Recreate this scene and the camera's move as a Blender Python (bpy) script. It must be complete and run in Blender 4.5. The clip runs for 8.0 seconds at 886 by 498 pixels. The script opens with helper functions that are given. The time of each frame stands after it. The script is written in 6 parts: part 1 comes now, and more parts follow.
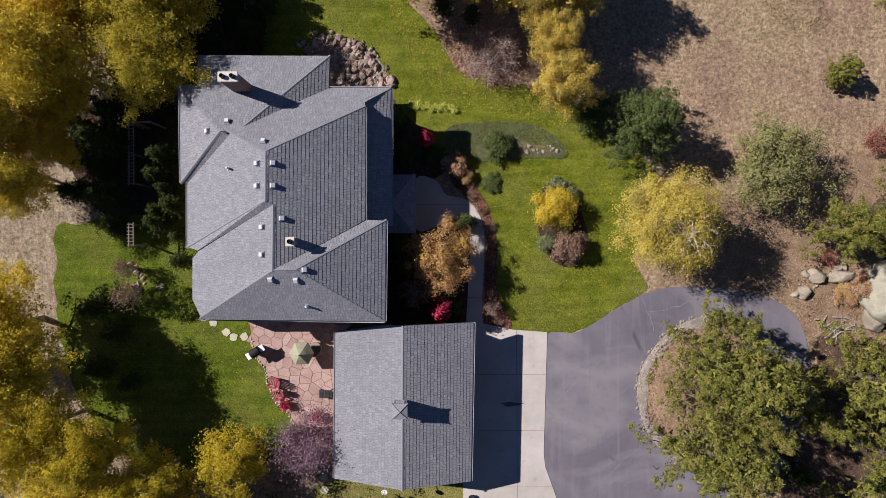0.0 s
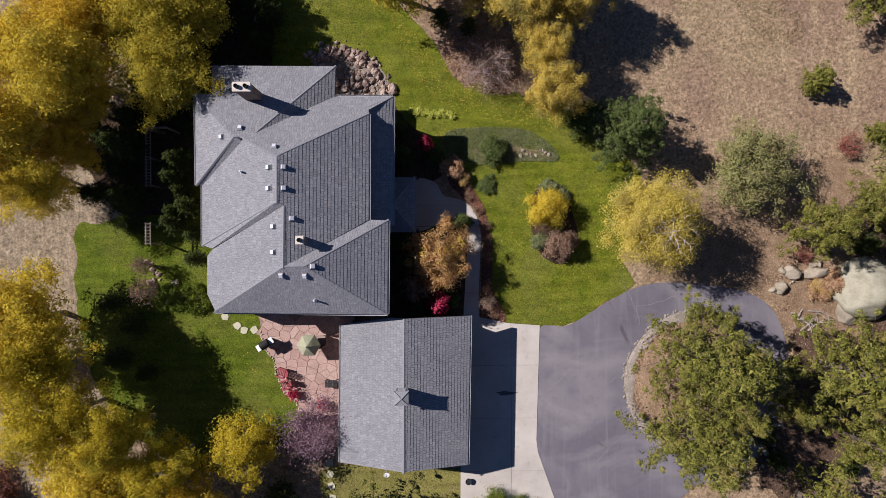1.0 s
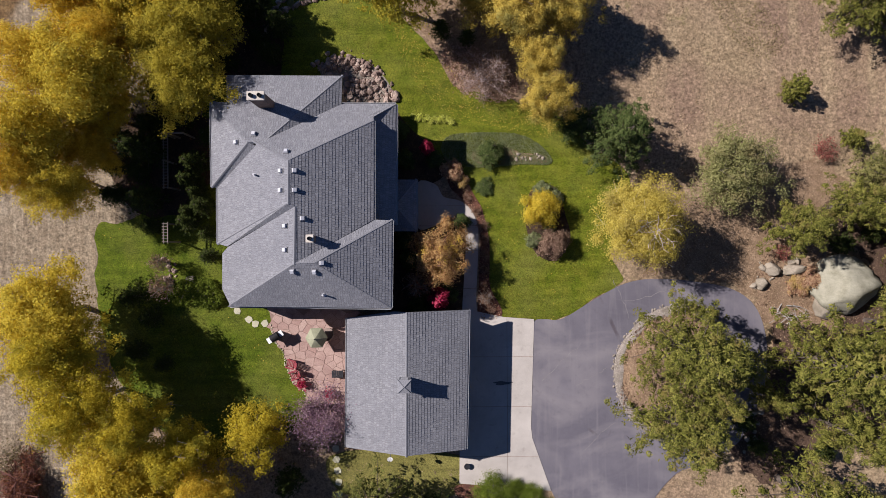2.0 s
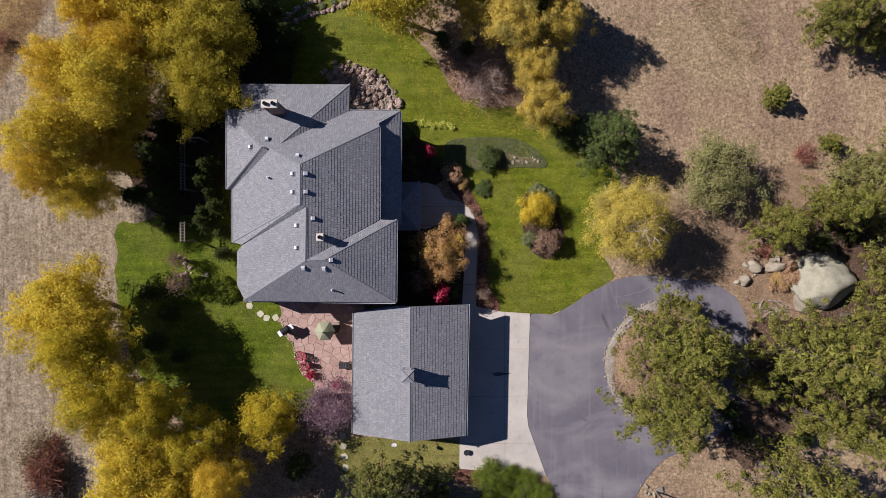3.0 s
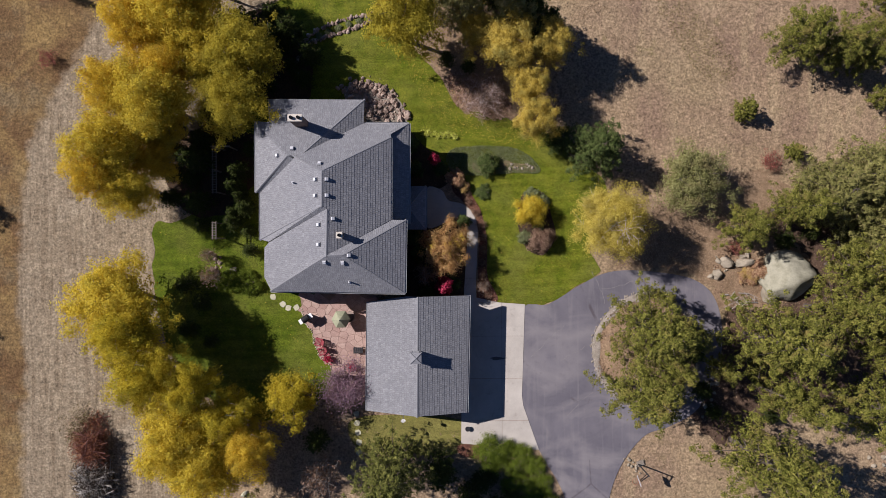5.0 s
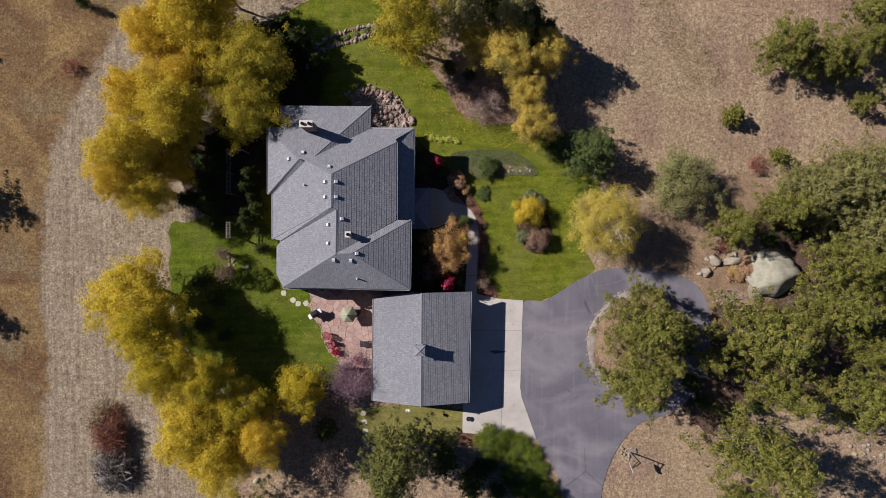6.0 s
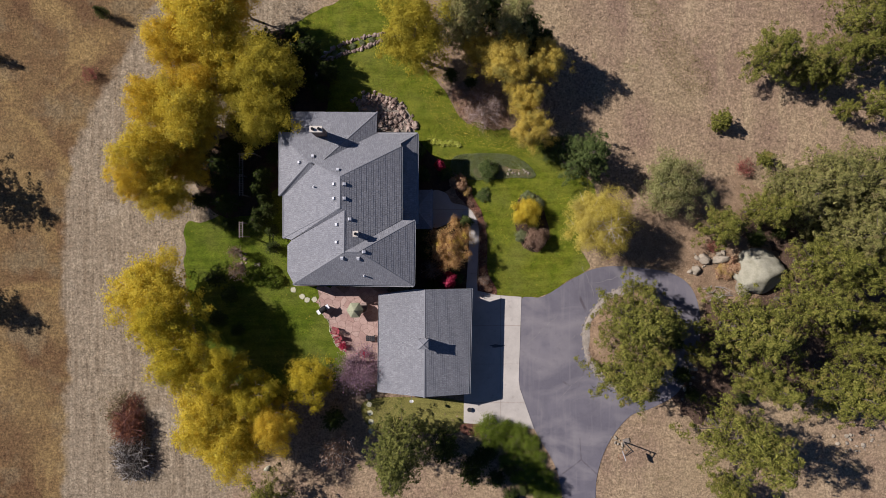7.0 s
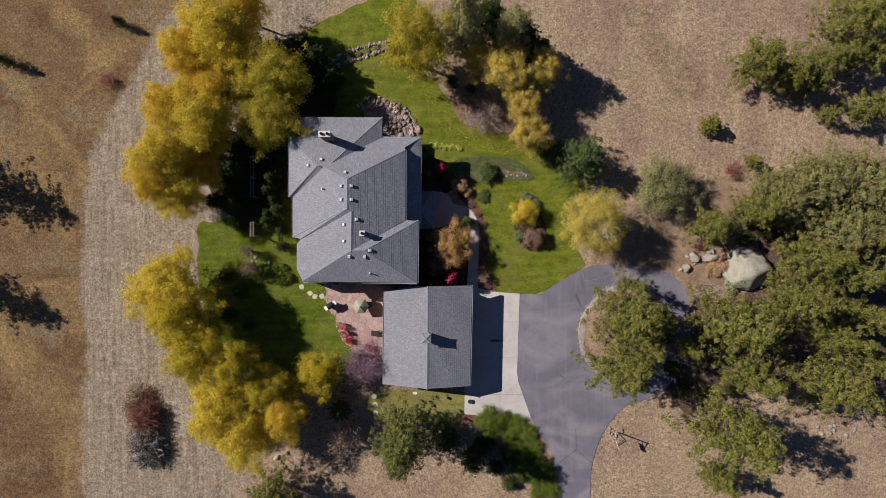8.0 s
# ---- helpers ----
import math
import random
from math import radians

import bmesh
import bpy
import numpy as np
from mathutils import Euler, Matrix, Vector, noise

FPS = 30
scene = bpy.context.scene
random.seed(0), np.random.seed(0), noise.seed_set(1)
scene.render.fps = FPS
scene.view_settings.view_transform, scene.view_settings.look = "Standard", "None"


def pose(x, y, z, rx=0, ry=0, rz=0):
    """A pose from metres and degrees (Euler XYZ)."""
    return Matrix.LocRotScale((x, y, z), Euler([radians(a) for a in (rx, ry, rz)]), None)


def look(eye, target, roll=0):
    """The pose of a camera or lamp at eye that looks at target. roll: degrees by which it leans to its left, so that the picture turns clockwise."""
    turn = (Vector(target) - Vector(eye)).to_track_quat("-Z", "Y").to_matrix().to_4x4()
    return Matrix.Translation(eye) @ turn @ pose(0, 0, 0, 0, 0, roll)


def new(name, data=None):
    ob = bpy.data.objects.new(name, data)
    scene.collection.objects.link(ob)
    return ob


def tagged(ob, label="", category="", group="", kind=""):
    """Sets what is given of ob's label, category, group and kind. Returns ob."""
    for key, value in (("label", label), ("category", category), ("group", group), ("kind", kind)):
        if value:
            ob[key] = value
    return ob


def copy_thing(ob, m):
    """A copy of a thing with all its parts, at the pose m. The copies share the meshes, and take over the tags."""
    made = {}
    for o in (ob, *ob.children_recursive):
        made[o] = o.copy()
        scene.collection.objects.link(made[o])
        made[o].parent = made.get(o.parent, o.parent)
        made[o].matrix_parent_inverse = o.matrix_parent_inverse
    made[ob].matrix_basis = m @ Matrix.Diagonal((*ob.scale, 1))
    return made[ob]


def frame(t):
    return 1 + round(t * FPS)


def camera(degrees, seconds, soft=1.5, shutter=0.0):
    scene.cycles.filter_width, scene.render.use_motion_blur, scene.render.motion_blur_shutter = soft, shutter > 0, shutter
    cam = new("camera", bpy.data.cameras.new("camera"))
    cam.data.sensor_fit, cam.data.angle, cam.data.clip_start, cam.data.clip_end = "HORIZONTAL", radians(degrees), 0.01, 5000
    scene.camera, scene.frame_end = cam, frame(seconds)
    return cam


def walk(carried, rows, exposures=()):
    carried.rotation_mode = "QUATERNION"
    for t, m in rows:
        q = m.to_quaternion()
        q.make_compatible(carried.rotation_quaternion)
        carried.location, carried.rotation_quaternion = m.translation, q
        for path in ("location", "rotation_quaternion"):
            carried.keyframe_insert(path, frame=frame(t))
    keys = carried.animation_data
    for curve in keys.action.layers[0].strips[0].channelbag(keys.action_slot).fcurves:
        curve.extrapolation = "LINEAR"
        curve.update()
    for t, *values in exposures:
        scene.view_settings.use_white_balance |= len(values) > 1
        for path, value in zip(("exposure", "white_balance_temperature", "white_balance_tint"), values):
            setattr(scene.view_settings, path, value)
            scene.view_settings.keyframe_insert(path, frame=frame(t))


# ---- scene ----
cam = camera(73.7, 8.0, soft=0.65)
EXPOSURE = [(0.0, 0.48, 5900.0, 18.0), (8.0, 0.29, 5900.0, 16.0)]
PATH = [
    (0, 0.351, -0.101, 36.843, -0.114, 0.223, -0.323),
    (0.5, 0.352, -0.131, 37.962, -0.158, 0.130, -0.335),
    (1, 0.338, -0.167, 39.106, -0.193, 0.054, -0.341),
    (1.5, 0.309, -0.208, 40.275, -0.219, -0.005, -0.342),
    (2, 0.267, -0.254, 41.464, -0.237, -0.050, -0.337),
    (2.5, 0.214, -0.303, 42.672, -0.249, -0.082, -0.327),
    (3, 0.151, -0.354, 43.896, -0.256, -0.103, -0.314),
    (3.5, 0.078, -0.406, 45.133, -0.259, -0.115, -0.298),
    (4, -0.002, -0.460, 46.381, -0.259, -0.120, -0.280),
    (4.5, -0.089, -0.513, 47.636, -0.258, -0.120, -0.261),
    (5, -0.181, -0.564, 48.896, -0.256, -0.117, -0.241),
    (5.5, -0.276, -0.614, 50.159, -0.255, -0.111, -0.221),
    (6, -0.374, -0.661, 51.422, -0.256, -0.106, -0.203),
    (6.5, -0.474, -0.703, 52.682, -0.261, -0.103, -0.185),
    (7, -0.573, -0.741, 53.937, -0.270, -0.103, -0.171),
    (7.5, -0.671, -0.774, 55.183, -0.285, -0.109, -0.159),
    (8, -0.766, -0.799, 56.419, -0.306, -0.122, -0.152),
]
walk(cam, [(t, pose(*p)) for t, *p in PATH], exposures=EXPOSURE)

# ---- light ----
SUN = Vector((-0.715, 0.272, 0.643))
world = bpy.data.worlds.new("sky")
scene.world = world
world.use_nodes = True
wn = world.node_tree.nodes
sky = wn.new("ShaderNodeTexSky")
sky.sky_type = "NISHITA"
sky.sun_disc = False
sky.sun_elevation = math.asin(SUN.z)
sky.sun_rotation = math.atan2(SUN.x, SUN.y)
sky.altitude = 2600.0
sky.dust_density = 0.0
sky.air_density = 0.5
sky.ozone_density = 4.0
wn["Background"].inputs["Strength"].default_value = 0.075
world.node_tree.links.new(sky.outputs["Color"], wn["Background"].inputs["Color"])
sun = new("sun", bpy.data.lights.new("sun", "SUN"))
sun.data.energy = 5.0
sun.data.angle = radians(0.53)
sun.data.color = (1.0, 0.91, 0.79)
sun.matrix_world = look((0, 0, 80), Vector((0, 0, 80)) - SUN)


# ---- materials ----
class Nodes:
    """A short hand for building one material's nodes."""

    def __init__(self, name, roughness=0.85, metallic=0.0):
        self.mat = bpy.data.materials.new(name)
        self.mat.use_nodes = True
        self.tree = self.mat.node_tree
        self.bsdf = self.tree.nodes["Principled BSDF"]
        self.bsdf.inputs["Roughness"].default_value = roughness
        self.bsdf.inputs["Metallic"].default_value = metallic
        self.bsdf.inputs["Specular IOR Level"].default_value = 0.12
        self.place = self.tree.nodes.new("ShaderNodeNewGeometry").outputs["Position"]

    def link(self, a, b):
        self.tree.links.new(a, b)

    def local(self):
        self.place = self.tree.nodes.new("ShaderNodeTexCoord").outputs["Object"]
        return self

    def stretch(self, sx, sy, sz, turn=0.0):
        n = self.tree.nodes.new("ShaderNodeMapping")
        n.inputs["Scale"].default_value = (sx, sy, sz)
        n.inputs["Rotation"].default_value = (0, 0, turn)
        self.link(self.place, n.inputs["Vector"])
        return n.outputs["Vector"]

    def noise(self, scale, detail=4.0, rough=0.6, where=None, distort=0.0):
        n = self.tree.nodes.new("ShaderNodeTexNoise")
        n.inputs["Scale"].default_value = scale
        n.inputs["Detail"].default_value = detail
        n.inputs["Roughness"].default_value = rough
        n.inputs["Distortion"].default_value = distort
        self.link(where or self.place, n.inputs["Vector"])
        return n.outputs["Fac"]

    def cells(self, scale, feature="F1", where=None):
        n = self.tree.nodes.new("ShaderNodeTexVoronoi")
        n.feature = feature
        n.inputs["Scale"].default_value = scale
        self.link(where or self.place, n.inputs["Vector"])
        return n.outputs["Distance"]

    def ramp(self, fac, *stops):
        n = self.tree.nodes.new("ShaderNodeValToRGB")
        e = n.color_ramp.elements
        while len(e) < len(stops):
            e.new(0.5)
        for k, (p, col) in enumerate(stops):
            e[k].position = p
            e[k].color = (*col, 1) if isinstance(col, tuple) else (col, col, col, 1)
        self.link(fac, n.inputs["Fac"])
        return n.outputs["Color"]

    def mix(self, fac, a, b, how="MIX"):
        n = self.tree.nodes.new("ShaderNodeMix")
        n.data_type, n.blend_type = "RGBA", how
        for value, slot in ((fac, n.inputs["Factor"]), (a, n.inputs["A"]), (b, n.inputs["B"])):
            if isinstance(value, tuple):
                slot.default_value = (*value, 1)
            elif isinstance(value, (int, float)):
                slot.default_value = value
            else:
                self.link(value, slot)
        return n.outputs["Result"]

    def island(self):
        return self.tree.nodes["Geometry"].outputs["Random Per Island"]

    def chance(self):
        return self.tree.nodes.new("ShaderNodeObjectInfo").outputs["Random"]

    def maths(self, how, a, b):
        n = self.tree.nodes.new("ShaderNodeMath")
        n.operation = how
        for value, slot in ((a, n.inputs[0]), (b, n.inputs[1])):
            if isinstance(value, (int, float)):
                slot.default_value = value
            else:
                self.link(value, slot)
        return n.outputs[0]

    def axis(self, k):
        n = self.tree.nodes.new("ShaderNodeSeparateXYZ")
        self.link(self.place, n.inputs[0])
        return n.outputs[k]

    def span(self, value, lo, hi):
        n = self.tree.nodes.new("ShaderNodeMapRange")
        n.interpolation_type = "SMOOTHSTEP"
        n.inputs["From Min"].default_value, n.inputs["From Max"].default_value = lo, hi
        self.link(value, n.inputs["Value"])
        return n.outputs["Result"]

    def colour(self, c):
        if isinstance(c, tuple):
            self.bsdf.inputs["Base Color"].default_value = (*c, 1)
        else:
            self.link(c, self.bsdf.inputs["Base Color"])
        return self

    def bump(self, height, strength=0.4, depth=0.02):
        n = self.tree.nodes.new("ShaderNodeBump")
        n.inputs["Strength"].default_value = strength
        n.inputs["Distance"].default_value = depth
        self.link(height, n.inputs["Height"])
        self.link(n.outputs["Normal"], self.bsdf.inputs["Normal"])
        return self


def plain(name, a, b, scale=3.0, fine=40.0, roughness=0.8, metallic=0.0, bump=0.25):
    """A surface of one kind: two tones at two scales, with a fine relief."""
    n = Nodes(name, roughness, metallic).local()
    big = n.noise(scale, 3)
    small = n.noise(fine, 3)
    col = n.mix(n.ramp(big, (0.35, 0.0), (0.65, 1.0)), a, b)
    col = n.mix(0.35, col, n.ramp(small, (0.3, 0.25), (0.7, 0.8)), "OVERLAY")
    return n.colour(col).bump(small, bump, 0.01).mat


def leafy(name, dark, mid, light, odd=None, share=0.0, glow=0.42):
    """Foliage: each leaf takes its own tone; light passes through thin leaves."""
    n = Nodes(name, 0.75)
    n.bsdf.inputs["Specular IOR Level"].default_value = 0.04
    col = n.ramp(n.island(), (0.0, dark), (0.45, mid), (1.0, light))
    patch = n.ramp(n.noise(0.55, 3), (0.38, 0.0), (0.66, 1.0))
    col = n.mix(n.mix(0.6, (0.0, 0.0, 0.0), patch), col, n.mix(0.5, col, mid))
    spray = n.noise(2.4, 3, 0.6)
    col = n.mix(n.ramp(spray, (0.36, 0.35), (0.5, 0.0)), col, dark)
    col = n.mix(n.ramp(spray, (0.52, 0.0), (0.66, 0.5)), col, light)
    if odd:
        col = n.mix(n.ramp(n.noise(0.8, 4), (0.62 - 0.3 * share, 0.0), (0.72 - 0.2 * share, 1.0)), col, odd)
    n.colour(col)
    thin = n.tree.nodes.new("ShaderNodeBsdfTranslucent")
    n.link(col, thin.inputs["Color"])
    both = n.tree.nodes.new("ShaderNodeMixShader")
    both.inputs["Fac"].default_value = glow
    n.link(n.bsdf.outputs[0], both.inputs[1])
    n.link(thin.outputs[0], both.inputs[2])
    n.link(both.outputs[0], n.tree.nodes["Material Output"].inputs["Surface"])
    return n.mat


def meadow_material():
    """Dry autumn grassland: tan by the house, a mown pale strip, rusty and golden rough grass to the west."""
    n = Nodes("dry_meadow", 0.95)
    x, y = n.axis(0), n.axis(1)
    fine = n.noise(5.2, 6, 0.82)
    tuft = n.noise(2.2, 5, 0.65)
    patch = n.noise(0.16, 4, 0.6)
    wide = n.noise(0.055, 3, 0.55)
    east = n.mix(n.ramp(patch, (0.36, 0.0), (0.62, 1.0)), (0.230, 0.156, 0.106), (0.305, 0.222, 0.138))
    east = n.mix(n.ramp(wide, (0.5, 0.0), (0.7, 0.4)), east, (0.25, 0.205, 0.095))
    swath = n.noise(1.0, 4, 0.6, n.stretch(0.55, 0.09, 1.0, -0.55), 0.6)
    east = n.mix(n.ramp(swath, (0.5, 0.0), (0.66, 0.55)), east, (0.345, 0.262, 0.157))
    east = n.mix(n.ramp(n.noise(0.42, 5, 0.7, None, 0.5), (0.6, 0.0), (0.7, 0.6)), east, (0.20, 0.165, 0.075))
    west = n.mix(n.ramp(patch, (0.38, 0.0), (0.6, 1.0)), (0.118, 0.067, 0.032), (0.180, 0.118, 0.052))
    west = n.mix(n.ramp(n.noise(0.3, 4), (0.5, 0.0), (0.66, 0.8)), west, (0.175, 0.130, 0.072))
    west = n.mix(n.ramp(n.noise(0.12, 5, 0.6, None, 0.8), (0.52, 0.0), (0.66, 0.75)), west, (0.265, 0.180, 0.072))
    lean = n.stretch(3.0, 0.16, 1.0, 0.1)
    rows = n.noise(1.0, 4, 0.65, lean, 0.3)
    mown = n.mix(n.ramp(n.maths("ADD", n.maths("MULTIPLY", rows, 0.6), n.maths("MULTIPLY", n.noise(0.7, 5, 0.7), 0.4)), (0.38, 0.0), (0.6, 1.0)), (0.180, 0.137, 0.090), (0.295, 0.237, 0.162))
    mown = n.mix(n.ramp(n.noise(0.2, 4, 0.6), (0.58, 0.0), (0.7, 0.6)), mown, (0.345, 0.290, 0.21))
    edge = n.maths("ADD", x, n.maths("MULTIPLY", n.noise(0.25, 3), 4.0))
    edge = n.maths("SUBTRACT", edge, n.maths("MULTIPLY", n.maths("MULTIPLY", n.maths("MAXIMUM", y, 0.0), n.maths("MAXIMUM", y, 0.0)), 0.018))
    col = n.mix(n.span(edge, -33.4, -32.4), west, mown)
    col = n.mix(n.span(edge, -19.5, -16.5), col, east)
    col = n.mix(0.9, col, n.ramp(fine, (0.34, 0.16), (0.5, 0.5), (0.66, 0.88)), "OVERLAY")
    col = n.mix(0.55, col, n.ramp(tuft, (0.32, 0.22), (0.68, 0.78)), "OVERLAY")
    rise = n.maths("ADD", n.maths("MULTIPLY", fine, 0.7), n.maths("MULTIPLY", tuft, 1.3))
    return n.colour(col).bump(rise, 0.6, 0.1).mat


def lawn_material(name="mown_lawn", dull=0.0, deep=(0.086, 0.113, 0.006), pale=(0.162, 0.170, 0.015)):
    n = Nodes(name, 0.9)
    fine = n.noise(14.0, 5, 0.75)
    mid = n.noise(1.1, 4, 0.65)
    col = n.mix(n.ramp(mid, (0.35, 0.0), (0.68, 1.0)), deep, pale)
    col = n.mix(n.ramp(n.noise(0.22, 3), (0.45, 0.0), (0.7, 0.6)), col, (0.150, 0.150, 0.030))
    col = n.mix(dull, col, n.mix(mid, (0.175, 0.150, 0.048), (0.27, 0.225, 0.09)))
    stripe = n.noise(1.0, 2, 0.5, n.stretch(0.25, 2.2, 1.0, 0.5))
    col = n.mix(0.35, col, n.ramp(stripe, (0.35, 0.3), (0.65, 0.7)), "OVERLAY")
    col = n.mix(0.75, col, n.ramp(fine, (0.34, 0.08), (0.66, 0.88)), "OVERLAY")
    fallen = n.cells(3.2)
    near = n.noise(0.33, 3)
    spots = n.maths("MULTIPLY", n.ramp(fallen, (0.08, 1.0), (0.15, 0.0)), n.ramp(near, (0.46, 0.0), (0.6, 1.0)))
    col = n.mix(spots, col, (0.42, 0.30, 0.05))
    return n.colour(col).bump(n.maths("ADD", fine, mid), 0.8, 0.06).mat


def mulch_material(name, a, b, c):
    n = Nodes(name, 0.95)
    grain = n.noise(11.0, 5, 0.8)
    col = n.mix(n.ramp(n.noise(1.3, 4), (0.38, 0.0), (0.62, 1.0)), a, b)
    col = n.mix(n.ramp(n.cells(6.0), (0.1, 1.0), (0.32, 0.0)), col, c)
    col = n.mix(0.75, col, n.ramp(grain, (0.25, 0.1), (0.75, 0.85)), "OVERLAY")
    return n.colour(col).bump(grain, 0.9, 0.08).mat


def asphalt_material():
    n = Nodes("worn_asphalt", 0.8)
    grain = n.noise(60.0, 3, 0.7)
    col = n.mix(n.ramp(n.noise(0.25, 4, 0.6), (0.35, 0.0), (0.68, 1.0)), (0.118, 0.110, 0.130), (0.165, 0.153, 0.172))
    swirl = n.noise(1.0, 4, 0.55, n.stretch(0.16, 0.28, 1.0, 0.9), 1.2)
    col = n.mix(n.ramp(swirl, (0.46, 0.0), (0.68, 0.75)), col, (0.235, 0.216, 0.222))
    streak = n.noise(1.0, 5, 0.6, n.stretch(1.6, 0.1, 1.0, 0.12), 0.4)
    col = n.mix(n.ramp(streak, (0.52, 0.0), (0.7, 0.4)), col, (0.24, 0.222, 0.225))
    col = n.mix(n.ramp(n.noise(2.2, 5, 0.7), (0.55, 0.0), (0.75, 0.4)), col, (0.10, 0.094, 0.108))
    crack = n.ramp(n.cells(0.11, "DISTANCE_TO_EDGE", n.stretch(1.0, 0.7, 1.0, 0.3)), (0.003, 1.0), (0.008, 0.0))
    col = n.mix(n.maths("MULTIPLY", crack, n.ramp(n.noise(0.4), (0.5, 0.0), (0.62, 0.6))), col, (0.06, 0.045, 0.05))
    col = n.mix(0.3, col, n.ramp(grain, (0.3, 0.3), (0.7, 0.7)), "OVERLAY")
    return n.colour(col).bump(grain, 0.3, 0.01).mat


def concrete_material():
    n = Nodes("broomed_concrete", 0.85)
    grain = n.noise(30.0, 4, 0.7)
    col = n.mix(n.ramp(n.noise(0.5, 5, 0.65), (0.35, 0.0), (0.68, 1.0)), (0.40, 0.365, 0.325), (0.50, 0.46, 0.41))
    stain = n.noise(1.7, 5, 0.7)
    col = n.mix(n.ramp(stain, (0.58, 0.0), (0.74, 0.55)), col, (0.24, 0.215, 0.19))
    col = n.mix(0.25, col, n.ramp(grain, (0.3, 0.3), (0.7, 0.7)), "OVERLAY")
    return n.colour(col).bump(grain, 0.25, 0.008).mat


def shingle_material():
    n = Nodes("grey_shingles", 0.92)
    col = n.ramp(n.island(), (0.0, (0.200, 0.201, 0.215)), (0.4, (0.226, 0.227, 0.241)), (0.85, (0.246, 0.247, 0.260)), (1.0, (0.272, 0.273, 0.284)))
    col = n.mix(n.ramp(n.noise(0.35, 4), (0.4, 0.0), (0.7, 0.4)), col, (0.175, 0.178, 0.195))
    grit = n.noise(17.0, 4, 0.8)
    col = n.mix(0.75, col, n.ramp(grit, (0.25, 0.2), (0.75, 0.8)), "OVERLAY")
    return n.colour(col).bump(grit, 0.4, 0.01).mat


def stone_material(name, a, b, c):
    n = Nodes(name, 0.9)
    col = n.mix(n.chance(), a, b)
    col = n.mix(n.ramp(n.noise(1.4, 5, 0.65), (0.45, 0.0), (0.68, 0.8)), col, c)
    grit = n.noise(16.0, 5, 0.75)
    col = n.mix(0.5, col, n.ramp(grit, (0.25, 0.2), (0.75, 0.8)), "OVERLAY")
    return n.colour(col).bump(grit, 0.5, 0.03).mat


M_MEADOW = meadow_material()
M_LAWN = lawn_material()
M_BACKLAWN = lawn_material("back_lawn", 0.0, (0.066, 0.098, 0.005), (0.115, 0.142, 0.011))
M_DULL = lawn_material("thin_lawn", 0.6)
M_MULCH = mulch_material("red_mulch", (0.105, 0.050, 0.038), (0.19, 0.085, 0.055), (0.30, 0.17, 0.11))
M_SOIL = mulch_material("needle_litter", (0.23, 0.155, 0.094), (0.32, 0.222, 0.140), (0.41, 0.30, 0.195))
# Needle litter, its brown lowered further to blacken the shade below the pines.
M_SHADELITTER = mulch_material("shade_darkened_litter", (0.085, 0.055, 0.038), (0.125, 0.080, 0.056), (0.18, 0.125, 0.085))
# Soil of the planted beds; also the dark colour of the spruce shade sheets.
M_GARDEN = mulch_material("garden_soil_and_shade", (0.05, 0.035, 0.024), (0.085, 0.055, 0.035), (0.15, 0.09, 0.05))
M_GRAVEL = mulch_material("grey_gravel", (0.30, 0.26, 0.22), (0.22, 0.19, 0.15), (0.42, 0.37, 0.31))
M_ASPHALT = asphalt_material()
M_CONCRETE = concrete_material()
M_SHINGLE = shingle_material()
M_CAP = plain("ridge_cap", (0.18, 0.182, 0.195), (0.24, 0.24, 0.25), 2.0, 30.0, 0.92)
M_DECK = plain("dark_fascia", (0.10, 0.095, 0.095), (0.13, 0.125, 0.12), 1.0, 20.0, 0.7)
M_GUTTER = plain("pale_gutter", (0.38, 0.38, 0.39), (0.46, 0.46, 0.46), 1.0, 20.0, 0.45, 0.0, 0.05)
M_WALL = plain("taupe_siding", (0.24, 0.20, 0.165), (0.28, 0.235, 0.19), 0.6, 12.0, 0.8)
M_BRICK = plain("brown_chimney_masonry", (0.17, 0.125, 0.10), (0.24, 0.175, 0.14), 3.0, 20.0, 0.9, 0.0, 0.6)
M_CAPSTONE = plain("cream_chimney_cap", (0.50, 0.45, 0.38), (0.58, 0.53, 0.46), 2.0, 25.0, 0.8)
M_VENT = plain("pale_grey_vent", (0.52, 0.53, 0.55), (0.60, 0.60, 0.62), 3.0, 30.0, 0.5, 0.0, 0.05)
M_BLACK = plain("sooty_black", (0.012, 0.012, 0.013), (0.025, 0.024, 0.024), 4.0, 30.0, 0.6)
M_FLAG = stone_material("red_flagstone", (0.36, 0.235, 0.20), (0.46, 0.335, 0.285), (0.29, 0.19, 0.165))
M_JOINT = plain("sandy_joint", (0.22, 0.15, 0.12), (0.28, 0.20, 0.16), 2.0, 25.0, 0.95)
M_ROCK = stone_material("granite_boulder", (0.27, 0.235, 0.18), (0.35, 0.30, 0.23), (0.17, 0.145, 0.105))
M_PALEROCK = stone_material("pale_lichen_granite", (0.29, 0.275, 0.205), (0.34, 0.325, 0.25), (0.19, 0.18, 0.125))
M_REDROCK = stone_material("pink_rockery_stone", (0.20, 0.135, 0.11), (0.44, 0.345, 0.285), (0.13, 0.10, 0.085))
M_SANDSTONE = stone_material("pale_sandstone", (0.44, 0.42, 0.30), (0.52, 0.49, 0.36), (0.36, 0.35, 0.24))
M_DUST = plain("pale_dust", (0.20, 0.187, 0.18), (0.27, 0.25, 0.24), 3.0, 25.0, 0.95)
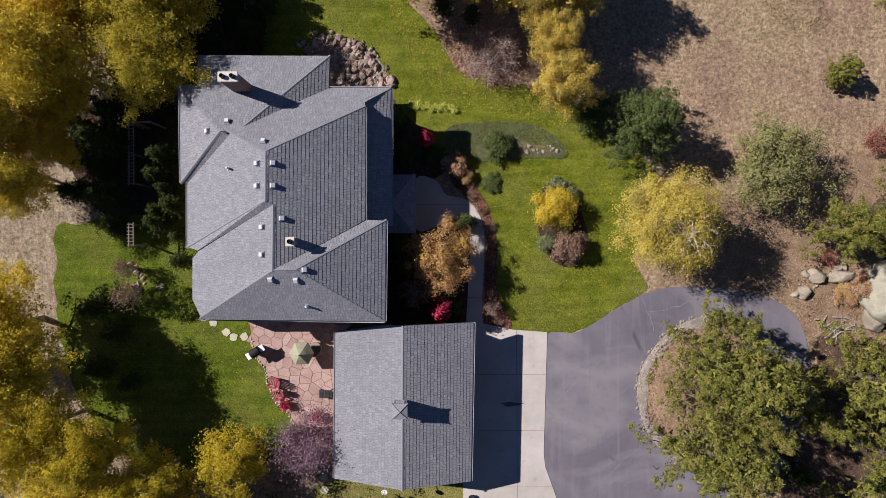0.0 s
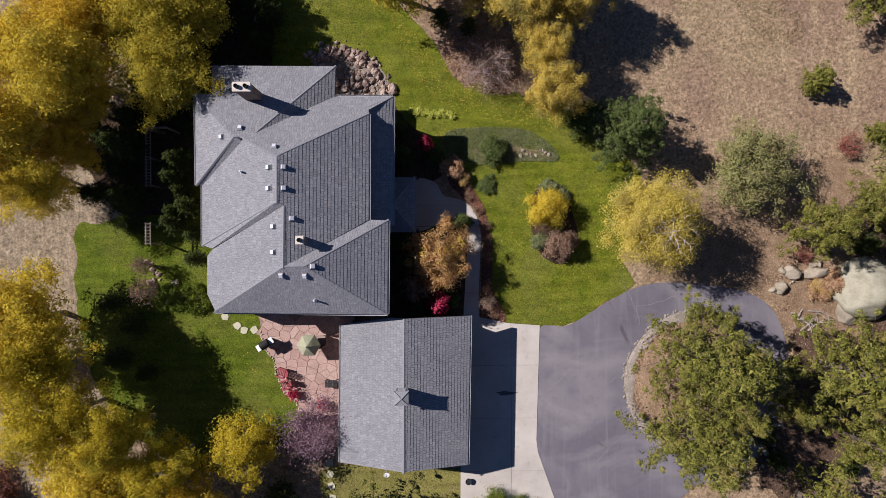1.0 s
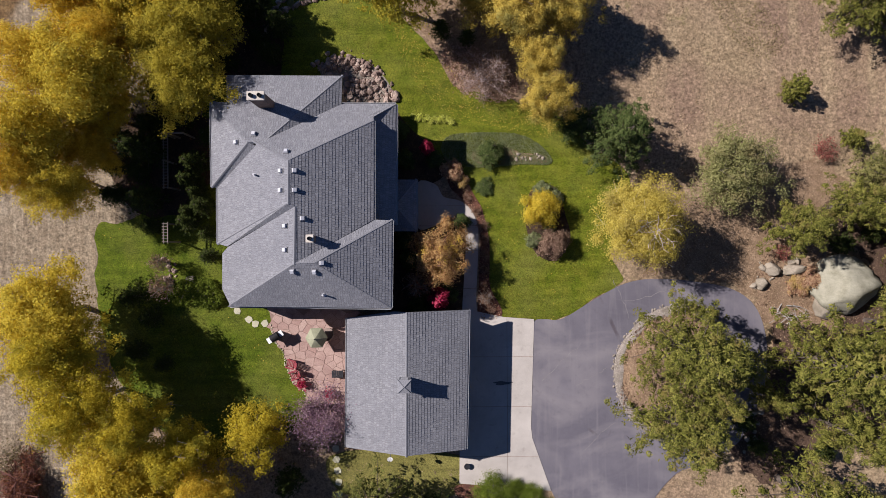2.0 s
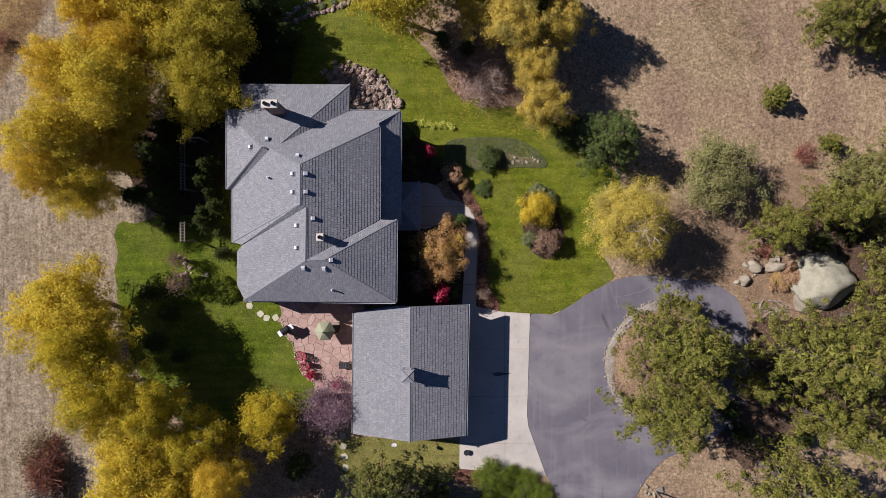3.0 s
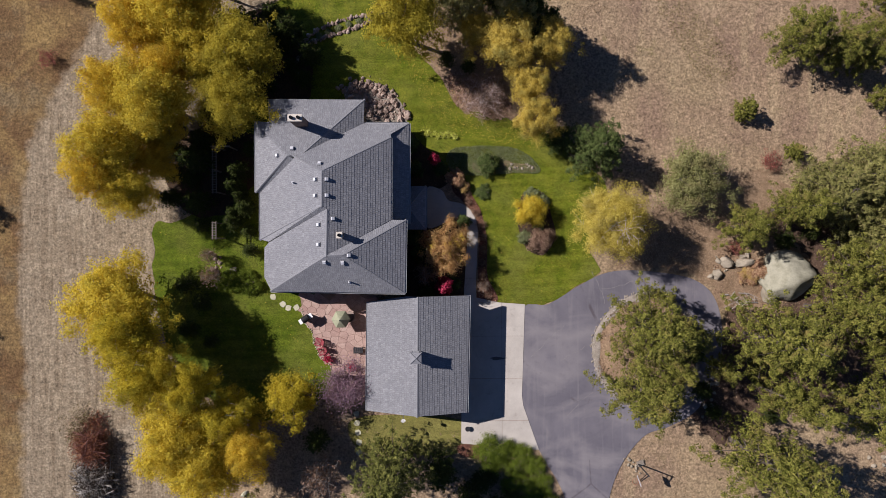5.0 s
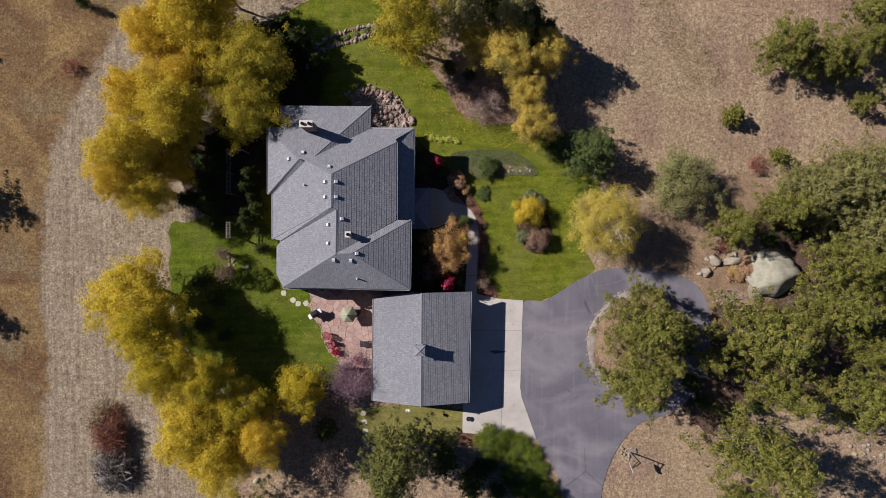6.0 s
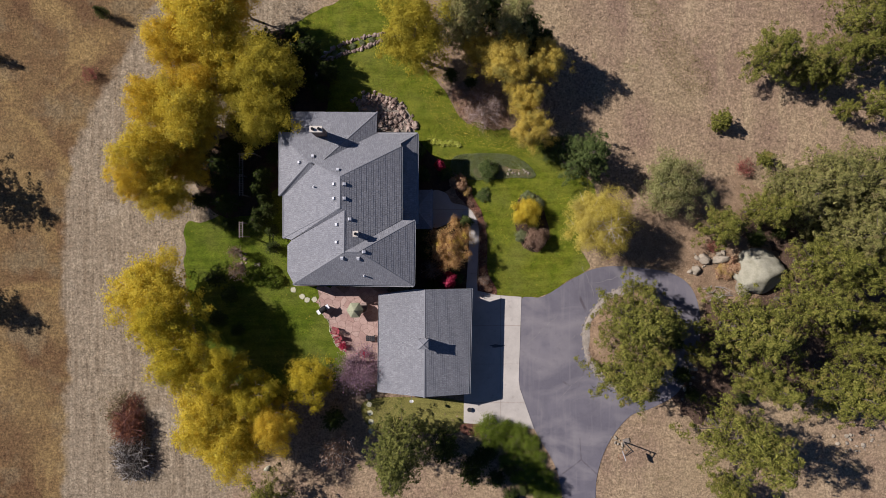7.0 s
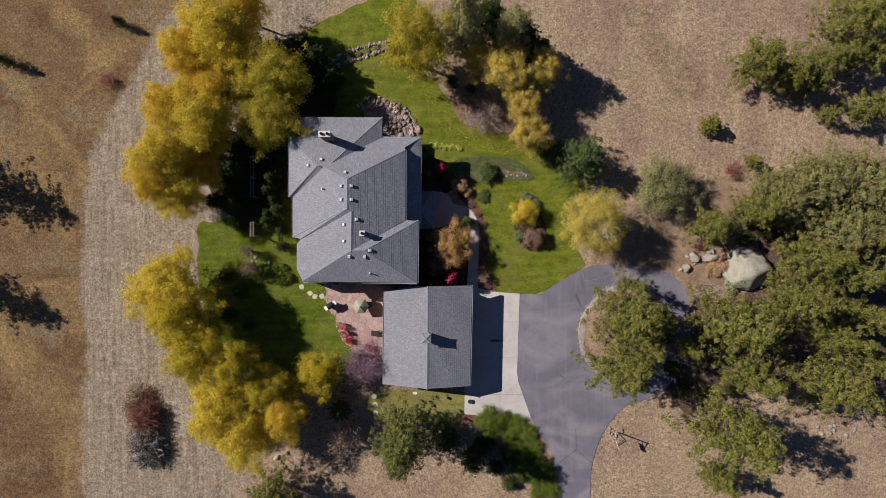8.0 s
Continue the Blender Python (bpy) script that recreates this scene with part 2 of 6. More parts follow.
M_BARK = plain("grey_bark", (0.085, 0.068, 0.055), (0.16, 0.13, 0.105), 3.0, 18.0, 0.95, 0.0, 0.8)
M_PALEBARK = plain("pale_birch_bark", (0.50, 0.46, 0.40), (0.62, 0.58, 0.52), 3.0, 18.0, 0.8)
M_ASPEN = plain("grey_aspen_bark", (0.24, 0.21, 0.16), (0.32, 0.285, 0.22), 3.0, 18.0, 0.85)
M_PLUMBARK = plain("plum_bark", (0.15, 0.105, 0.11), (0.24, 0.18, 0.185), 3.0, 18.0, 0.9)
M_REDBARK = plain("red_brown_twigs", (0.16, 0.075, 0.06), (0.22, 0.105, 0.08), 3.0, 18.0, 0.9)
M_PINKTWIG = plain("pinkish_grey_twigs", (0.48, 0.38, 0.36), (0.58, 0.48, 0.45), 3.0, 18.0, 0.9)
M_DEADWOOD = plain("bleached_dead_wood", (0.30, 0.275, 0.25), (0.40, 0.37, 0.33), 3.0, 18.0, 0.9)
M_SANDTWIG = plain("tan_cut_branches", (0.42, 0.31, 0.21), (0.52, 0.40, 0.28), 3.0, 18.0, 0.9)
M_WOOD = plain("weathered_wood", (0.20, 0.17, 0.14), (0.27, 0.235, 0.195), 3.0, 18.0, 0.9)
M_METAL = plain("dark_metal", (0.05, 0.05, 0.055), (0.075, 0.075, 0.08), 4.0, 30.0, 0.4, 0.6)
M_WHITE = plain("white_enamel", (0.74, 0.74, 0.73), (0.80, 0.80, 0.79), 3.0, 20.0, 0.35, 0.0, 0.03)
M_REDPAINT = plain("faded_red_paint", (0.22, 0.045, 0.055), (0.30, 0.075, 0.085), 4.0, 25.0, 0.6)
M_SAGE = plain("sage_green_canvas", (0.27, 0.275, 0.185), (0.33, 0.335, 0.23), 2.0, 60.0, 0.9)
M_CANVAS = plain("taupe_canvas", (0.28, 0.215, 0.185), (0.34, 0.265, 0.225), 2.0, 60.0, 0.9)
M_TERRACOTTA = plain("terracotta", (0.32, 0.125, 0.075), (0.38, 0.16, 0.10), 3.0, 25.0, 0.85)

L_GOLD = leafy("golden_leaves", (0.44, 0.335, 0.028), (0.70, 0.55, 0.052), (0.84, 0.70, 0.11), (0.52, 0.44, 0.07), 0.25, 0.6)
L_BIRCH = leafy("pale_gold_leaves", (0.34, 0.265, 0.040), (0.56, 0.45, 0.080), (0.74, 0.62, 0.15), (0.44, 0.36, 0.10), 0.4)
L_MUTED = leafy("muted_amber_leaves", (0.34, 0.24, 0.036), (0.56, 0.42, 0.075), (0.72, 0.57, 0.14), (0.38, 0.33, 0.09), 0.4)
L_AMBER = leafy("amber_leaves", (0.46, 0.325, 0.026), (0.72, 0.525, 0.048), (0.86, 0.68, 0.10), (0.54, 0.43, 0.07), 0.25, 0.6)
L_LEMON = leafy("yellow_green_leaves", (0.31, 0.26, 0.022), (0.60, 0.48, 0.035), (0.78, 0.64, 0.07), (0.44, 0.39, 0.05), 0.35, 0.6)
L_TURN = leafy("turning_leaves", (0.27, 0.225, 0.022), (0.48, 0.395, 0.040), (0.62, 0.52, 0.075), (0.38, 0.34, 0.05), 0.3, 0.58)
L_REDFADE = leafy("faded_red_leaves", (0.20, 0.055, 0.045), (0.34, 0.115, 0.09), (0.48, 0.22, 0.16))
L_OLIVE = leafy("olive_leaves", (0.14, 0.145, 0.045), (0.27, 0.265, 0.095), (0.41, 0.38, 0.16), (0.29, 0.24, 0.10), 0.4)
L_PINE = leafy("pine_needles", (0.038, 0.046, 0.008), (0.130, 0.133, 0.024), (0.27, 0.255, 0.058), (0.21, 0.170, 0.050), 0.25, 0.12)
L_SCRUB = leafy("olive_needles", (0.085, 0.086, 0.024), (0.175, 0.170, 0.050), (0.29, 0.265, 0.095), (0.22, 0.18, 0.08), 0.25, 0.15)
L_THIN = leafy("pale_olive_leaves", (0.13, 0.135, 0.045), (0.235, 0.235, 0.085), (0.37, 0.35, 0.15), (0.26, 0.22, 0.10), 0.4, 0.3)
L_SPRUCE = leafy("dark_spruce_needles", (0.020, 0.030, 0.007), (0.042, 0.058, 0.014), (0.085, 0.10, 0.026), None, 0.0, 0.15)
L_JUNIPER = leafy("juniper_scales", (0.036, 0.056, 0.016), (0.072, 0.098, 0.027), (0.135, 0.158, 0.052), None, 0.0, 0.15)
L_FIR = leafy("grey_green_needles", (0.050, 0.060, 0.014), (0.120, 0.126, 0.030), (0.23, 0.225, 0.062), None, 0.0, 0.15)
L_HEDGE = leafy("bright_green_leaves", (0.055, 0.085, 0.008), (0.120, 0.160, 0.017), (0.20, 0.24, 0.036), None, 0.0, 0.25)
L_PURPLE = leafy("plum_leaves", (0.17, 0.085, 0.12), (0.31, 0.185, 0.235), (0.50, 0.36, 0.41), (0.28, 0.19, 0.18), 0.25)
L_RED = leafy("crimson_leaves", (0.26, 0.018, 0.042), (0.46, 0.040, 0.10), (0.62, 0.10, 0.18))
L_RUST = leafy("rusty_leaves", (0.24, 0.115, 0.05), (0.50, 0.285, 0.11), (0.74, 0.52, 0.23), (0.64, 0.47, 0.07), 0.35)
L_BROWN = leafy("brown_dry_leaves", (0.15, 0.09, 0.06), (0.27, 0.175, 0.12), (0.40, 0.28, 0.20))
L_TAN = leafy("straw_blades", (0.27, 0.19, 0.115), (0.36, 0.265, 0.16), (0.47, 0.365, 0.235), None, 0.0, 0.2)
L_LIME = leafy("lime_blades", (0.42, 0.46, 0.06), (0.60, 0.62, 0.12), (0.78, 0.78, 0.24))
L_SAGE = leafy("grey_green_cover", (0.15, 0.175, 0.07), (0.22, 0.245, 0.11), (0.31, 0.33, 0.17))


# ---- mesh helpers ----
def mesh_of(name, verts, faces, material):
    me = bpy.data.meshes.new(name)
    me.from_pydata([tuple(v) for v in verts], [], [tuple(f) for f in faces])
    me.materials.append(material)
    me.update()
    return me


def put(name, me, parent=None, at=None, label=""):
    ob = new(name, me)
    ob.parent = parent
    if at is not None:
        ob.matrix_basis = at
    return tagged(ob, label)


def part(name, bm, material, parent, label="", smooth=False):
    """Link a bmesh as one mesh object under a thing or under a part."""
    me = bpy.data.meshes.new(name)
    bm.to_mesh(me)
    bm.free()
    me.materials.append(material)
    if smooth:
        for p in me.polygons:
            p.use_smooth = True
    return put(name, me, parent, None, label)


def thing(name, at, label, category, group="", kind=""):
    ob = new(name)
    ob.matrix_basis = at
    ob.empty_display_size = 0.3
    return tagged(ob, label, category, group, kind)


def box_bm(sx, sy, sz, at=(0, 0, 0), bevel=0.0, rz=0.0, bm=None):
    """A box that stands on at, bevelled."""
    own = bmesh.new()
    bmesh.ops.create_cube(own, size=1.0, matrix=pose(at[0], at[1], at[2] + sz / 2, 0, 0, rz) @ Matrix.Diagonal((sx, sy, sz, 1)))
    if bevel:
        bmesh.ops.bevel(own, geom=own.edges[:], offset=bevel, segments=2, affect="EDGES")
    if bm is None:
        return own
    me = bpy.data.meshes.new("tmp")
    own.to_mesh(me)
    own.free()
    bm.from_mesh(me)
    bpy.data.meshes.remove(me)
    return bm


def rod(a, b, ra, rb, sides, verts, faces):
    """Adds a tapered rod from a to b to the lists."""
    a, b = Vector(a), Vector(b)
    d = (b - a)
    if d.length < 1e-6:
        return
    q = d.to_track_quat("Z", "Y").to_matrix()
    k = len(verts)
    for p, r in ((a, ra), (b, rb)):
        for i in range(sides):
            w = 2 * math.pi * i / sides
            verts.append(p + q @ Vector((r * math.cos(w), r * math.sin(w), 0)))
    for i in range(sides):
        j = (i + 1) % sides
        faces.append((k + i, k + j, k + sides + j, k + sides + i))
    faces.append(tuple(k + sides + i for i in range(sides)))
    faces.append(tuple(k + i for i in reversed(range(sides))))


def smooth_loop(points, per=6):
    """A closed Catmull-Rom line through the points."""
    out, n = [], len(points)
    for i in range(n):
        p0, p1, p2, p3 = (Vector(points[(i + k - 1) % n][:2]) for k in range(4))
        for s in range(per):
            u = s / per
            out.append(0.5 * (2 * p1 + (p2 - p0) * u + (2 * p0 - 5 * p1 + 4 * p2 - p3) * u * u + (3 * p1 - p0 - 3 * p2 + p3) * u ** 3))
    return out


def sheet(name, points, z, thick, material, label, category, smooth=True, wobble=0.0):
    """A flat piece of ground cover with an outline, its edge going down to below the ground."""
    line = smooth_loop(points) if smooth else [Vector(p[:2]) for p in points]
    if wobble:
        line = [p + Vector((noise.noise((p.x * 0.9, p.y * 0.9, 3)), noise.noise((p.x * 0.9, p.y * 0.9, 9)))) * wobble for p in line]
    bm = bmesh.new()
    face = bm.faces.new([bm.verts.new((p.x, p.y, z)) for p in line])
    if face.normal.z < 0 or face.calc_center_median() is None:
        face.normal_flip()
    face.normal_update()
    if face.normal.z < 0:
        face.normal_flip()
    made = bmesh.ops.extrude_face_region(bm, geom=[face])
    bmesh.ops.translate(bm, vec=(0, 0, -thick), verts=[v for v in made["geom"] if isinstance(v, bmesh.types.BMVert)])
    bmesh.ops.recalc_face_normals(bm, faces=bm.faces[:])
    bmesh.ops.triangulate(bm, faces=[f for f in bm.faces if len(f.verts) > 4])
    ob = part(name, bm, material, None)
    return tagged(ob, label, category, kind="structure")


def inside(p, poly):
    hit = False
    for i in range(len(poly)):
        a, b = poly[i], poly[i - 1]
        if (a[1] > p[1]) != (b[1] > p[1]) and p[0] < (b[0] - a[0]) * (p[1] - a[1]) / (b[1] - a[1]) + a[0]:
            hit = not hit
    return hit


def clip(poly, nx, ny, d):
    """The part of a flat polygon where nx*x + ny*y <= d."""
    out = []
    for i in range(len(poly)):
        a, b = poly[i - 1], poly[i]
        da, db = nx * a[0] + ny * a[1] - d, nx * b[0] + ny * b[1] - d
        if (da <= 0) != (db <= 0):
            u = da / (da - db)
            out.append((a[0] + (b[0] - a[0]) * u, a[1] + (b[1] - a[1]) * u))
        if db <= 0:
            out.append(b)
    return out


# ---- ground ----
def ground():
    """One sheet from the yard to the horizon, level by the house and gently rolling further out."""
    near = list(np.linspace(-70, 70, 113))
    far = [90, 120, 160, 220, 300, 420, 600, 900, 1400, 2200, 3500]
    line = [-v for v in reversed(far)] + near + far
    n = len(line)
    verts, faces = [], []
    for y in line:
        for x in line:
            away = min(max((math.hypot(x, y) - 42) / 60, 0), 1)
            z = away * (1.6 * noise.noise((x * 0.012, y * 0.012, 1)) + 0.5 * noise.noise((x * 0.05, y * 0.05, 5)))
            if away > 0.99:
                z += 14 * noise.noise((x * 0.0016, y * 0.0016, 2)) * min((math.hypot(x, y) - 100) / 900, 1)
            verts.append((x, y, z))
    for j in range(n - 1):
        for i in range(n - 1):
            k = j * n + i
            faces.append((k, k + 1, k + n + 1, k + n))
    ob = put("ground", mesh_of("ground", verts, faces, M_MEADOW))
    for p in ob.data.polygons:
        p.use_smooth = True
    tagged(ob, "dry tan autumn meadow with a mown strip and rusty patches", "ground", kind="structure")


ground()

FRONT_LAWN = [(-12.67, 12.71), (-13.46, 15.94), (-15.61, 18.09), (-12.64, 20.24), (-8.33, 22.38), (-5.10, 23.28), (-3.06, 22.37), (-3.93, 19.41), (-2.70, 16.19), (-0.28, 13.49), (1.06, 11.07),
              (4.56, 10.15), (7.79, 9.44), (10.21, 7.01), (13.28, 4.85), (13.28, 1.61), (12.09, -1.08), (12.95, -2.70), (11.11, -3.89), (8.68, -5.34), (6.95, -5.49), (4.52, -5.32),
              (3.34, -2.68), (2.92, 1.10), (1.95, 3.80), (1.42, 5.52), (-0.84, 6.50), (-3.27, 6.50), (-5.14, 9.74), (-8.37, 11.09)]
BACK_LAWN = [(-23.76, 1.41), (-21.81, 1.57), (-19.14, 3.85), (-16.81, 8.42), (-15.20, 11.94), (-12.55, 13.33), (-9.74, 10.49), (-10.50, 1.33), (-10.54, -4.31), (-10.63, -7.13), (-10.22, -9.25), (-8.81, -10.85), (-9.88, -12.78),
             (-14.14, -14.88), (-18.73, -13.80), (-22.24, -9.90), (-23.63, -5.65), (-23.96, -2.12)]
sheet("lawn", FRONT_LAWN, 0.03, 0.1, M_LAWN, "mown green front lawn scattered with fallen yellow leaves", "lawn", wobble=0.25)
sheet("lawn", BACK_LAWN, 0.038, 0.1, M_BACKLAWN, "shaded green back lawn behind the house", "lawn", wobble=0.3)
sheet("lawn", [(-7.92, -15.07), (-5.22, -14.53), (1.37, -14.99), (1.15, -17.53), (-0.37, -17.90), (-3.07, -17.68), (-6.95, -17.50)], 0.026, 0.1, M_DULL, "thin patch of lawn behind the garage", "lawn", wobble=0.2)

RING = (16.83, -9.30)
ring_x, ring_y = RING
DRIVE = [(6.46, -9.71), (6.57, -6.46), (6.74, -5.49), (7.49, -5.39), (8.68, -5.34), (11.11, -3.89), (13.06, -2.92), (15.06, -2.60), (18.03, -2.82), (20.73, -3.43), (22.35, -4.89), (23.00, -7.59), (22.62, -10.84), (20.99, -14.08), (18.56, -15.58),
         (16.55, -16.33), (14.66, -18.66), (13.57, -21.63), (13.35, -24.99), (13.13, -31.39), (12.84, -42.25), (8.78, -42.24), (10.15, -31.38), (10.43, -24.98), (9.79, -21.08), (7.85, -17.55), (6.34, -13.60)]
sheet("driveway", DRIVE, 0.05, 0.15, M_ASPHALT, "worn grey asphalt driveway with a turning loop", "driveway", wobble=0.0)


def cracks():
    """Pale, dust-filled cracks across the asphalt."""
    drive = bpy.data.objects["driveway"]
    rnd = random.Random(3)
    for line in ([(12.22, -2.74), (12.64, -3.55), (13.06, -4.36), (13.34, -5.49)], [(12.99, -4.15), (14.47, -3.91), (16.05, -3.39), (17.98, -3.05)], [(9.64, -10.04), (11.00, -9.29), (11.97, -8.75)],
                 [(10.18, -14.58), (11.31, -13.40), (12.61, -12.54)], [(7.21, -9.71), (8.84, -8.09), (10.19, -6.91)]):
        pts = []
        for p, q in zip(line, line[1:]):
            for k in range(5):
                f = k / 5
                pts.append(Vector((p[0] + (q[0] - p[0]) * f + rnd.gauss(0, 0.05), p[1] + (q[1] - p[1]) * f + rnd.gauss(0, 0.05), 0.054)))
        verts, faces = [], []
        for k, p in enumerate(pts):
            way = (pts[min(k + 1, len(pts) - 1)] - pts[max(k - 1, 0)]).normalized()
            side = Vector((-way.y, way.x, 0)) * rnd.uniform(0.005, 0.016)
            verts += [p - side, p + side]
            if k:
                n = len(verts)
                faces.append((n - 4, n - 3, n - 1, n - 2))
        put("crack", mesh_of("crack", verts, faces, M_DUST), drive, None, "pale dust-filled crack")


cracks()


def apron():
    """Concrete apron in front of the garage, in slabs with joints between them."""
    ob = thing("garage_apron", pose(0, 0, 0), "pale broomed concrete apron in front of the garage", "concrete apron", kind="structure")
    outline = [(1.99, -4.67), (4.52, -5.22), (6.66, -5.38), (6.40, -12.95), (6.50, -13.76), (7.79, -17.44), (1.36, -16.88), (1.44, -9.69)]
    xs = [-20, 4.75, 30]
    ys = [-40, -15.0, -11.5, -8.0, 10]
    for i in range(2):
        for j in range(4):
            poly = [p[:2] for p in outline]
            g = 0.012
            for nx, ny, d in ((-1, 0, -(xs[i] + g)), (1, 0, xs[i + 1] - g), (0, -1, -(ys[j] + g)), (0, 1, ys[j + 1] - g)):
                poly = clip(poly, nx, ny, d)
            if len(poly) > 2:
                slab("slab", poly, 0.0, 0.075, M_CONCRETE, ob)
    # A thin dark streak lying across the slabs.
    ring = [(4.45 + 0.62 * math.cos(w) * (1 + 0.25 * math.sin(5 * w)), -9.85 + 0.13 * math.sin(w) * (1 + 0.3 * math.cos(3 * w)), 0.079) for w in (2 * math.pi * k / 28 for k in range(28))]
    bm = bmesh.new()
    bm.faces.new([bm.verts.new(p) for p in ring])
    part("oil_stain", bm, M_DECK, ob, "long dark streak on the concrete")
    bm = bmesh.new()
    bm.faces.new([bm.verts.new((p[0] * 0.999, p[1] * 0.999, 0.058)) for p in outline])
    part("joint_bed", bm, M_JOINT, ob)


def slab(name, poly, z, thick, material, parent, bevel=0.0):
    area = sum(poly[i - 1][0] * poly[i][1] - poly[i][0] * poly[i - 1][1] for i in range(len(poly)))
    if area < 0:
        poly = poly[::-1]
    if abs(area) < 0.004:
        return None
    n = len(poly)
    cx, cy = sum(p[0] for p in poly) / n, sum(p[1] for p in poly) / n
    k = 1 - bevel
    verts = [(p[0], p[1], z) for p in poly] + [(p[0], p[1], z + thick - (0.012 if bevel else 0)) for p in poly]
    faces = [tuple(range(n, 2 * n))] if not bevel else []
    for i in range(n):
        j = (i + 1) % n
        faces.append((i, j, n + j, n + i))
    if bevel:
        verts += [(cx + (p[0] - cx) * k, cy + (p[1] - cy) * k, z + thick) for p in poly]
        for i in range(n):
            j = (i + 1) % n
            faces.append((n + i, n + j, 2 * n + j, 2 * n + i))
        faces.append(tuple(range(2 * n, 3 * n)))
    return put(name, mesh_of(name, verts, faces, material), parent)


apron()
WALKWAY = [(-1.49, 4.17), (-0.19, 4.09), (0.37, 3.24), (1.49, 2.95), (2.26, 2.32), (2.72, 1.26), (2.78, -0.15), (2.62, -3.67), (2.61, -5.79), (1.66, -5.78), (1.78, -2.26), (1.90, -0.15), (1.76, 1.26), (0.78, 1.80), (-0.28, 1.20), (-1.51, 1.14)]


def walkway():
    """Curving concrete walk in slabs from the drive to the front door."""
    ob = thing("front_walkway", pose(0, 0, 0), "curving pale concrete walk from driveway to front door", "walkway", kind="structure")
    line = [tuple(p) for p in smooth_loop(WALKWAY, 4)]
    cuts = [-30, -3.2, -0.55, 1.2, 2.6, 20]
    for j in range(5):
        poly = clip(clip(line, 0, -1, -(cuts[j] + 0.01)), 0, 1, cuts[j + 1] - 0.01)
        if len(poly) > 2:
            slab("slab", poly, 0.0, 0.07, M_CONCRETE, ob)


walkway()
BED = [(0.52, 5.49), (1.51, 5.31), (2.13, 4.08), (3.18, 1.96), (3.55, -0.16), (3.57, -2.97), (4.44, -4.92), (3.56, -5.44), (2.79, -5.15), (2.80, -2.27), (2.92, 0.55), (2.47, 2.24), (1.49, 3.20), (0.79, 4.08)]
sheet("flower_bed", BED, 0.06, 0.15, M_MULCH, "narrow bed of reddish mulch beside the walk", "flower bed", wobble=0.12)
sheet("house_bed", [(-3.05, 9.32), (-2.52, 8.68), (-1.30, 7.44), (0.28, 6.13), (0.45, 4.79), (-0.61, 4.09), (-1.50, 3.75), (-1.51, 1.28), (0.43, 1.45), (1.90, -0.15), (1.73, -5.08), (-2.78, -5.23), (-4.17, -2.23), (-4.11, 8.34)], 0.045, 0.15, M_GARDEN, "dark planted soil along the house front", "flower bed", wobble=0.1)
sheet("rock_bed", [(-8.32, 12.42), (-6.90, 13.01), (-5.14, 12.85), (-3.67, 11.50), (-3.04, 10.09), (-3.75, 9.22), (-7.28, 9.42), (-7.97, 11.18)], 0.045, 0.15, M_GRAVEL, "stony bed by the house corner", "rock bed", wobble=0.2)
sheet("shrub_bed", [(6.60, 3.87), (8.18, 3.86), (8.81, 2.28), (9.22, 0.16), (8.16, -1.24), (6.75, -0.70), (6.06, 1.59)], 0.05, 0.15, M_GARDEN, "oval bed of dark soil in the lawn", "flower bed", wobble=0.1)
sheet("shrub_bed", [(2.5, 6.3), (4.0, 6.9), (5.6, 6.3), (7.5, 6.1), (7.6, 5.6), (5.6, 5.5), (3.6, 5.4), (2.6, 5.7)], 0.05, 0.15, M_SOIL, "worn bare soil round a juniper", "soil", wobble=0.2)
sheet("tree_bed", [(0.25, 13.76), (1.86, 11.07), (4.56, 9.99), (8.06, 9.71), (8.87, 12.40), (8.88, 16.70), (5.65, 19.40), (-0.27, 19.41), (-1.89, 16.19)], 0.045, 0.15, M_SOIL, "leaf-strewn bare soil beneath the trees", "soil", wobble=0.4)
sheet("wild_bed", [(13.44, -3.24), (15.33, -1.09), (17.49, 2.68), (21.81, 4.29), (26.67, 5.89), (29.37, 3.73), (32.62, -0.06), (33.70, -4.38), (32.62, -7.62), (27.21, -8.15), (23.16, -9.21), (23.16, -6.51), (22.08, -4.08), (19.11, -2.72), (15.33, -2.39)], 0.03, 0.15, M_SOIL, "pinkish bare soil and needle litter under pines", "soil", wobble=0.8)
# Covers the pines' shadow area; part of its darkness is shade put into colour.
sheet("pine_bed", [(20.3, -14.6), (22.6, -11.9), (22.9, -8.6), (23.6, -6.0), (26.4, -6.2), (28.8, -5.0), (30.6, -2.6), (29.2, -0.6), (26.0, 0.4), (27.0, 2.6), (33.0, 1.6), (41.3, -1.6), (42.6, -14.0), (38.0, -15.4), (33.0, -14.6), (28.6, -14.2), (25.6, -16.2), (22.6, -16.6)], 0.036, 0.15, M_SHADELITTER, "needle litter darkened to deepen the shade beneath a stand of pines", "soil", wobble=0.9)
# Dark sheets over lawn; their colour stands in for deep shade under the spruces.
sheet("spruce_bed", [(-22.6, 8.3), (-19.0, 9.4), (-15.6, 8.6), (-15.0, 5.6), (-17.4, 2.9), (-19.6, 1.9), (-21.6, 2.6), (-22.9, 5.0)], 0.05, 0.15, M_GARDEN, "dark sheet deepening the shade under spruces", "soil", wobble=0.5)
sheet("spruce_bed", [(-17.6, 17.6), (-14.0, 19.0), (-11.6, 16.2), (-10.9, 14.0), (-11.2, 11.2), (-13.6, 11.2), (-16.6, 12.8)], 0.05, 0.15, M_GARDEN, "dark sheet deepening the shade under spruces", "soil", wobble=0.5)


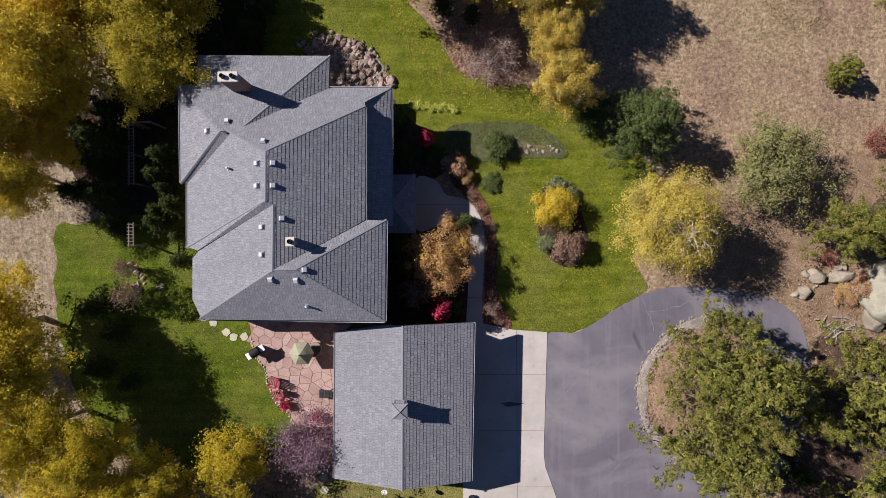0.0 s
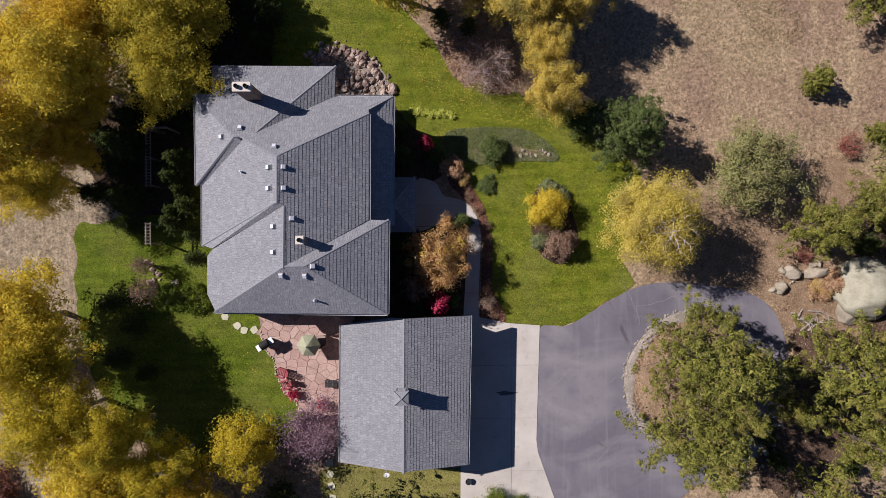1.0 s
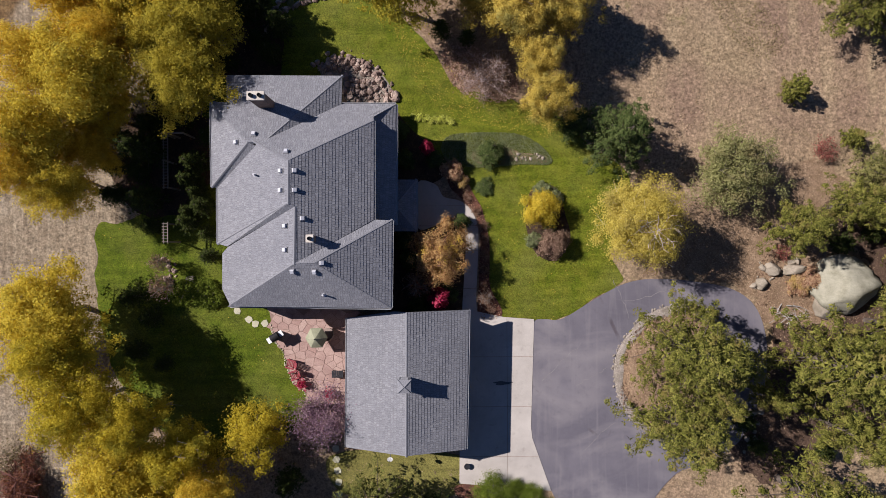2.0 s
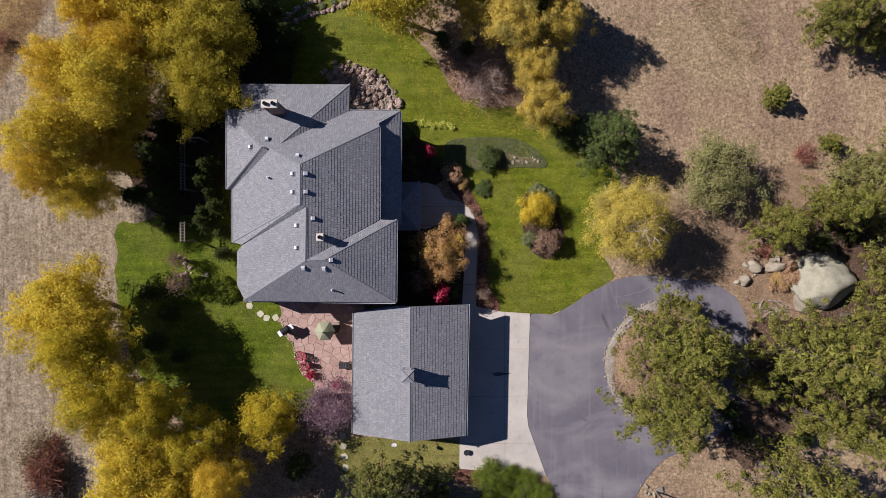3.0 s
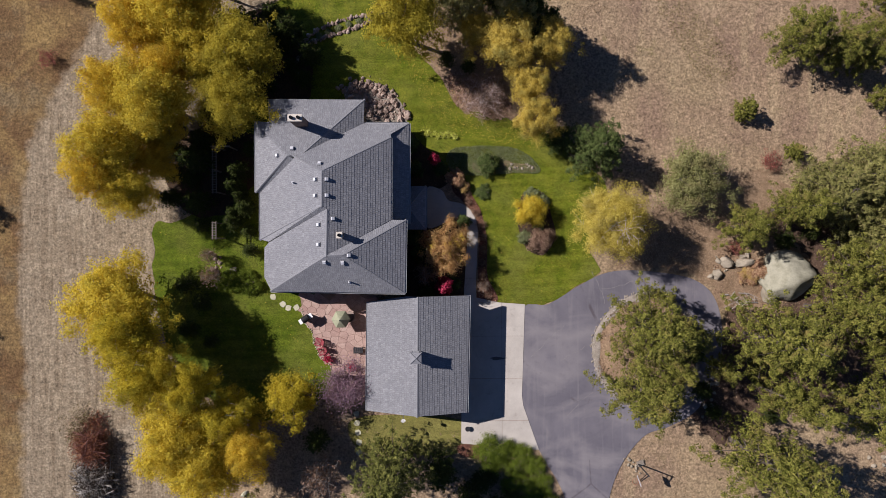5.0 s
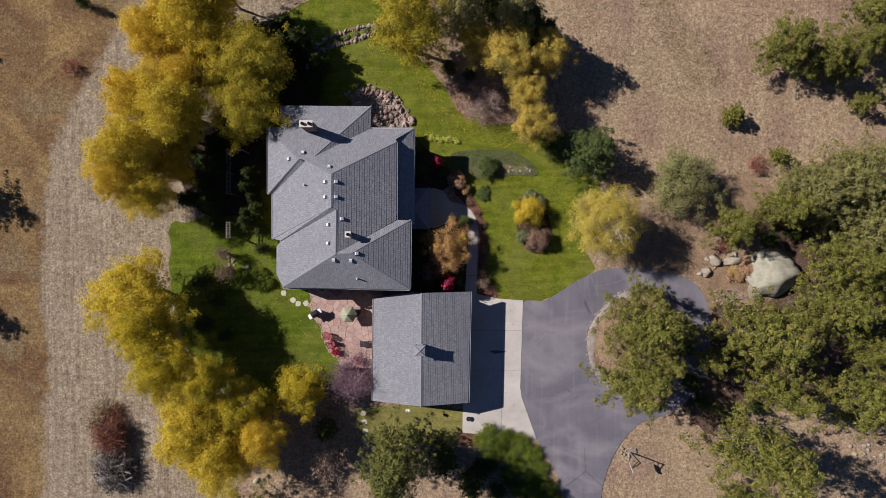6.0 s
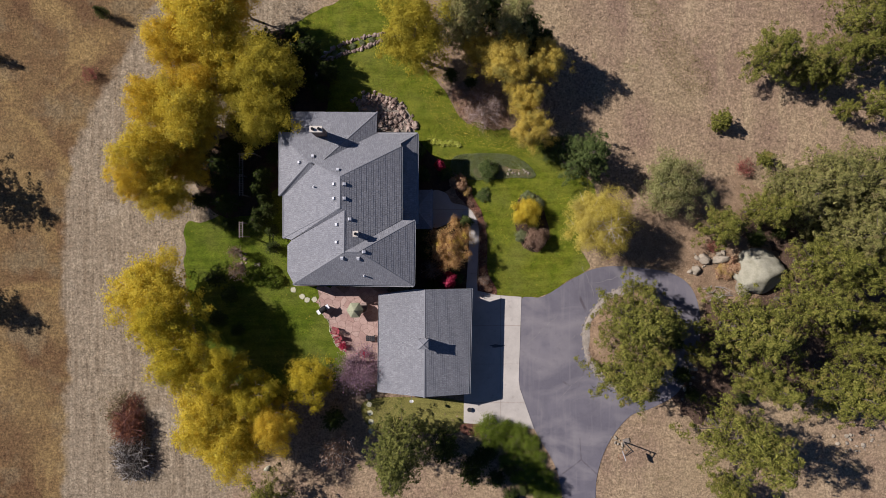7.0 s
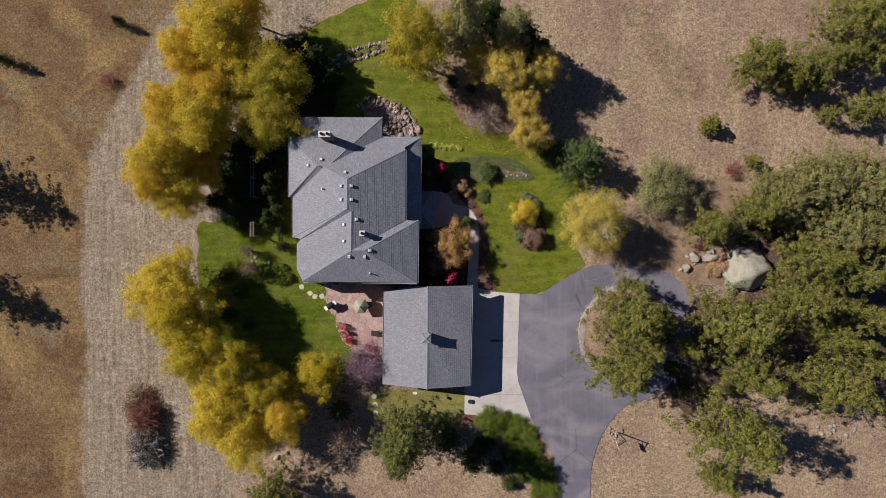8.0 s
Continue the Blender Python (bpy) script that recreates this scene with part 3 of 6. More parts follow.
def island():
    ob = thing("turning_island", pose(ring_x, ring_y, 0), "mulched island inside the driveway loop edged with pale stones", "island bed", kind="structure")
    bm = bmesh.new()
    ring = []
    for i in range(60):
        w = 2 * math.pi * i / 60
        r = 1 + 0.05 * noise.noise((math.cos(w) * 1.5, math.sin(w) * 1.5, 0))
        ring.append((4.55 * r * math.cos(w), 4.75 * r * math.sin(w)))
    low = [bm.verts.new((x, y, 0.0)) for x, y in ring]
    mid = [bm.verts.new((x * 0.985, y * 0.985, 0.12)) for x, y in ring]
    top = [bm.verts.new((x * 0.6, y * 0.6, 0.3)) for x, y in ring]
    for a, b in ((low, mid), (mid, top)):
        for i in range(60):
            j = (i + 1) % 60
            bm.faces.new((a[i], a[j], b[j], b[i]))
    bm.faces.new(top)
    part("mulch_mound", bm, M_SOIL, ob, smooth=True)
    bm = bmesh.new()
    rim = [[bm.verts.new((x * f * (1 + w * 0.03 * math.sin(7.3 * i)), y * f * (1 + w * 0.03 * math.sin(7.3 * i)), z)) for i, (x, y) in enumerate(ring)] for f, z, w in ((1.005, 0.0, 0), (0.99, 0.15, 0), (0.88, 0.19, 1))]
    for a, b in zip(rim, rim[1:]):
        for i in range(60):
            j = (i + 1) % 60
            bm.faces.new((a[i], a[j], b[j], b[i]))
    part("gravel_edge", bm, M_GRAVEL, ob, "pale gravel edging", smooth=True)
    rnd = random.Random(4)
    me = [pebble_mesh("edge_stone", k, M_GRAVEL) for k in range(5)]
    for i in range(290):
        w = 2 * math.pi * i / 290 + rnd.uniform(-0.02, 0.02)
        r = rnd.uniform(0.93, 1.03) * (1 + 0.05 * noise.noise((math.cos(w) * 1.5, math.sin(w) * 1.5, 0)))
        s = rnd.uniform(0.06, 0.14)
        put("edge_stone", me[i % 5], ob, pose(4.55 * r * math.cos(w), 4.75 * r * math.sin(w), 0.06, 0, 0, rnd.uniform(0, 360)) @ Matrix.Diagonal((s, s * 0.8, s * 0.6, 1)))


def pebble_mesh(name, seed, material, rough=0.45, fine=2, facets=9):
    """A rounded, faceted stone about two units across."""
    bm = bmesh.new()
    bmesh.ops.create_icosphere(bm, subdivisions=fine, radius=1.0)
    for v in bm.verts:
        p = v.co * 1.1 + Vector((seed * 7.3, seed * 1.7, 0))
        v.co *= 1 + rough * noise.noise(p) + rough * 0.35 * noise.noise(p * 2.7)
        v.co.z = max(v.co.z, -0.55)
    cuts = random.Random(seed * 13 + 5)
    for k in range(facets):
        w, h = cuts.uniform(0, 2 * math.pi), cuts.uniform(-0.1, 1.0)
        q = Vector((math.cos(w), math.sin(w), h)).normalized()
        reach = cuts.uniform(0.62, 0.9)
        for v in bm.verts:
            over = v.co.dot(q) - reach
            if over > 0:
                v.co -= q * over * 0.92
    me = bpy.data.meshes.new(name)
    bm.to_mesh(me)
    bm.free()
    me.materials.append(material)
    return me


island()


sheet("mulch_strip", [(1.3, -16.95), (4.6, -17.2), (4.2, -18.2), (1.4, -17.9)], 0.04, 0.15, M_MULCH, "strip of brown mulch below the apron", "flower bed", wobble=0.1)


# ---- house ----
def tabs_on(points, parent, course=0.2, width=0.15, seed=0):
    """Shingle tabs laid in staggered courses over one flat roof slope."""
    pts = [Vector(p) for p in points]
    n = Vector((0, 0, 0))
    for i in range(len(pts)):
        n += pts[i - 1].cross(pts[i])
    n.normalize()
    if n.z < 0:
        n = -n
    e = Vector((0, 0, 1)).cross(n).normalized()
    s = e.cross(n)
    if s.z > 0:
        s = -s
    o = sum(pts, Vector()) / len(pts)
    flat = [((p - o).dot(e), (p - o).dot(s)) for p in pts]
    u0, u1 = min(p[0] for p in flat), max(p[0] for p in flat)
    v0, v1 = min(p[1] for p in flat), max(p[1] for p in flat)
    rnd = random.Random(seed)
    verts, faces = [], []
    rows = int((v1 - v0) / course) + 2
    for r in range(rows):
        low = v1 - r * course
        band = clip(clip(flat, 0, 1, low - 0.012), 0, -1, -(low - course))
        if len(band) < 3:
            continue
        u = u0 - rnd.uniform(0, width)
        while u < u1:
            w = width * rnd.uniform(0.8, 1.2)
            cell = clip(clip(band, 1, 0, u + w - 0.011), -1, 0, -u)
            u += w
            if len(cell) < 3:
                continue
            lift = rnd.uniform(0.009, 0.019)
            k = len(verts)
            edge = []
            for i, (a, b) in enumerate(cell):
                f = (b - (low - course)) / course
                verts.append(o + e * a + s * b + n * (0.004 + lift * f))
                if f > 0.9:
                    edge.append(i)
            faces.append(tuple(range(k, k + len(cell))))
            if len(edge) == 2:
                i, j = edge
                verts.append(verts[k + i] - n * lift)
                verts.append(verts[k + j] - n * lift)
                m = len(verts)
                faces.append((k + i, k + j, m - 1, m - 2))
    ob = put("shingles", mesh_of("shingles", verts, faces, M_SHINGLE), parent)
    return tagged(ob, kind="stuff")


def planar(points, fixed):
    """The same corners, with heights on the one plane through the fixed ones."""
    a = np.array([(points[i][0], points[i][1], 1.0) for i in fixed])
    z = np.array([points[i][2] for i in fixed])
    k = np.linalg.lstsq(a, z, rcond=None)[0]
    return [(x, y, float(k[0] * x + k[1] * y + k[2])) for x, y, _ in points]


def roof_slope(points, parent, seed, label="", thick=0.2):
    """One roof slope: a thick deck with its shingles."""
    top = [Vector(p) - Vector((0, 0, 0.012)) for p in points]
    n = len(top)
    area = sum(top[i - 1].x * top[i].y - top[i].x * top[i - 1].y for i in range(n))
    if area < 0:
        top.reverse()
    bm = bmesh.new()
    a = [bm.verts.new(p) for p in top]
    b = [bm.verts.new(p - Vector((0, 0, thick))) for p in top]
    bm.faces.new(a)
    bm.faces.new(b[::-1])
    for i in range(n):
        j = (i + 1) % n
        bm.faces.new((a[i], b[i], b[j], a[j]))
    bmesh.ops.triangulate(bm, faces=[f for f in bm.faces if len(f.verts) > 4])
    deck = part("roof_slope", bm, M_DECK, parent, label)
    tabs_on(points, deck, seed=seed)
    return deck


CAP = mesh_of("cap_shingle", [(-0.09, 0, -0.032), (0, 0, 0.022), (0.09, 0, -0.032), (-0.09, 0.36, -0.018), (0, 0.36, 0.038), (0.09, 0.36, -0.018)],
              [(0, 1, 4, 3), (1, 2, 5, 4), (3, 4, 5)], M_CAP)


STEEP = mesh_of("cap_shingle", [(-0.1, 0, -0.095), (0, 0, 0.02), (0.1, 0, -0.095), (-0.1, 0.36, -0.08), (0, 0.36, 0.036), (0.1, 0.36, -0.08)],
                [(0, 1, 4, 3), (1, 2, 5, 4), (3, 4, 5)], M_CAP)


def cap_line(a, b, parent):
    """A row of overlapping cap shingles along a ridge or hip."""
    a, b = Vector(a), Vector(b)
    if b.z > a.z:
        a, b = b, a
    d = b - a
    n = max(int(d.length / 0.3), 1)
    side = d.cross(Vector((0, 0, 1))).normalized()
    way = d.normalized()
    turn = Matrix((side, way, side.cross(way))).transposed().to_4x4()
    for i in range(n):
        put("cap_shingle", STEEP if abs(way.z) < 0.02 and abs(way.x) > 0.9 else CAP, parent, Matrix.Translation(a + d * i / n) @ turn)


def gutter(a, b, out, parent):
    """A pale half-round gutter along an eave."""
    a, b, out = Vector(a), Vector(b), Vector(out)
    verts, faces = [], []
    prof = [(0.0, 0.0), (0.0, -0.1), (0.05, -0.125), (0.10, -0.09), (0.11, 0.0), (0.095, 0.0), (0.085, -0.07), (0.04, -0.1), (0.015, -0.08), (0.012, 0.0)]
    for p in (a, b):
        for h, v in prof:
            verts.append(p + out * h + Vector((0, 0, v - 0.03)))
    n = len(prof)
    for i in range(n):
        j = (i + 1) % n
        faces.append((i, j, n + j, n + i))
    faces += [tuple(range(n)), tuple(reversed(range(n, 2 * n)))]
    return put("gutter", mesh_of("gutter", verts, faces, M_GUTTER), parent)


def block(name, x0, x1, y0, y1, z1, parent, material=None):
    return part(name, box_bm(x1 - x0, y1 - y0, z1 + 0.2, ((x0 + x1) / 2, (y0 + y1) / 2, -0.2)), material or M_WALL, parent)


HOUSE = thing("house", pose(0, 0, 0), "large two-storey house with grey shingled hip roofs", "house")
R1, R2, R2b, R3, R4 = (-8.58, 4.76, 7.40), (-8.60, 2.31, 7.40), (-8.26, 2.12, 7.25), (-8.32, -1.19, 7.25), (-7.16, -1.17, 7.25)
A1, A2 = (-11.33, 6.02, 6.16), (-10.24, 6.13, 6.18)
W1, W2, W3 = (-2.83, 1.37, 5.20), (-2.92, -4.00, 5.20), (-12.86, -3.84, 5.05)
D2, D3 = (-3.95, 1.41, 5.22), (-3.91, 7.47, 5.25)
N1, N2, N3 = (-5.98, 10.54, 4.15), (-6.05, 8.76, 4.15), (-2.60, 8.74, 4.15)
C1 = (-14.18, 3.57, 4.36)


def plane_z(points, fixed, x, y):
    """Height at a place of the plan on the plane through the fixed corners."""
    return planar(list(points) + [(x, y, 0.0)], fixed)[-1]


west_north = (R1, R2, (-13.86, 0.01, 4.30), (-13.84, 3.53, 4.30))
west_south = (R2b, R3, (-13.47, -2.84, 4.60), (-13.46, -0.61, 4.60))
notch = [plane_z(west_north, (0, 1, 2, 3), x, y) for x, y in ((-13.88, 3.53), (-10.86, 5.86))]
hip_low = plane_z(west_north, (0, 1, 2, 3), -13.81, 0.01)
step_low = plane_z(west_south, (0, 1, 2, 3), -13.09, -0.17)
slopes = [
    planar((A1, (-14.10, 8.84, 4.60), C1), (0, 1, 2)),
    [A1, C1, notch[0]],
    [A1, notch[0], notch[1]],
    planar((A1, A2, N1, (-13.25, 10.59, 4.30), (-12.93, 8.66, 5.20), (-14.02, 8.78, 4.80)), (0, 1, 2, 3)),
    planar((A2, N1, N2), (0, 1, 2)),
    planar(((-10.82, 6.06, 6.50), A2, N2, N3, (-3.95, 7.78, 5.00), D3, R1), (2, 3, 6)),
    planar((R1, R2, (-13.86, 0.01, 4.30), (-13.84, 3.53, 4.30), (-10.86, 5.87, 6.25), (-10.82, 6.03, 6.50)), (0, 1, 2, 3)),
    [R2, R2b, step_low],
    [R2, step_low, hip_low],
    planar((R2b, R3, W3, (-13.47, -2.84, 4.60), (-13.46, -0.61, 4.60), (-13.04, -0.21, 4.70)), (0, 1, 3, 4)),
    planar((R1, R2, R2b, R3, D2, D3), (0, 1, 3, 4, 5)),
    planar((R3, R4, W1, D2), (0, 1, 2)),
    planar((R4, W1, W2), (0, 1, 2)),
    planar((R3, R4, W2, W3), (0, 1, 2)),
    planar((N3, (-2.65, 1.14, 3.98), (-4.25, 1.14, 4.72), (-4.21, 7.90, 4.85)), (0, 1, 2)),
    planar(((-4.09, 2.44, 3.10), (-2.80, 2.43, 3.10), (-1.43, 4.17, 2.50), (-4.16, 4.19, 2.50)), (0, 1, 2)),
    planar(((-2.80, 2.43, 3.10), (-1.43, 4.17, 2.50), (-1.45, 0.76, 2.50)), (0, 1, 2)),
    planar(((-4.09, 2.44, 3.10), (-2.80, 2.43, 3.10), (-1.45, 0.76, 2.50), (-4.18, 0.78, 2.50)), (0, 1, 2)),
]
for i, s in enumerate(slopes):
    roof_slope(s, HOUSE, i)
for a, b in ((R1, R2), (R2b, R3), (R3, R4), (R1, D3), (R2, (-13.84, 0.01, 4.35)), (R3, W3), (R4, W1), (R4, W2), (A1, C1), (A1, (-14.02, 8.78, 4.80)), (A1, A2), (A2, N1),
             ((-3.95, 7.80, 4.80), N3), ((-10.93, 6.09, 6.20), R1), ((-2.80, 2.43, 3.10), (-1.43, 4.17, 2.50)), ((-2.80, 2.43, 3.10), (-1.45, 0.76, 2.50))):
    cap_line(a, b, HOUSE)
for a, b, out in ((D3, D2, (1, 0, 0)), (W1, W2, (1, 0, 0)), ((-1.43, 4.18, 2.48), (-1.45, 0.76, 2.48), (1, 0, 0)), (W3, W2, (0, -1, 0)),
                  ((-14.06, 8.81, 4.70), C1, (-1, 0, 0)), ((-13.85, 3.53, 4.28), (-13.87, 0.01, 4.28), (-1, 0, 0)), (N2, N3, (0, 1, 0)), (N3, (-2.65, 1.14, 3.98), (1, 0, 0))):
    gutter(a, b, out, HOUSE)
for x0, x1, y0, y1, z1 in ((-13.3, -4.5, -3.4, 8.0, 4.1), (-8.5, -4.5, -3.4, 6.5, 4.85), (-12.8, -6.4, 7.0, 10.0, 4.15), (-13.5, -12.0, 4.0, 8.2, 4.3),
                           (-5.0, -3.45, -3.6, 1.0, 4.75), (-4.6, -3.0, 0.8, 8.2, 3.7)):
    block("wall", x0, x1, y0, y1, z1, HOUSE)
# Unseen low block below the eave, added to cast the stepped shade on the patio.
bx, by = (-13.29, -4.15)
block("bay_wall", bx, -7.0, by, by + 1.4, 2.75, HOUSE)
for y in (1.0, 3.75):
    part("porch_post", box_bm(0.22, 0.22, 2.45, (-1.75, y, 0), 0.02), M_WALL, HOUSE)

GARAGE = thing("garage", pose(0, 0, 0), "detached garage with a grey shingled gable roof", "garage")
G1, G2 = (-2.00, -4.37, 4.45), (-2.08, -13.39, 4.45)
G3, G4, G5, G6 = (1.95, -4.40, 2.90), (1.73, -13.52, 2.90), (-6.09, -13.33, 2.90), (-5.98, -4.87, 2.90)
roof_slope(planar((G1, G3, G4, G2), (0, 1, 2, 3)), GARAGE, 40)
roof_slope(planar((G1, G2, G5, G6, (-2.80, -4.34, 4.15)), (0, 1, 2, 3)), GARAGE, 41)
cap_line(G1, G2, GARAGE)
gutter(G3, G4, (1, 0, 0), GARAGE)
gutter(G6, G5, (-1, 0, 0), GARAGE)


def garage_walls():
    """Walls with gables up to the roof."""
    x0, x1, y0, y1 = -5.6, 1.45, -12.9, -4.95
    xm = (x0 + x1) / 2 - 0.05
    bm = bmesh.new()
    prof = [(x0, -0.2), (x1, -0.2), (x1, 2.7), (xm, 4.1), (x0, 2.7)]
    a = [bm.verts.new((x, y0, z)) for x, z in prof]
    b = [bm.verts.new((x, y1, z)) for x, z in prof]
    bm.faces.new(a)
    bm.faces.new(b[::-1])
    for i in range(5):
        j = (i + 1) % 5
        bm.faces.new((a[i], b[i], b[j], a[j]))
    bmesh.ops.recalc_face_normals(bm, faces=bm.faces[:])
    part("wall", bm, M_WALL, GARAGE)


garage_walls()


def chimney(name, x, y, base, top, sx, sy, flues, parent, label):
    ob = part(name, box_bm(sx, sy, top - base, (x, y, base), 0.015), M_BRICK, parent, label)
    part("chimney_cap", box_bm(sx + 0.1, sy + 0.1, 0.12, (x, y, top), 0.02), M_CAPSTONE, ob, "cream concrete chimney cap")
    for dx in flues:
        bm = bmesh.new()
        bmesh.ops.create_cone(bm, cap_ends=False, segments=20, radius1=0.12, radius2=0.11, depth=0.22, matrix=pose(x + dx, y, top + 0.22))
        bmesh.ops.solidify(bm, geom=bm.faces[:], thickness=0.02)
        part("flue", bm, M_BLACK, ob, "sooty flue pipe")
    return ob


cx, cy = (-10.47, 8.51)
chimney("chimney", cx, cy, 4.6, 7.25, 0.92, 0.42, (-0.25, 0.25), HOUSE, "tall brown chimney with two flues")
cx, cy = (-7.34, 0.25)
chimney("chimney", cx, cy, 5.8, 7.5, 0.36, 0.36, (0.0,), HOUSE, "slim brown chimney with one flue")


def roof_vent(x, y, z, m, parent):
    """A low box vent with a lid, on a flashing plate."""
    ob = put("roof_vent", mesh_of("roof_vent", *box_lists(0.23, 0.23, 0.16), M_VENT), parent, m)
    put("flashing", mesh_of("flashing", *box_lists(0.32, 0.32, 0.03), M_CAP), ob)
    return ob


def box_lists(sx, sy, sz):
    x, y = sx / 2, sy / 2
    k = 0.86
    v = [(-x, -y, 0), (x, -y, 0), (x, y, 0), (-x, y, 0), (-x, -y, sz * 0.7), (x, -y, sz * 0.7), (x, y, sz * 0.7), (-x, y, sz * 0.7), (-x * k, -y * k, sz), (x * k, -y * k, sz), (x * k, y * k, sz), (-x * k, y * k, sz)]
    f = [(3, 2, 1, 0), (8, 9, 10, 11)]
    for i in range(4):
        j = (i + 1) % 4
        f += [(i, j, 4 + j, 4 + i), (4 + i, 4 + j, 8 + j, 8 + i)]
    return v, f


def slope_z(x, y):
    """Height and normal of the roof above a point of the plan."""
    best = (-9.0, Vector((0, 0, 1)))
    for s in slopes:
        if inside((x, y), s):
            p = [Vector(q) for q in s]
            n = Vector((0, 0, 0))
            for i in range(len(p)):
                n += p[i - 1].cross(p[i])
            n.normalize()
            n = n if n.z > 0 else -n
            o = sum(p, Vector()) / len(p)
            z = o.z - (n.x * (x - o.x) + n.y * (y - o.y)) / n.z
            if z > best[0]:
                best = (z, n)
    return best


for x, y in ((-11.01, 6.56), (-12.14, 6.13), (-8.82, 5.32), (-9.07, 4.20), (-8.28, 4.19), (-9.08, 3.07), (-8.28, 3.06), (-7.89, 1.43), (-8.90, 1.01),
             (-8.91, -0.39), (-8.51, -1.62), (-7.23, -1.66), (-6.78, -1.17)):
    z, n = slope_z(x, y)
    turn = n.to_track_quat("Z", "Y").to_matrix().to_4x4()
    roof_vent(x, y, z, Matrix.Translation((x, y, z + 0.03)) @ turn, HOUSE)
for x, y in ((-10.92, 4.10), (-6.90, -3.11)):
    z, n = slope_z(x, y)
    verts, faces = [], []
    rod((x, y, z - 0.1), (x, y, z + 0.42), 0.055, 0.055, 10, verts, faces)
    rod((x, y, z - 0.05), (x, y, z + 0.08), 0.14, 0.07, 10, verts, faces)
    put("vent_pipe", mesh_of("vent_pipe", verts, faces, M_VENT), HOUSE)


def cupola(x, y, z):
    """A small square cupola with a low hipped roof on the garage ridge."""
    ob = part("cupola", box_bm(0.70, 0.70, 1.55, (x, y, z - 0.5), 0.01), M_CAP, GARAGE, "small square cupola with a low hipped roof")
    h, w, rise = z + 1.05, 0.41, 0.16
    verts = [(x, y, h + rise)] + [(x + sx * w, y + sy * w, h + dz) for dz in (0.0, -0.07) for sx, sy in ((-1, -1), (1, -1), (1, 1), (-1, 1))]
    faces = [(0, i, i % 4 + 1) for i in range(1, 5)] + [(i, i + 4, i % 4 + 5, i % 4 + 1) for i in range(1, 5)] + [(8, 7, 6, 5)]
    put("cupola_roof", mesh_of("cupola_roof", verts, faces, M_SHINGLE), ob)
    for k in range(1, 5):
        verts2, faces2 = [], []
        rod(Vector(verts[0]), Vector(verts[k]) + (Vector(verts[k]) - Vector(verts[0])) * 0.06, 0.035, 0.035, 6, verts2, faces2)
        put("hip_cap", mesh_of("hip_cap", verts2, faces2, M_CAP), ob)
    for k in range(4):
        for s in range(6):
            m = pose(x, y, z - 0.5, 0, 0, 90 * k) @ pose(0.355, 0, 0.72 + 0.12 * s, 0, 25, 0)
            put("louvre", LOUVRE, ob, m)


LOUVRE = mesh_of("louvre", *box_lists(0.03, 0.46, 0.06), M_CAP)
cx, cy = (-2.12, -8.79)
cupola(cx, cy, 4.4)


# ---- trees ----
def leaf_mesh(name, centres, normals, size, aspect, material, rng, droop=0.0):
    """One small pointed leaf at each centre, joined into one mesh."""
    n = len(centres)
    spin = rng.normal(size=(n, 3))
    u = np.cross(normals, spin)
    u /= np.linalg.norm(u, axis=1, keepdims=True) + 1e-9
    v = np.cross(normals, u)
    s = (size * rng.uniform(0.65, 1.35, n))[:, None]
    verts = np.empty((n, 3, 3))
    verts[:, 0] = centres - u * s * 0.8 - v * s * aspect
    verts[:, 1] = centres - u * s * 0.8 + v * s * aspect
    verts[:, 2] = centres + u * s * 1.2
    verts[:, 2, 2] -= droop * s[:, 0]
    me = bpy.data.meshes.new(name)
    me.vertices.add(n * 3)
    me.vertices.foreach_set("co", verts.ravel())
    me.loops.add(n * 3)
    me.loops.foreach_set("vertex_index", np.arange(n * 3))
    me.polygons.add(n)
    me.polygons.foreach_set("loop_start", np.arange(n) * 3)
    me.materials.append(material)
    me.update(calc_edges=True)
    return me


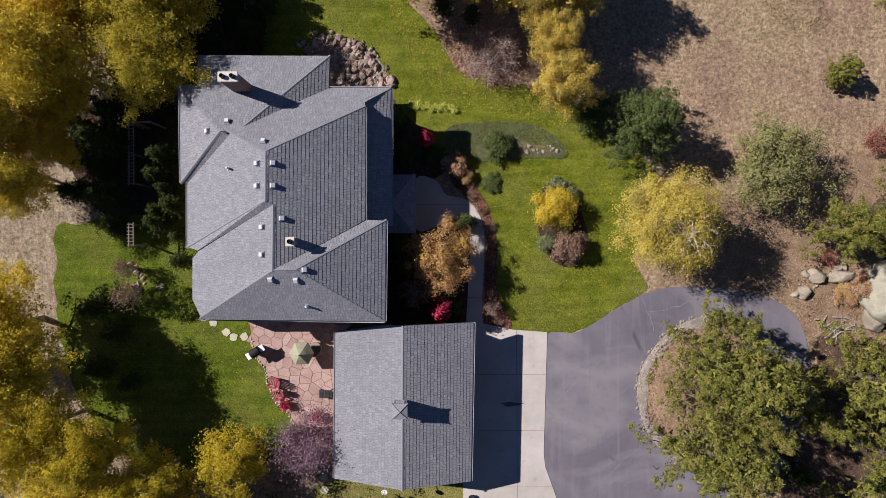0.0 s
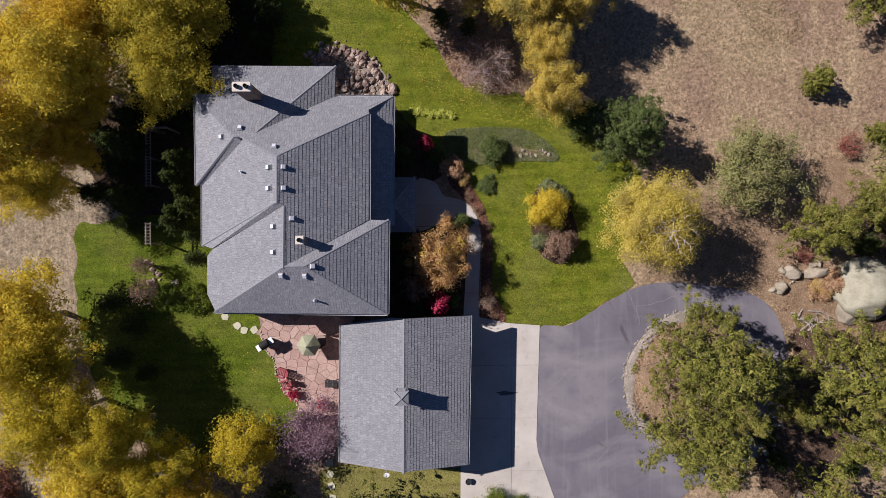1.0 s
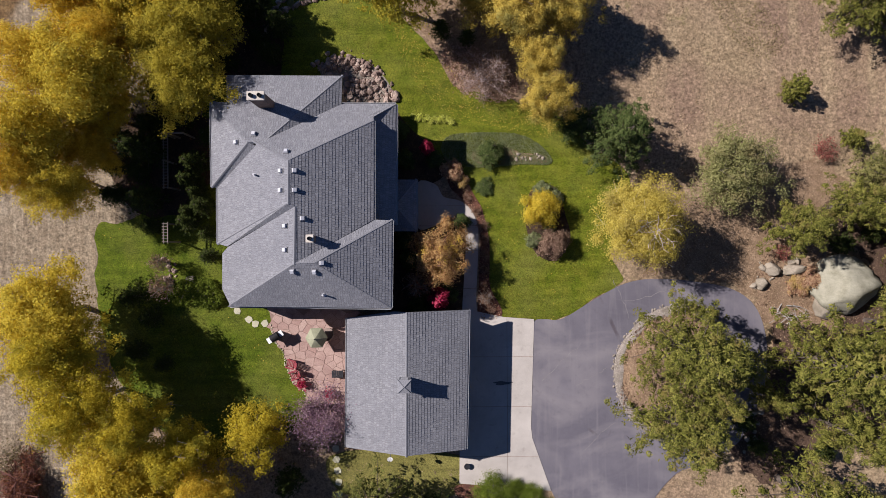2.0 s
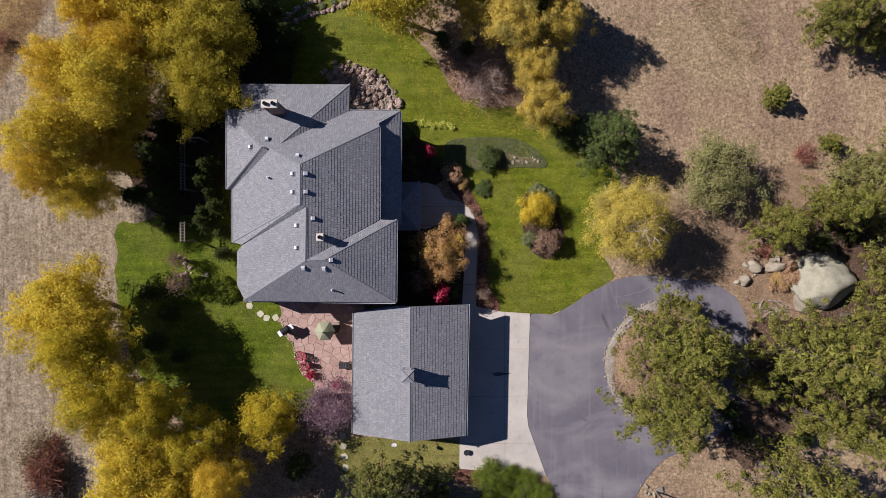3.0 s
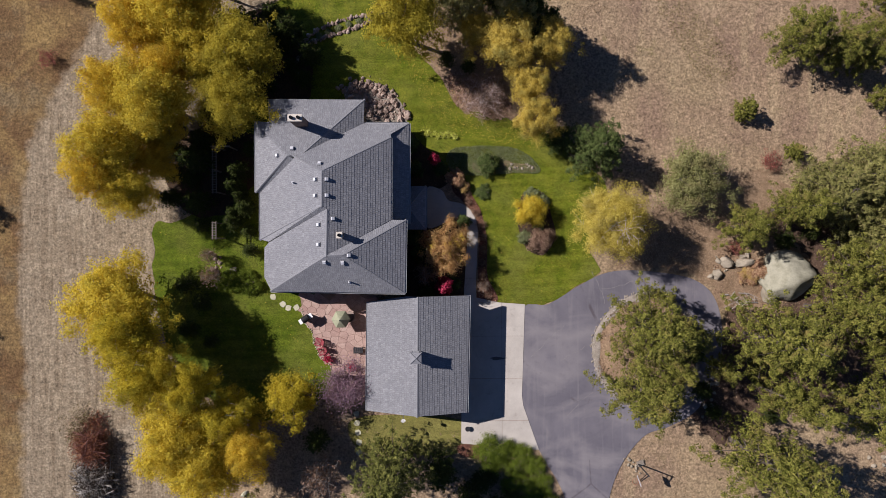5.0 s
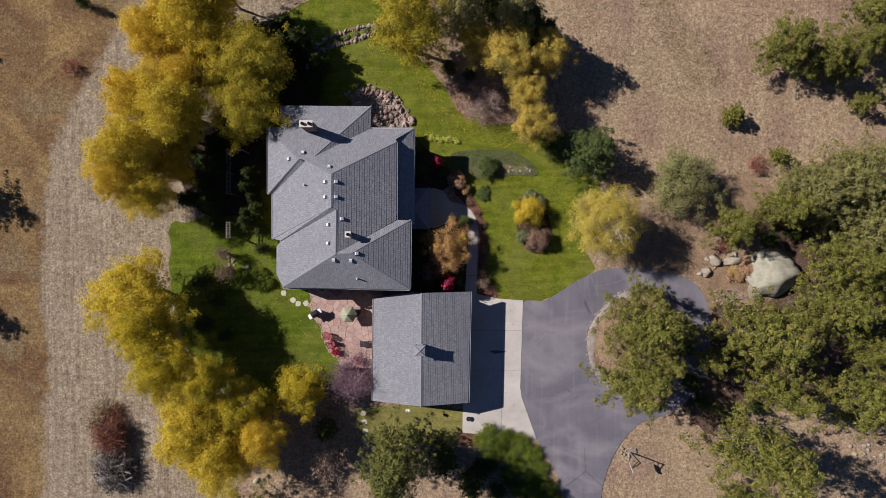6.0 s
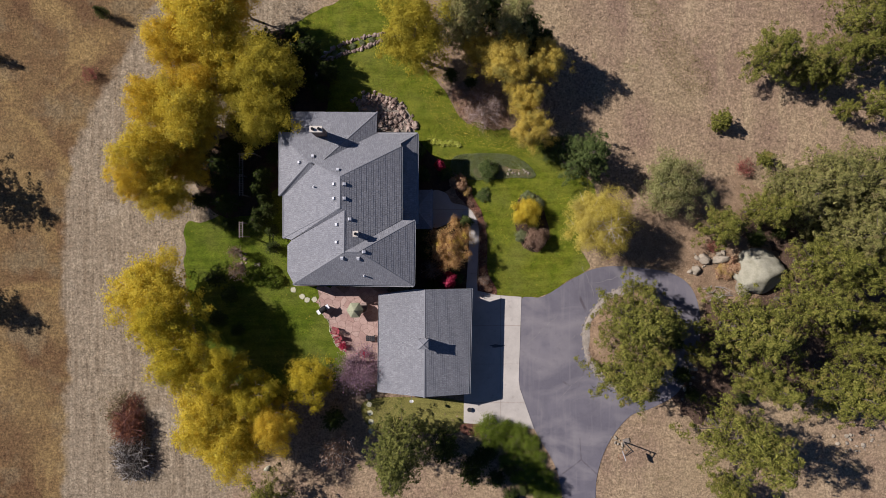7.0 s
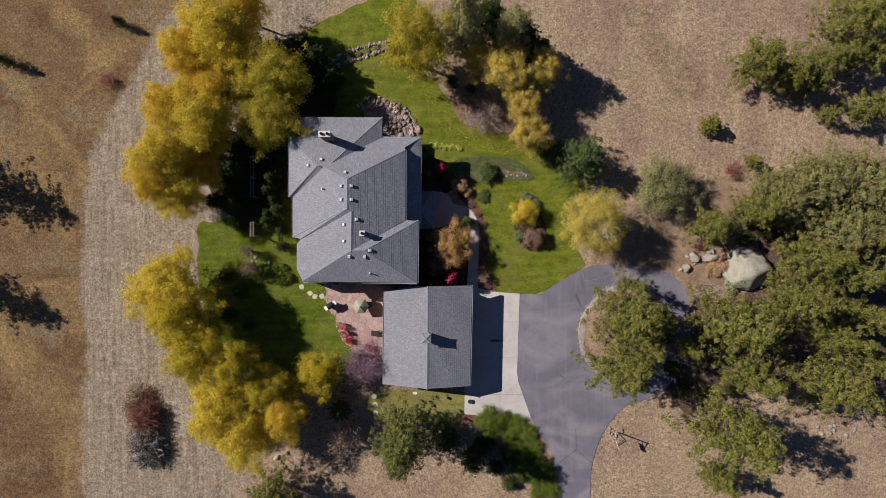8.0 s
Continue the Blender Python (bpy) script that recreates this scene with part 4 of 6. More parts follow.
def branches(rng, height, spread, stems, material, name, thick=0.16, upto=0.85, twigs=3, start=0.2):
    """A tapered trunk with limbs and twigs; gives the mesh and the ends of the twigs."""
    verts, faces, ends = [], [], []
    lean = rng.normal(size=2) * 0.03 * height
    line = [Vector((lean[0] * f * f, lean[1] * f * f, height * upto * f)) for f in (0, 0.25, 0.5, 0.75, 1.0)]
    rad = [thick * (1 - 0.85 * f) for f in (0, 0.25, 0.5, 0.75, 1.0)]
    rod(line[0] - Vector((0, 0, 0.2)), line[0], thick * 1.5, thick * 1.25, 8, verts, faces)
    for i in range(4):
        rod(line[i], line[i + 1], rad[i] if i else thick * 1.25, rad[i + 1], 8, verts, faces)
    for k in range(stems):
        f = start + (0.97 - start) * (k + 0.5) / stems
        i = min(int(f * 4), 3)
        root = line[i].lerp(line[i + 1], f * 4 - i)
        a = 2.4 * k + rng.uniform(-0.4, 0.4)
        reach = spread * math.sin(math.pi * min(0.25 + 0.62 * f, 0.92)) * rng.uniform(0.75, 1.05)
        d = Vector((math.cos(a), math.sin(a), rng.uniform(0.25, 0.75)))
        tip = root + d * reach * 0.85
        mid = root.lerp(tip, 0.5) + Vector((0, 0, 0.06 * reach))
        r = thick * 0.42 * (1.1 - f)
        rod(root, mid, r + 0.012, r * 0.6 + 0.008, 5, verts, faces)
        rod(mid, tip, r * 0.6 + 0.008, 0.008, 5, verts, faces)
        for q in range(twigs):
            w = rng.uniform(0.3, 0.95)
            p = root.lerp(mid, w * 2) if w < 0.5 else mid.lerp(tip, w * 2 - 1)
            t = p + Vector((*(rng.normal(size=2) * 0.3), rng.uniform(0.0, 0.45))) * reach * 0.6
            rod(p, t, 0.014 + r * 0.2, 0.005, 4, verts, faces)
            ends.append(t)
        ends.append(tip)
    return mesh_of(name, verts, faces, material), ends


def lumps(rng, n, R, z0, z1, shell=0.5, cone=0.0, lump=0.28):
    """Places of leaf clumps in an uneven, rounded crown."""
    d = rng.normal(size=(n, 3))
    d /= np.linalg.norm(d, axis=1, keepdims=True)
    r = shell + (1 - shell) * rng.uniform(0, 1, n) ** 0.7
    seed = float(rng.uniform(0, 50))
    out = []
    for k in range(n):
        b = 1 + lump * 1.8 * noise.noise((d[k, 0] * 1.6 + seed, d[k, 1] * 1.6, d[k, 2] * 1.6))
        f = (d[k, 2] + 1) / 2
        w = R * b * r[k] * (1 - cone * f)
        out.append((d[k, 0] * w, d[k, 1] * w, z0 + (z1 - z0) * (0.5 + 0.5 * d[k, 2] * r[k] * (0.9 + 0.1 * b))))
    return np.array(out), d


def broadleaf(seed, R, height, leaves, bark, clumps=130, per=110, leaf=0.085, low=0.14, shell=0.3, cone=0.15, tight=0.14, lump=0.3, stems=16, aspect=0.62, thick=0.15, dense=1.0):
    """A broadleaved tree: trunk with limbs, and a crown of leaf clumps with gaps."""
    rng = np.random.default_rng(seed)
    ob = new("tree")
    tm, ends = branches(rng, height, R, stems, bark, "trunk", thick)
    put("trunk", tm, ob)
    c, d = lumps(rng, clumps, R * 0.93, height * low, height * 0.98, shell, cone, lump)
    size = R * tight * rng.uniform(0.6, 1.35, clumps)
    idx = np.repeat(np.arange(clumps), (per * (size / (R * tight)) ** 1.5).astype(int) + 10)
    off = rng.normal(size=(len(idx), 3)) * size[idx][:, None] * np.array([1, 1, 0.6])
    nor = off / size[idx][:, None] * 0.45 + d[idx] * 0.3 + rng.normal(size=(len(idx), 3)) * 0.34 + np.array([0, 0, 0.75])
    nor /= np.linalg.norm(nor, axis=1, keepdims=True)
    pts = c[idx] + off
    pts[:, 2] = np.maximum(pts[:, 2], 0.08)
    inner = rng.normal(size=(int(200 * R) + 60, 3))
    inner /= np.linalg.norm(inner, axis=1, keepdims=True)
    face = rng.normal(size=inner.shape)
    face /= np.linalg.norm(face, axis=1, keepdims=True)
    mid = height * (low + 0.98) / 2
    inner = inner * (rng.uniform(0.1, 1, len(inner)) ** 0.5)[:, None] * np.array([0.66 * R, 0.66 * R, 0.62 * (height * 0.98 - mid)]) * dense + np.array([0, 0, mid - 0.04 * height])
    sizes = np.concatenate([np.full(len(pts), leaf), np.full(len(inner), 0.06 * R)])
    pts, nor = np.concatenate([pts, inner]), np.concatenate([nor, face])
    pts[:, 2] = np.maximum(pts[:, 2], 0.08)
    put("crown", leaf_mesh("crown", pts, nor, sizes, aspect, leaves, rng, 0.2), ob)
    return ob


def conifer(seed, R, height, needles, bark, whorls=14, arms=7, tufts=8, per=40, needle=0.07, low=0.1, taper=0.6, thick=0.17, wide=0.2, clump=0.28):
    """A conifer: whorls of boughs round a straight trunk, each carrying domed tufts of needles over shaded inner twigs."""
    rng = np.random.default_rng(seed)
    ob = new("tree")
    verts, faces, cen, out, big, core = [], [], [], [], [], []
    rod((0, 0, -0.2), (0, 0, height * 0.5), thick * 1.2, thick * 0.7, 8, verts, faces)
    rod((0, 0, height * 0.5), (0, 0, height * 0.97), thick * 0.7, 0.02, 8, verts, faces)
    lob = float(rng.uniform(0, 50))
    for w in range(whorls):
        f = low + (0.97 - low) * (w + 0.5) / whorls
        n = arms if f < 0.75 else max(arms - 2, 3)
        for k in range(n):
            a = 2 * math.pi * (k + rng.uniform(-0.4, 0.4)) / n + w * 1.3
            b = 1 + 0.55 * noise.noise((math.cos(a) * 1.5 + lob, math.sin(a) * 1.5, f * 2.2))
            reach = R * b * min((1 - f) ** taper * 1.2, 0.72 + f) * rng.uniform(0.68, 1.05)
            reach = max(min(reach, R * 1.12), 0.12 * R)
            z = height * f + rng.uniform(-0.03, 0.03) * height
            root = Vector((0, 0, z))
            tip = Vector((math.cos(a) * reach, math.sin(a) * reach, z + reach * rng.uniform(-0.12, 0.22)))
            across = Vector((-math.sin(a), math.cos(a), 0))
            rod(root, tip, 0.022 + 0.016 * (1 - f), 0.006, 4, verts, faces)
            core += [root.lerp(tip, 0.14 * g) + across * rng.normal() * 0.1 * reach - Vector((0, 0, 0.3 + 0.04 * g)) for g in range(1, 6)]
            count = max(int(tufts * (0.35 + 0.65 * reach / R)), 2)
            for q in range(count):
                g = 0.25 + 0.75 * (q + rng.uniform(0, 1)) / count
                side = rng.normal() * reach * wide * (1.25 - g * 0.75)
                p = root.lerp(tip, g) + across * side + Vector((0, 0, rng.uniform(0.0, 0.1) * reach))
                cen.append(p)
                out.append(Vector((math.cos(a) * 0.7, math.sin(a) * 0.7, 0.9)))
                big.append(clump * rng.uniform(0.65, 1.3))
    put("trunk", mesh_of("trunk", verts, faces, bark), ob)
    cen, out, big, core = np.array(cen), np.array(out), np.array(big), np.array(core)
    idx = np.repeat(np.arange(len(cen)), per)
    d = rng.normal(size=(len(idx), 3)) + out[idx] * 0.7
    d /= np.linalg.norm(d, axis=1, keepdims=True)
    pts = cen[idx] + d * (big[idx] * rng.uniform(0.3, 1.0, len(idx)) ** 0.6)[:, None] * np.array([1, 1, 0.75])
    nor = d * 0.75 + rng.normal(size=(len(idx), 3)) * 0.28 + np.array([0, 0, 0.35])
    nor /= np.linalg.norm(nor, axis=1, keepdims=True)
    near = np.repeat(core, 9, axis=0) + rng.normal(size=(len(core) * 9, 3)) * np.array([0.075, 0.075, 0.03]) * R
    turn = rng.normal(size=near.shape) + np.array([0, 0, 0.8])
    sizes = np.concatenate([np.full(len(pts), needle), np.full(len(near), 0.04 * R)])
    pts, nor = np.concatenate([pts, near]), np.concatenate([nor, turn / np.linalg.norm(turn, axis=1, keepdims=True)])
    pts[:, 2] = np.maximum(pts[:, 2], 0.06)
    put("crown", leaf_mesh("crown", pts, nor, sizes, 0.42, needles, rng), ob)
    return ob


def twiggy(seed, R, height, bark, leaves=None, stems=26, twigs=5, leaf=0.05, per=8, name="shrub", thick=0.03):
    """A bare shrub: many thin stems fanned from one root, with a few leaves left."""
    rng = np.random.default_rng(seed)
    ob = new(name)
    verts, faces, ends = [], [], []
    for k in range(stems):
        a = rng.uniform(0, 2 * math.pi)
        r = R * math.sqrt(rng.uniform(0.08, 1))
        tip = Vector((math.cos(a) * r, math.sin(a) * r, height * (1.05 - 0.55 * (r / R) ** 2) * rng.uniform(0.8, 1.05)))
        mid = tip * 0.5 + Vector((*(rng.normal(size=2) * 0.08 * R), height * 0.08))
        rod((rng.normal() * 0.06, rng.normal() * 0.06, -0.05), mid, thick, thick * 0.6, 5, verts, faces)
        rod(mid, tip, thick * 0.6, 0.006, 4, verts, faces)
        for q in range(twigs):
            p = mid.lerp(tip, rng.uniform(0, 0.9))
            t = p + Vector((*(rng.normal(size=2) * 0.22), rng.uniform(0.0, 0.3))) * R
            t.z = max(t.z, 0.03)
            rod(p, t, thick * 0.4, 0.004, 4, verts, faces)
            ends += [t, p.lerp(t, 0.5)]
    tagged(put("bare_crown", mesh_of("bare_crown", verts, faces, bark), ob), kind="stuff")
    if leaves:
        e = np.array(ends)
        idx = np.repeat(np.arange(len(e)), per)
        pts = e[idx] + rng.normal(size=(len(idx), 3)) * 0.11 * R
        pts[:, 2] = np.maximum(pts[:, 2], 0.04)
        nor = rng.normal(size=(len(idx), 3)) * 0.7 + np.array([0, 0, 0.7])
        nor /= np.linalg.norm(nor, axis=1, keepdims=True)
        put("foliage", leaf_mesh("foliage", pts, nor, leaf, 0.6, leaves, rng, 0.2), ob)
    return ob


used = set()


def grow(proto, xy, s, turn, label, category, group="", tall=1.0, z=0.0):
    """Set the made plant, or a copy of it, at a place of the plan."""
    m = pose(xy[0], xy[1], z, 0, 0, turn) @ Matrix.Diagonal((s, s, s * tall, 1))
    if proto in used:
        ob = copy_thing(proto, m)
    else:
        used.add(proto)
        ob = proto
        ob.matrix_basis = m
    return tagged(ob, label, category, group)


GOLD_A = broadleaf(11, 3.2, 9.0, L_GOLD, M_ASPEN, clumps=330, per=88, leaf=0.067, tight=0.08, lump=0.5, low=0.3, dense=0.8)
GOLD_B = broadleaf(12, 3.2, 9.5, L_AMBER, M_ASPEN, clumps=330, per=88, leaf=0.067, tight=0.08, lump=0.5, low=0.3, dense=0.8)
LEMON_A = broadleaf(13, 3.2, 8.5, L_LEMON, M_ASPEN, clumps=330, per=88, leaf=0.067, tight=0.08, lump=0.5, low=0.3, dense=0.8)
LEMON_B = broadleaf(14, 3.0, 9.0, L_LEMON, M_ASPEN, clumps=300, per=88, leaf=0.067, tight=0.08, lump=0.55, low=0.3, dense=0.8)
for proto, xy, s, turn, tall in ((GOLD_A, (-19.68, 17.90), 1.15, 0, 0.95), (GOLD_B, (-22.55, 15.77), 0.8, 70, 1.2), (GOLD_B, (-20.42, 12.77), 0.8, 310, 1.1), (GOLD_A, (-18.56, 15.26), 0.8, 200, 1.1), (GOLD_B, (-17.79, 20.00), 0.8, 20, 1.1),
                                 (GOLD_B, (-23.70, 10.92), 1.0, 130, 1.05), (GOLD_A, (-21.03, 10.17), 0.9, 20, 1.15), (GOLD_B, (-25.45, 4.79), 0.85, 250, 1.1), (GOLD_A, (-24.34, 7.04), 0.8, 300, 1.2), (GOLD_A, (-23.83, 3.83), 0.65, 120, 1.1), (GOLD_B, (-22.2, 6.2), 0.7, 45, 0.85), (GOLD_A, (-21.9, 8.6), 0.65, 215, 0.9)):
    grow(proto, xy, s, turn, "golden autumn aspen in full yellow leaf at the meadow edge", "tree", "golden trees along the meadow", tall)
TURNING = broadleaf(16, 3.2, 9.0, L_TURN, M_ASPEN, clumps=330, per=88, leaf=0.067, tight=0.08, lump=0.5, low=0.3, dense=0.8)
for proto, xy, s, turn, tall in ((TURNING, (-14.94, 13.97), 1.0, 0, 0.95), (TURNING, (-15.79, 10.16), 0.85, 60, 1.1), (TURNING, (-17.82, 12.77), 0.7, 160, 1.1)):
    grow(proto, xy, s, turn, "yellow-green aspen beginning to turn beside the house", "tree", "turning trees by the house", tall)
for proto, xy, s, turn, tall in ((GOLD_A, (-24.75, -4.37), 1.0, 90, 0.8), (LEMON_B, (-23.38, -6.79), 0.9, 140, 1.1), (GOLD_B, (-26.14, -7.09), 0.6, 240, 0.75), (LEMON_A, (-22.13, -10.08), 0.9, 210, 1.2), (LEMON_B, (-18.85, -11.10), 0.85, 20, 1.15),
                                 (GOLD_A, (-19.62, -14.40), 0.9, 330, 1.02), (LEMON_A, (-16.33, -13.14), 0.8, 100, 1.02), (GOLD_A, (-18.02, -17.09), 0.85, 170, 1.0), (GOLD_B, (-14.57, -15.43), 0.85, 15, 1.02), (GOLD_A, (-20.57, -16.82), 0.6, 80, 0.9)):
    grow(proto, xy, s, turn, "tall yellow aspen with thinning leaves at the lawn edge", "tree", "yellow trees below the lawn", tall)
BRIGHT = broadleaf(15, 2.2, 5.0, L_LEMON, M_BARK, clumps=130, per=95, leaf=0.058, tight=0.1, lump=0.6, low=0.3, dense=0.4)
grow(BRIGHT, (-11.82, -12.25), 1.05, 0, "bright yellow young tree beside the patio", "tree")
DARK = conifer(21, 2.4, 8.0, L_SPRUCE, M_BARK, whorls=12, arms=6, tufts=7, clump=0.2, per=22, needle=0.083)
# Several of these spruces are added only to blacken and shade the lawn.
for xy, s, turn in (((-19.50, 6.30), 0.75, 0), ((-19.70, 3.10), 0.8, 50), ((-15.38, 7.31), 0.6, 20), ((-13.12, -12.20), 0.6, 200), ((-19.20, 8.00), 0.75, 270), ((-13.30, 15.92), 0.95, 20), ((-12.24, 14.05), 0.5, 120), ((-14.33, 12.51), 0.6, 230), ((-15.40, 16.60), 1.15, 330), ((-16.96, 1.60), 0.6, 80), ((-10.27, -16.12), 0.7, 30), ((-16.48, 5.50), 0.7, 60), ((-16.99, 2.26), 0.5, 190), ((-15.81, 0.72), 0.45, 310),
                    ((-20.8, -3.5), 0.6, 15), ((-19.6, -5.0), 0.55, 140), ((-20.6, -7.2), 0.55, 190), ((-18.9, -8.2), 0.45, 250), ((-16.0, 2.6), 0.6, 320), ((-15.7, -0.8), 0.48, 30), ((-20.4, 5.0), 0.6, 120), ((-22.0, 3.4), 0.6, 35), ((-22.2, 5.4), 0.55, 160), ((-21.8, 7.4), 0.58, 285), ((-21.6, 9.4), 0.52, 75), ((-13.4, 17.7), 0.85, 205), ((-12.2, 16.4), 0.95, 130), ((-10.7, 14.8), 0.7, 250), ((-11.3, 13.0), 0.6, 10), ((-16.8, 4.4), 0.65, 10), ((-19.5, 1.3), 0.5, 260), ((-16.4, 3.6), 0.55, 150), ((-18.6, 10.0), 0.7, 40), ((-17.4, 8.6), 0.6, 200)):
    grow(DARK, xy, s, turn, "dark green spruce filling the shade of tall aspens", "tree", "shaded spruces", 0.9)
PLUM = twiggy(31, 2.0, 3.4, M_PLUMBARK, L_PURPLE, 40, 8, 0.052, 10, "tree", 0.03)
grow(PLUM, (-7.75, -11.30), 1.0, 0, "plum-leaved ornamental tree beside the garage", "tree", "", 1.25)

THIN = broadleaf(17, 3.0, 9.0, L_TURN, M_BARK, clumps=270, per=90, leaf=0.062, tight=0.08, lump=0.5, low=0.3)
grow(THIN, (-2.80, 16.35), 1.12, 0, "olive-yellow tree beside the front lawn", "tree")
TALL = conifer(22, 3.2, 12.0, L_OLIVE, M_BARK)
grow(TALL, (1.22, 18.22), 1.0, 0, "tall grey-green conifer above the front lawn", "tree")
grow(TALL, (5.33, 17.61), 0.85, 120, "tall grey-green conifer above the front lawn", "tree")
for xy, s, turn in (((6.94, 15.60), 0.5, 0), ((8.30, 17.00), 0.6, 0), ((6.70, 17.46), 0.85, 70), ((3.62, 19.57), 0.9, 300)):
    grow(DARK, xy, s * 1.35, turn, "dark green spruce behind amber trees", "tree", "spruces behind the lawn", 1.15)
MUTED = broadleaf(29, 3.2, 8.5, L_MUTED, M_BARK, clumps=270, per=95, leaf=0.062, tight=0.08, lump=0.5, low=0.3)
grow(MUTED, (5.14, 14.72), 0.85, 40, "amber tree among mixed trees by the lawn", "tree", "amber trees", 1.0)
grow(MUTED, (8.20, 15.00), 0.75, 190, "amber tree among mixed trees by the lawn", "tree", "amber trees", 1.15)
grow(MUTED, (2.69, 16.22), 0.7, 280, "amber tree among mixed trees by the lawn", "tree", "amber trees", 1.0)
grow(MUTED, (7.03, 9.15), 0.74, 310, "slim amber birch at the lawn corner", "tree", "amber trees", 1.2)
grow(MUTED, (6.63, 11.80), 0.66, 130, "slim amber birch at the lawn corner", "tree", "amber trees", 1.3)
grow(DARK, (0.22, 14.54), 0.5, 30, "dark spruce among yellow trees", "tree")
grow(DARK, (2.04, 14.02), 0.42, 210, "dark spruce among yellow trees", "tree")
BARE = twiggy(32, 1.9, 2.6, M_PINKTWIG, L_BROWN, 44, 8, 0.05, 3, "shrub", 0.016)
grow(BARE, (3.29, 11.34), 1.0, 0, "bare reddish shrub with pale twigs", "shrub")

JUNIPER = conifer(23, 2.6, 5.5, L_JUNIPER, M_BARK, whorls=11, taper=0.5)
grow(JUNIPER, (12.05, 7.02), 1.0, 0, "dark green juniper at the lawn edge", "tree")
grow(JUNIPER, (9.30, 8.03), 0.55, 100, "dark green juniper at the lawn edge", "tree")
BIRCH = broadleaf(18, 3.3, 8.0, L_BIRCH, M_PALEBARK, clumps=330, per=125, leaf=0.05, tight=0.085, stems=22, low=0.3)
verts, faces = [], []
limb = random.Random(8)
for k in range(8):
    w = 0.75 * k + 0.3
    p = Vector((0.4, -0.8, 6.8))
    for s in range(4):
        q = p + Vector((math.cos(w), math.sin(w), 0.32)) * (0.36 - 0.05 * s)
        rod(p, q, 0.034 - 0.007 * s, 0.027 - 0.007 * s, 5, verts, faces)
        v = w + limb.choice((-0.8, 0.8))
        rod(q, q + Vector((math.cos(v), math.sin(v), 0.3)) * 0.4, 0.014, 0.004, 4, verts, faces)
        p, w = q, w + limb.uniform(-0.35, 0.35)
put("bare_limb", mesh_of("bare_limb", verts, faces, M_PINKTWIG), BIRCH, None, "white leafless limbs at the crown top")
grow(BIRCH, (12.68, 1.34), 0.95, 0, "golden birch with white limbs beside the driveway", "tree")
SPARSE = broadleaf(19, 3.3, 5.0, L_THIN, M_BARK, clumps=260, per=70, leaf=0.06, tight=0.08, shell=0.4, lump=0.45, low=0.25)
grow(SPARSE, (19.49, 4.79), 0.95, 0, "thin olive-leaved tree on dry soil", "tree")

BOUGHS = dict(arms=6, tufts=9, per=50, wide=0.14, clump=0.29, needle=0.069, low=0.17)
PINES = {"A": (conifer(24, 3.6, 11.0, L_PINE, M_BARK, whorls=9, **BOUGHS), 3.6, 11.0), "B": (conifer(25, 3.2, 9.0, L_PINE, M_BARK, whorls=8, **BOUGHS), 3.2, 9.0),
         "C": (conifer(26, 2.4, 7.0, L_PINE, M_BARK, whorls=7, thick=0.13, **BOUGHS), 2.4, 7.0)}


def pine(kind, xy, R, height, turn, group="pines", label="sunlit green ponderosa pine on dry ground"):
    """Set a pine of that crown radius and height at a place of the plan."""
    proto, r, h = PINES[kind]
    k = 1.07 * R / r
    grow(proto, xy, k, turn, label, "tree", group, height / (h * k))


for kind, xy, R, height, turn in (("A", (15.5, -6.8), 3.7, 11.0, 0), ("B", (14.9, -11.5), 3.3, 10.5, 130), ("C", (18.2, -7.6), 1.9, 8.5, 250), ("C", (17.4, -10.0), 1.7, 7.0, 75), ("C", (16.4, -4.3), 0.9, 6.0, 40),
                                  ("A", (24.9, -7.8), 4.0, 11.0, 40), ("C", (25.7, -12.1), 2.3, 9.5, 20), ("B", (32.2, -12.7), 3.0, 10.5, 200), ("C", (33.6, -8.9), 1.9, 8.5, 300), ("B", (23.7, -16.6), 3.5, 12.0, 140),
                                  ("B", (29.9, -5.6), 2.8, 9.5, 250), ("B", (31.6, -2.2), 2.6, 8.5, 60), ("C", (34.1, -3.4), 2.3, 9.0, 50), ("C", (35.2, -7.0), 2.3, 9.0, 150), ("C", (36.6, -0.4), 2.3, 7.5, 210), ("C", (36.2, -11.0), 2.0, 9.0, 95),
                                  ("C", (24.0, -21.8), 2.0, 6.0, 195), ("C", (23.4, 0.9), 2.4, 5.5, 110), ("C", (27.1, 2.3), 2.4, 7.0, 10), ("C", (21.6, -10.2), 1.3, 5.0, 280),
                                  ("B", (28.1, 15.7), 2.7, 5.5, 0), ("C", (31.1, 15.0), 2.6, 5.0, 70), ("C", (33.2, 14.0), 1.7, 4.0, 170), ("B", (36.0, 19.0), 3.4, 7.5, 160), ("C", (34.7, 15.9), 2.2, 5.5, 190), ("C", (38.2, 16.3), 2.3, 6.0, 110), ("C", (37.9, 11.7), 2.3, 6.0, 30),
                                  ("C", (35.2, 11.3), 1.2, 3.0, 330), ("B", (39.5, 21.0), 3.0, 7.0, 80)):
    pine(kind, xy, R, height, turn)
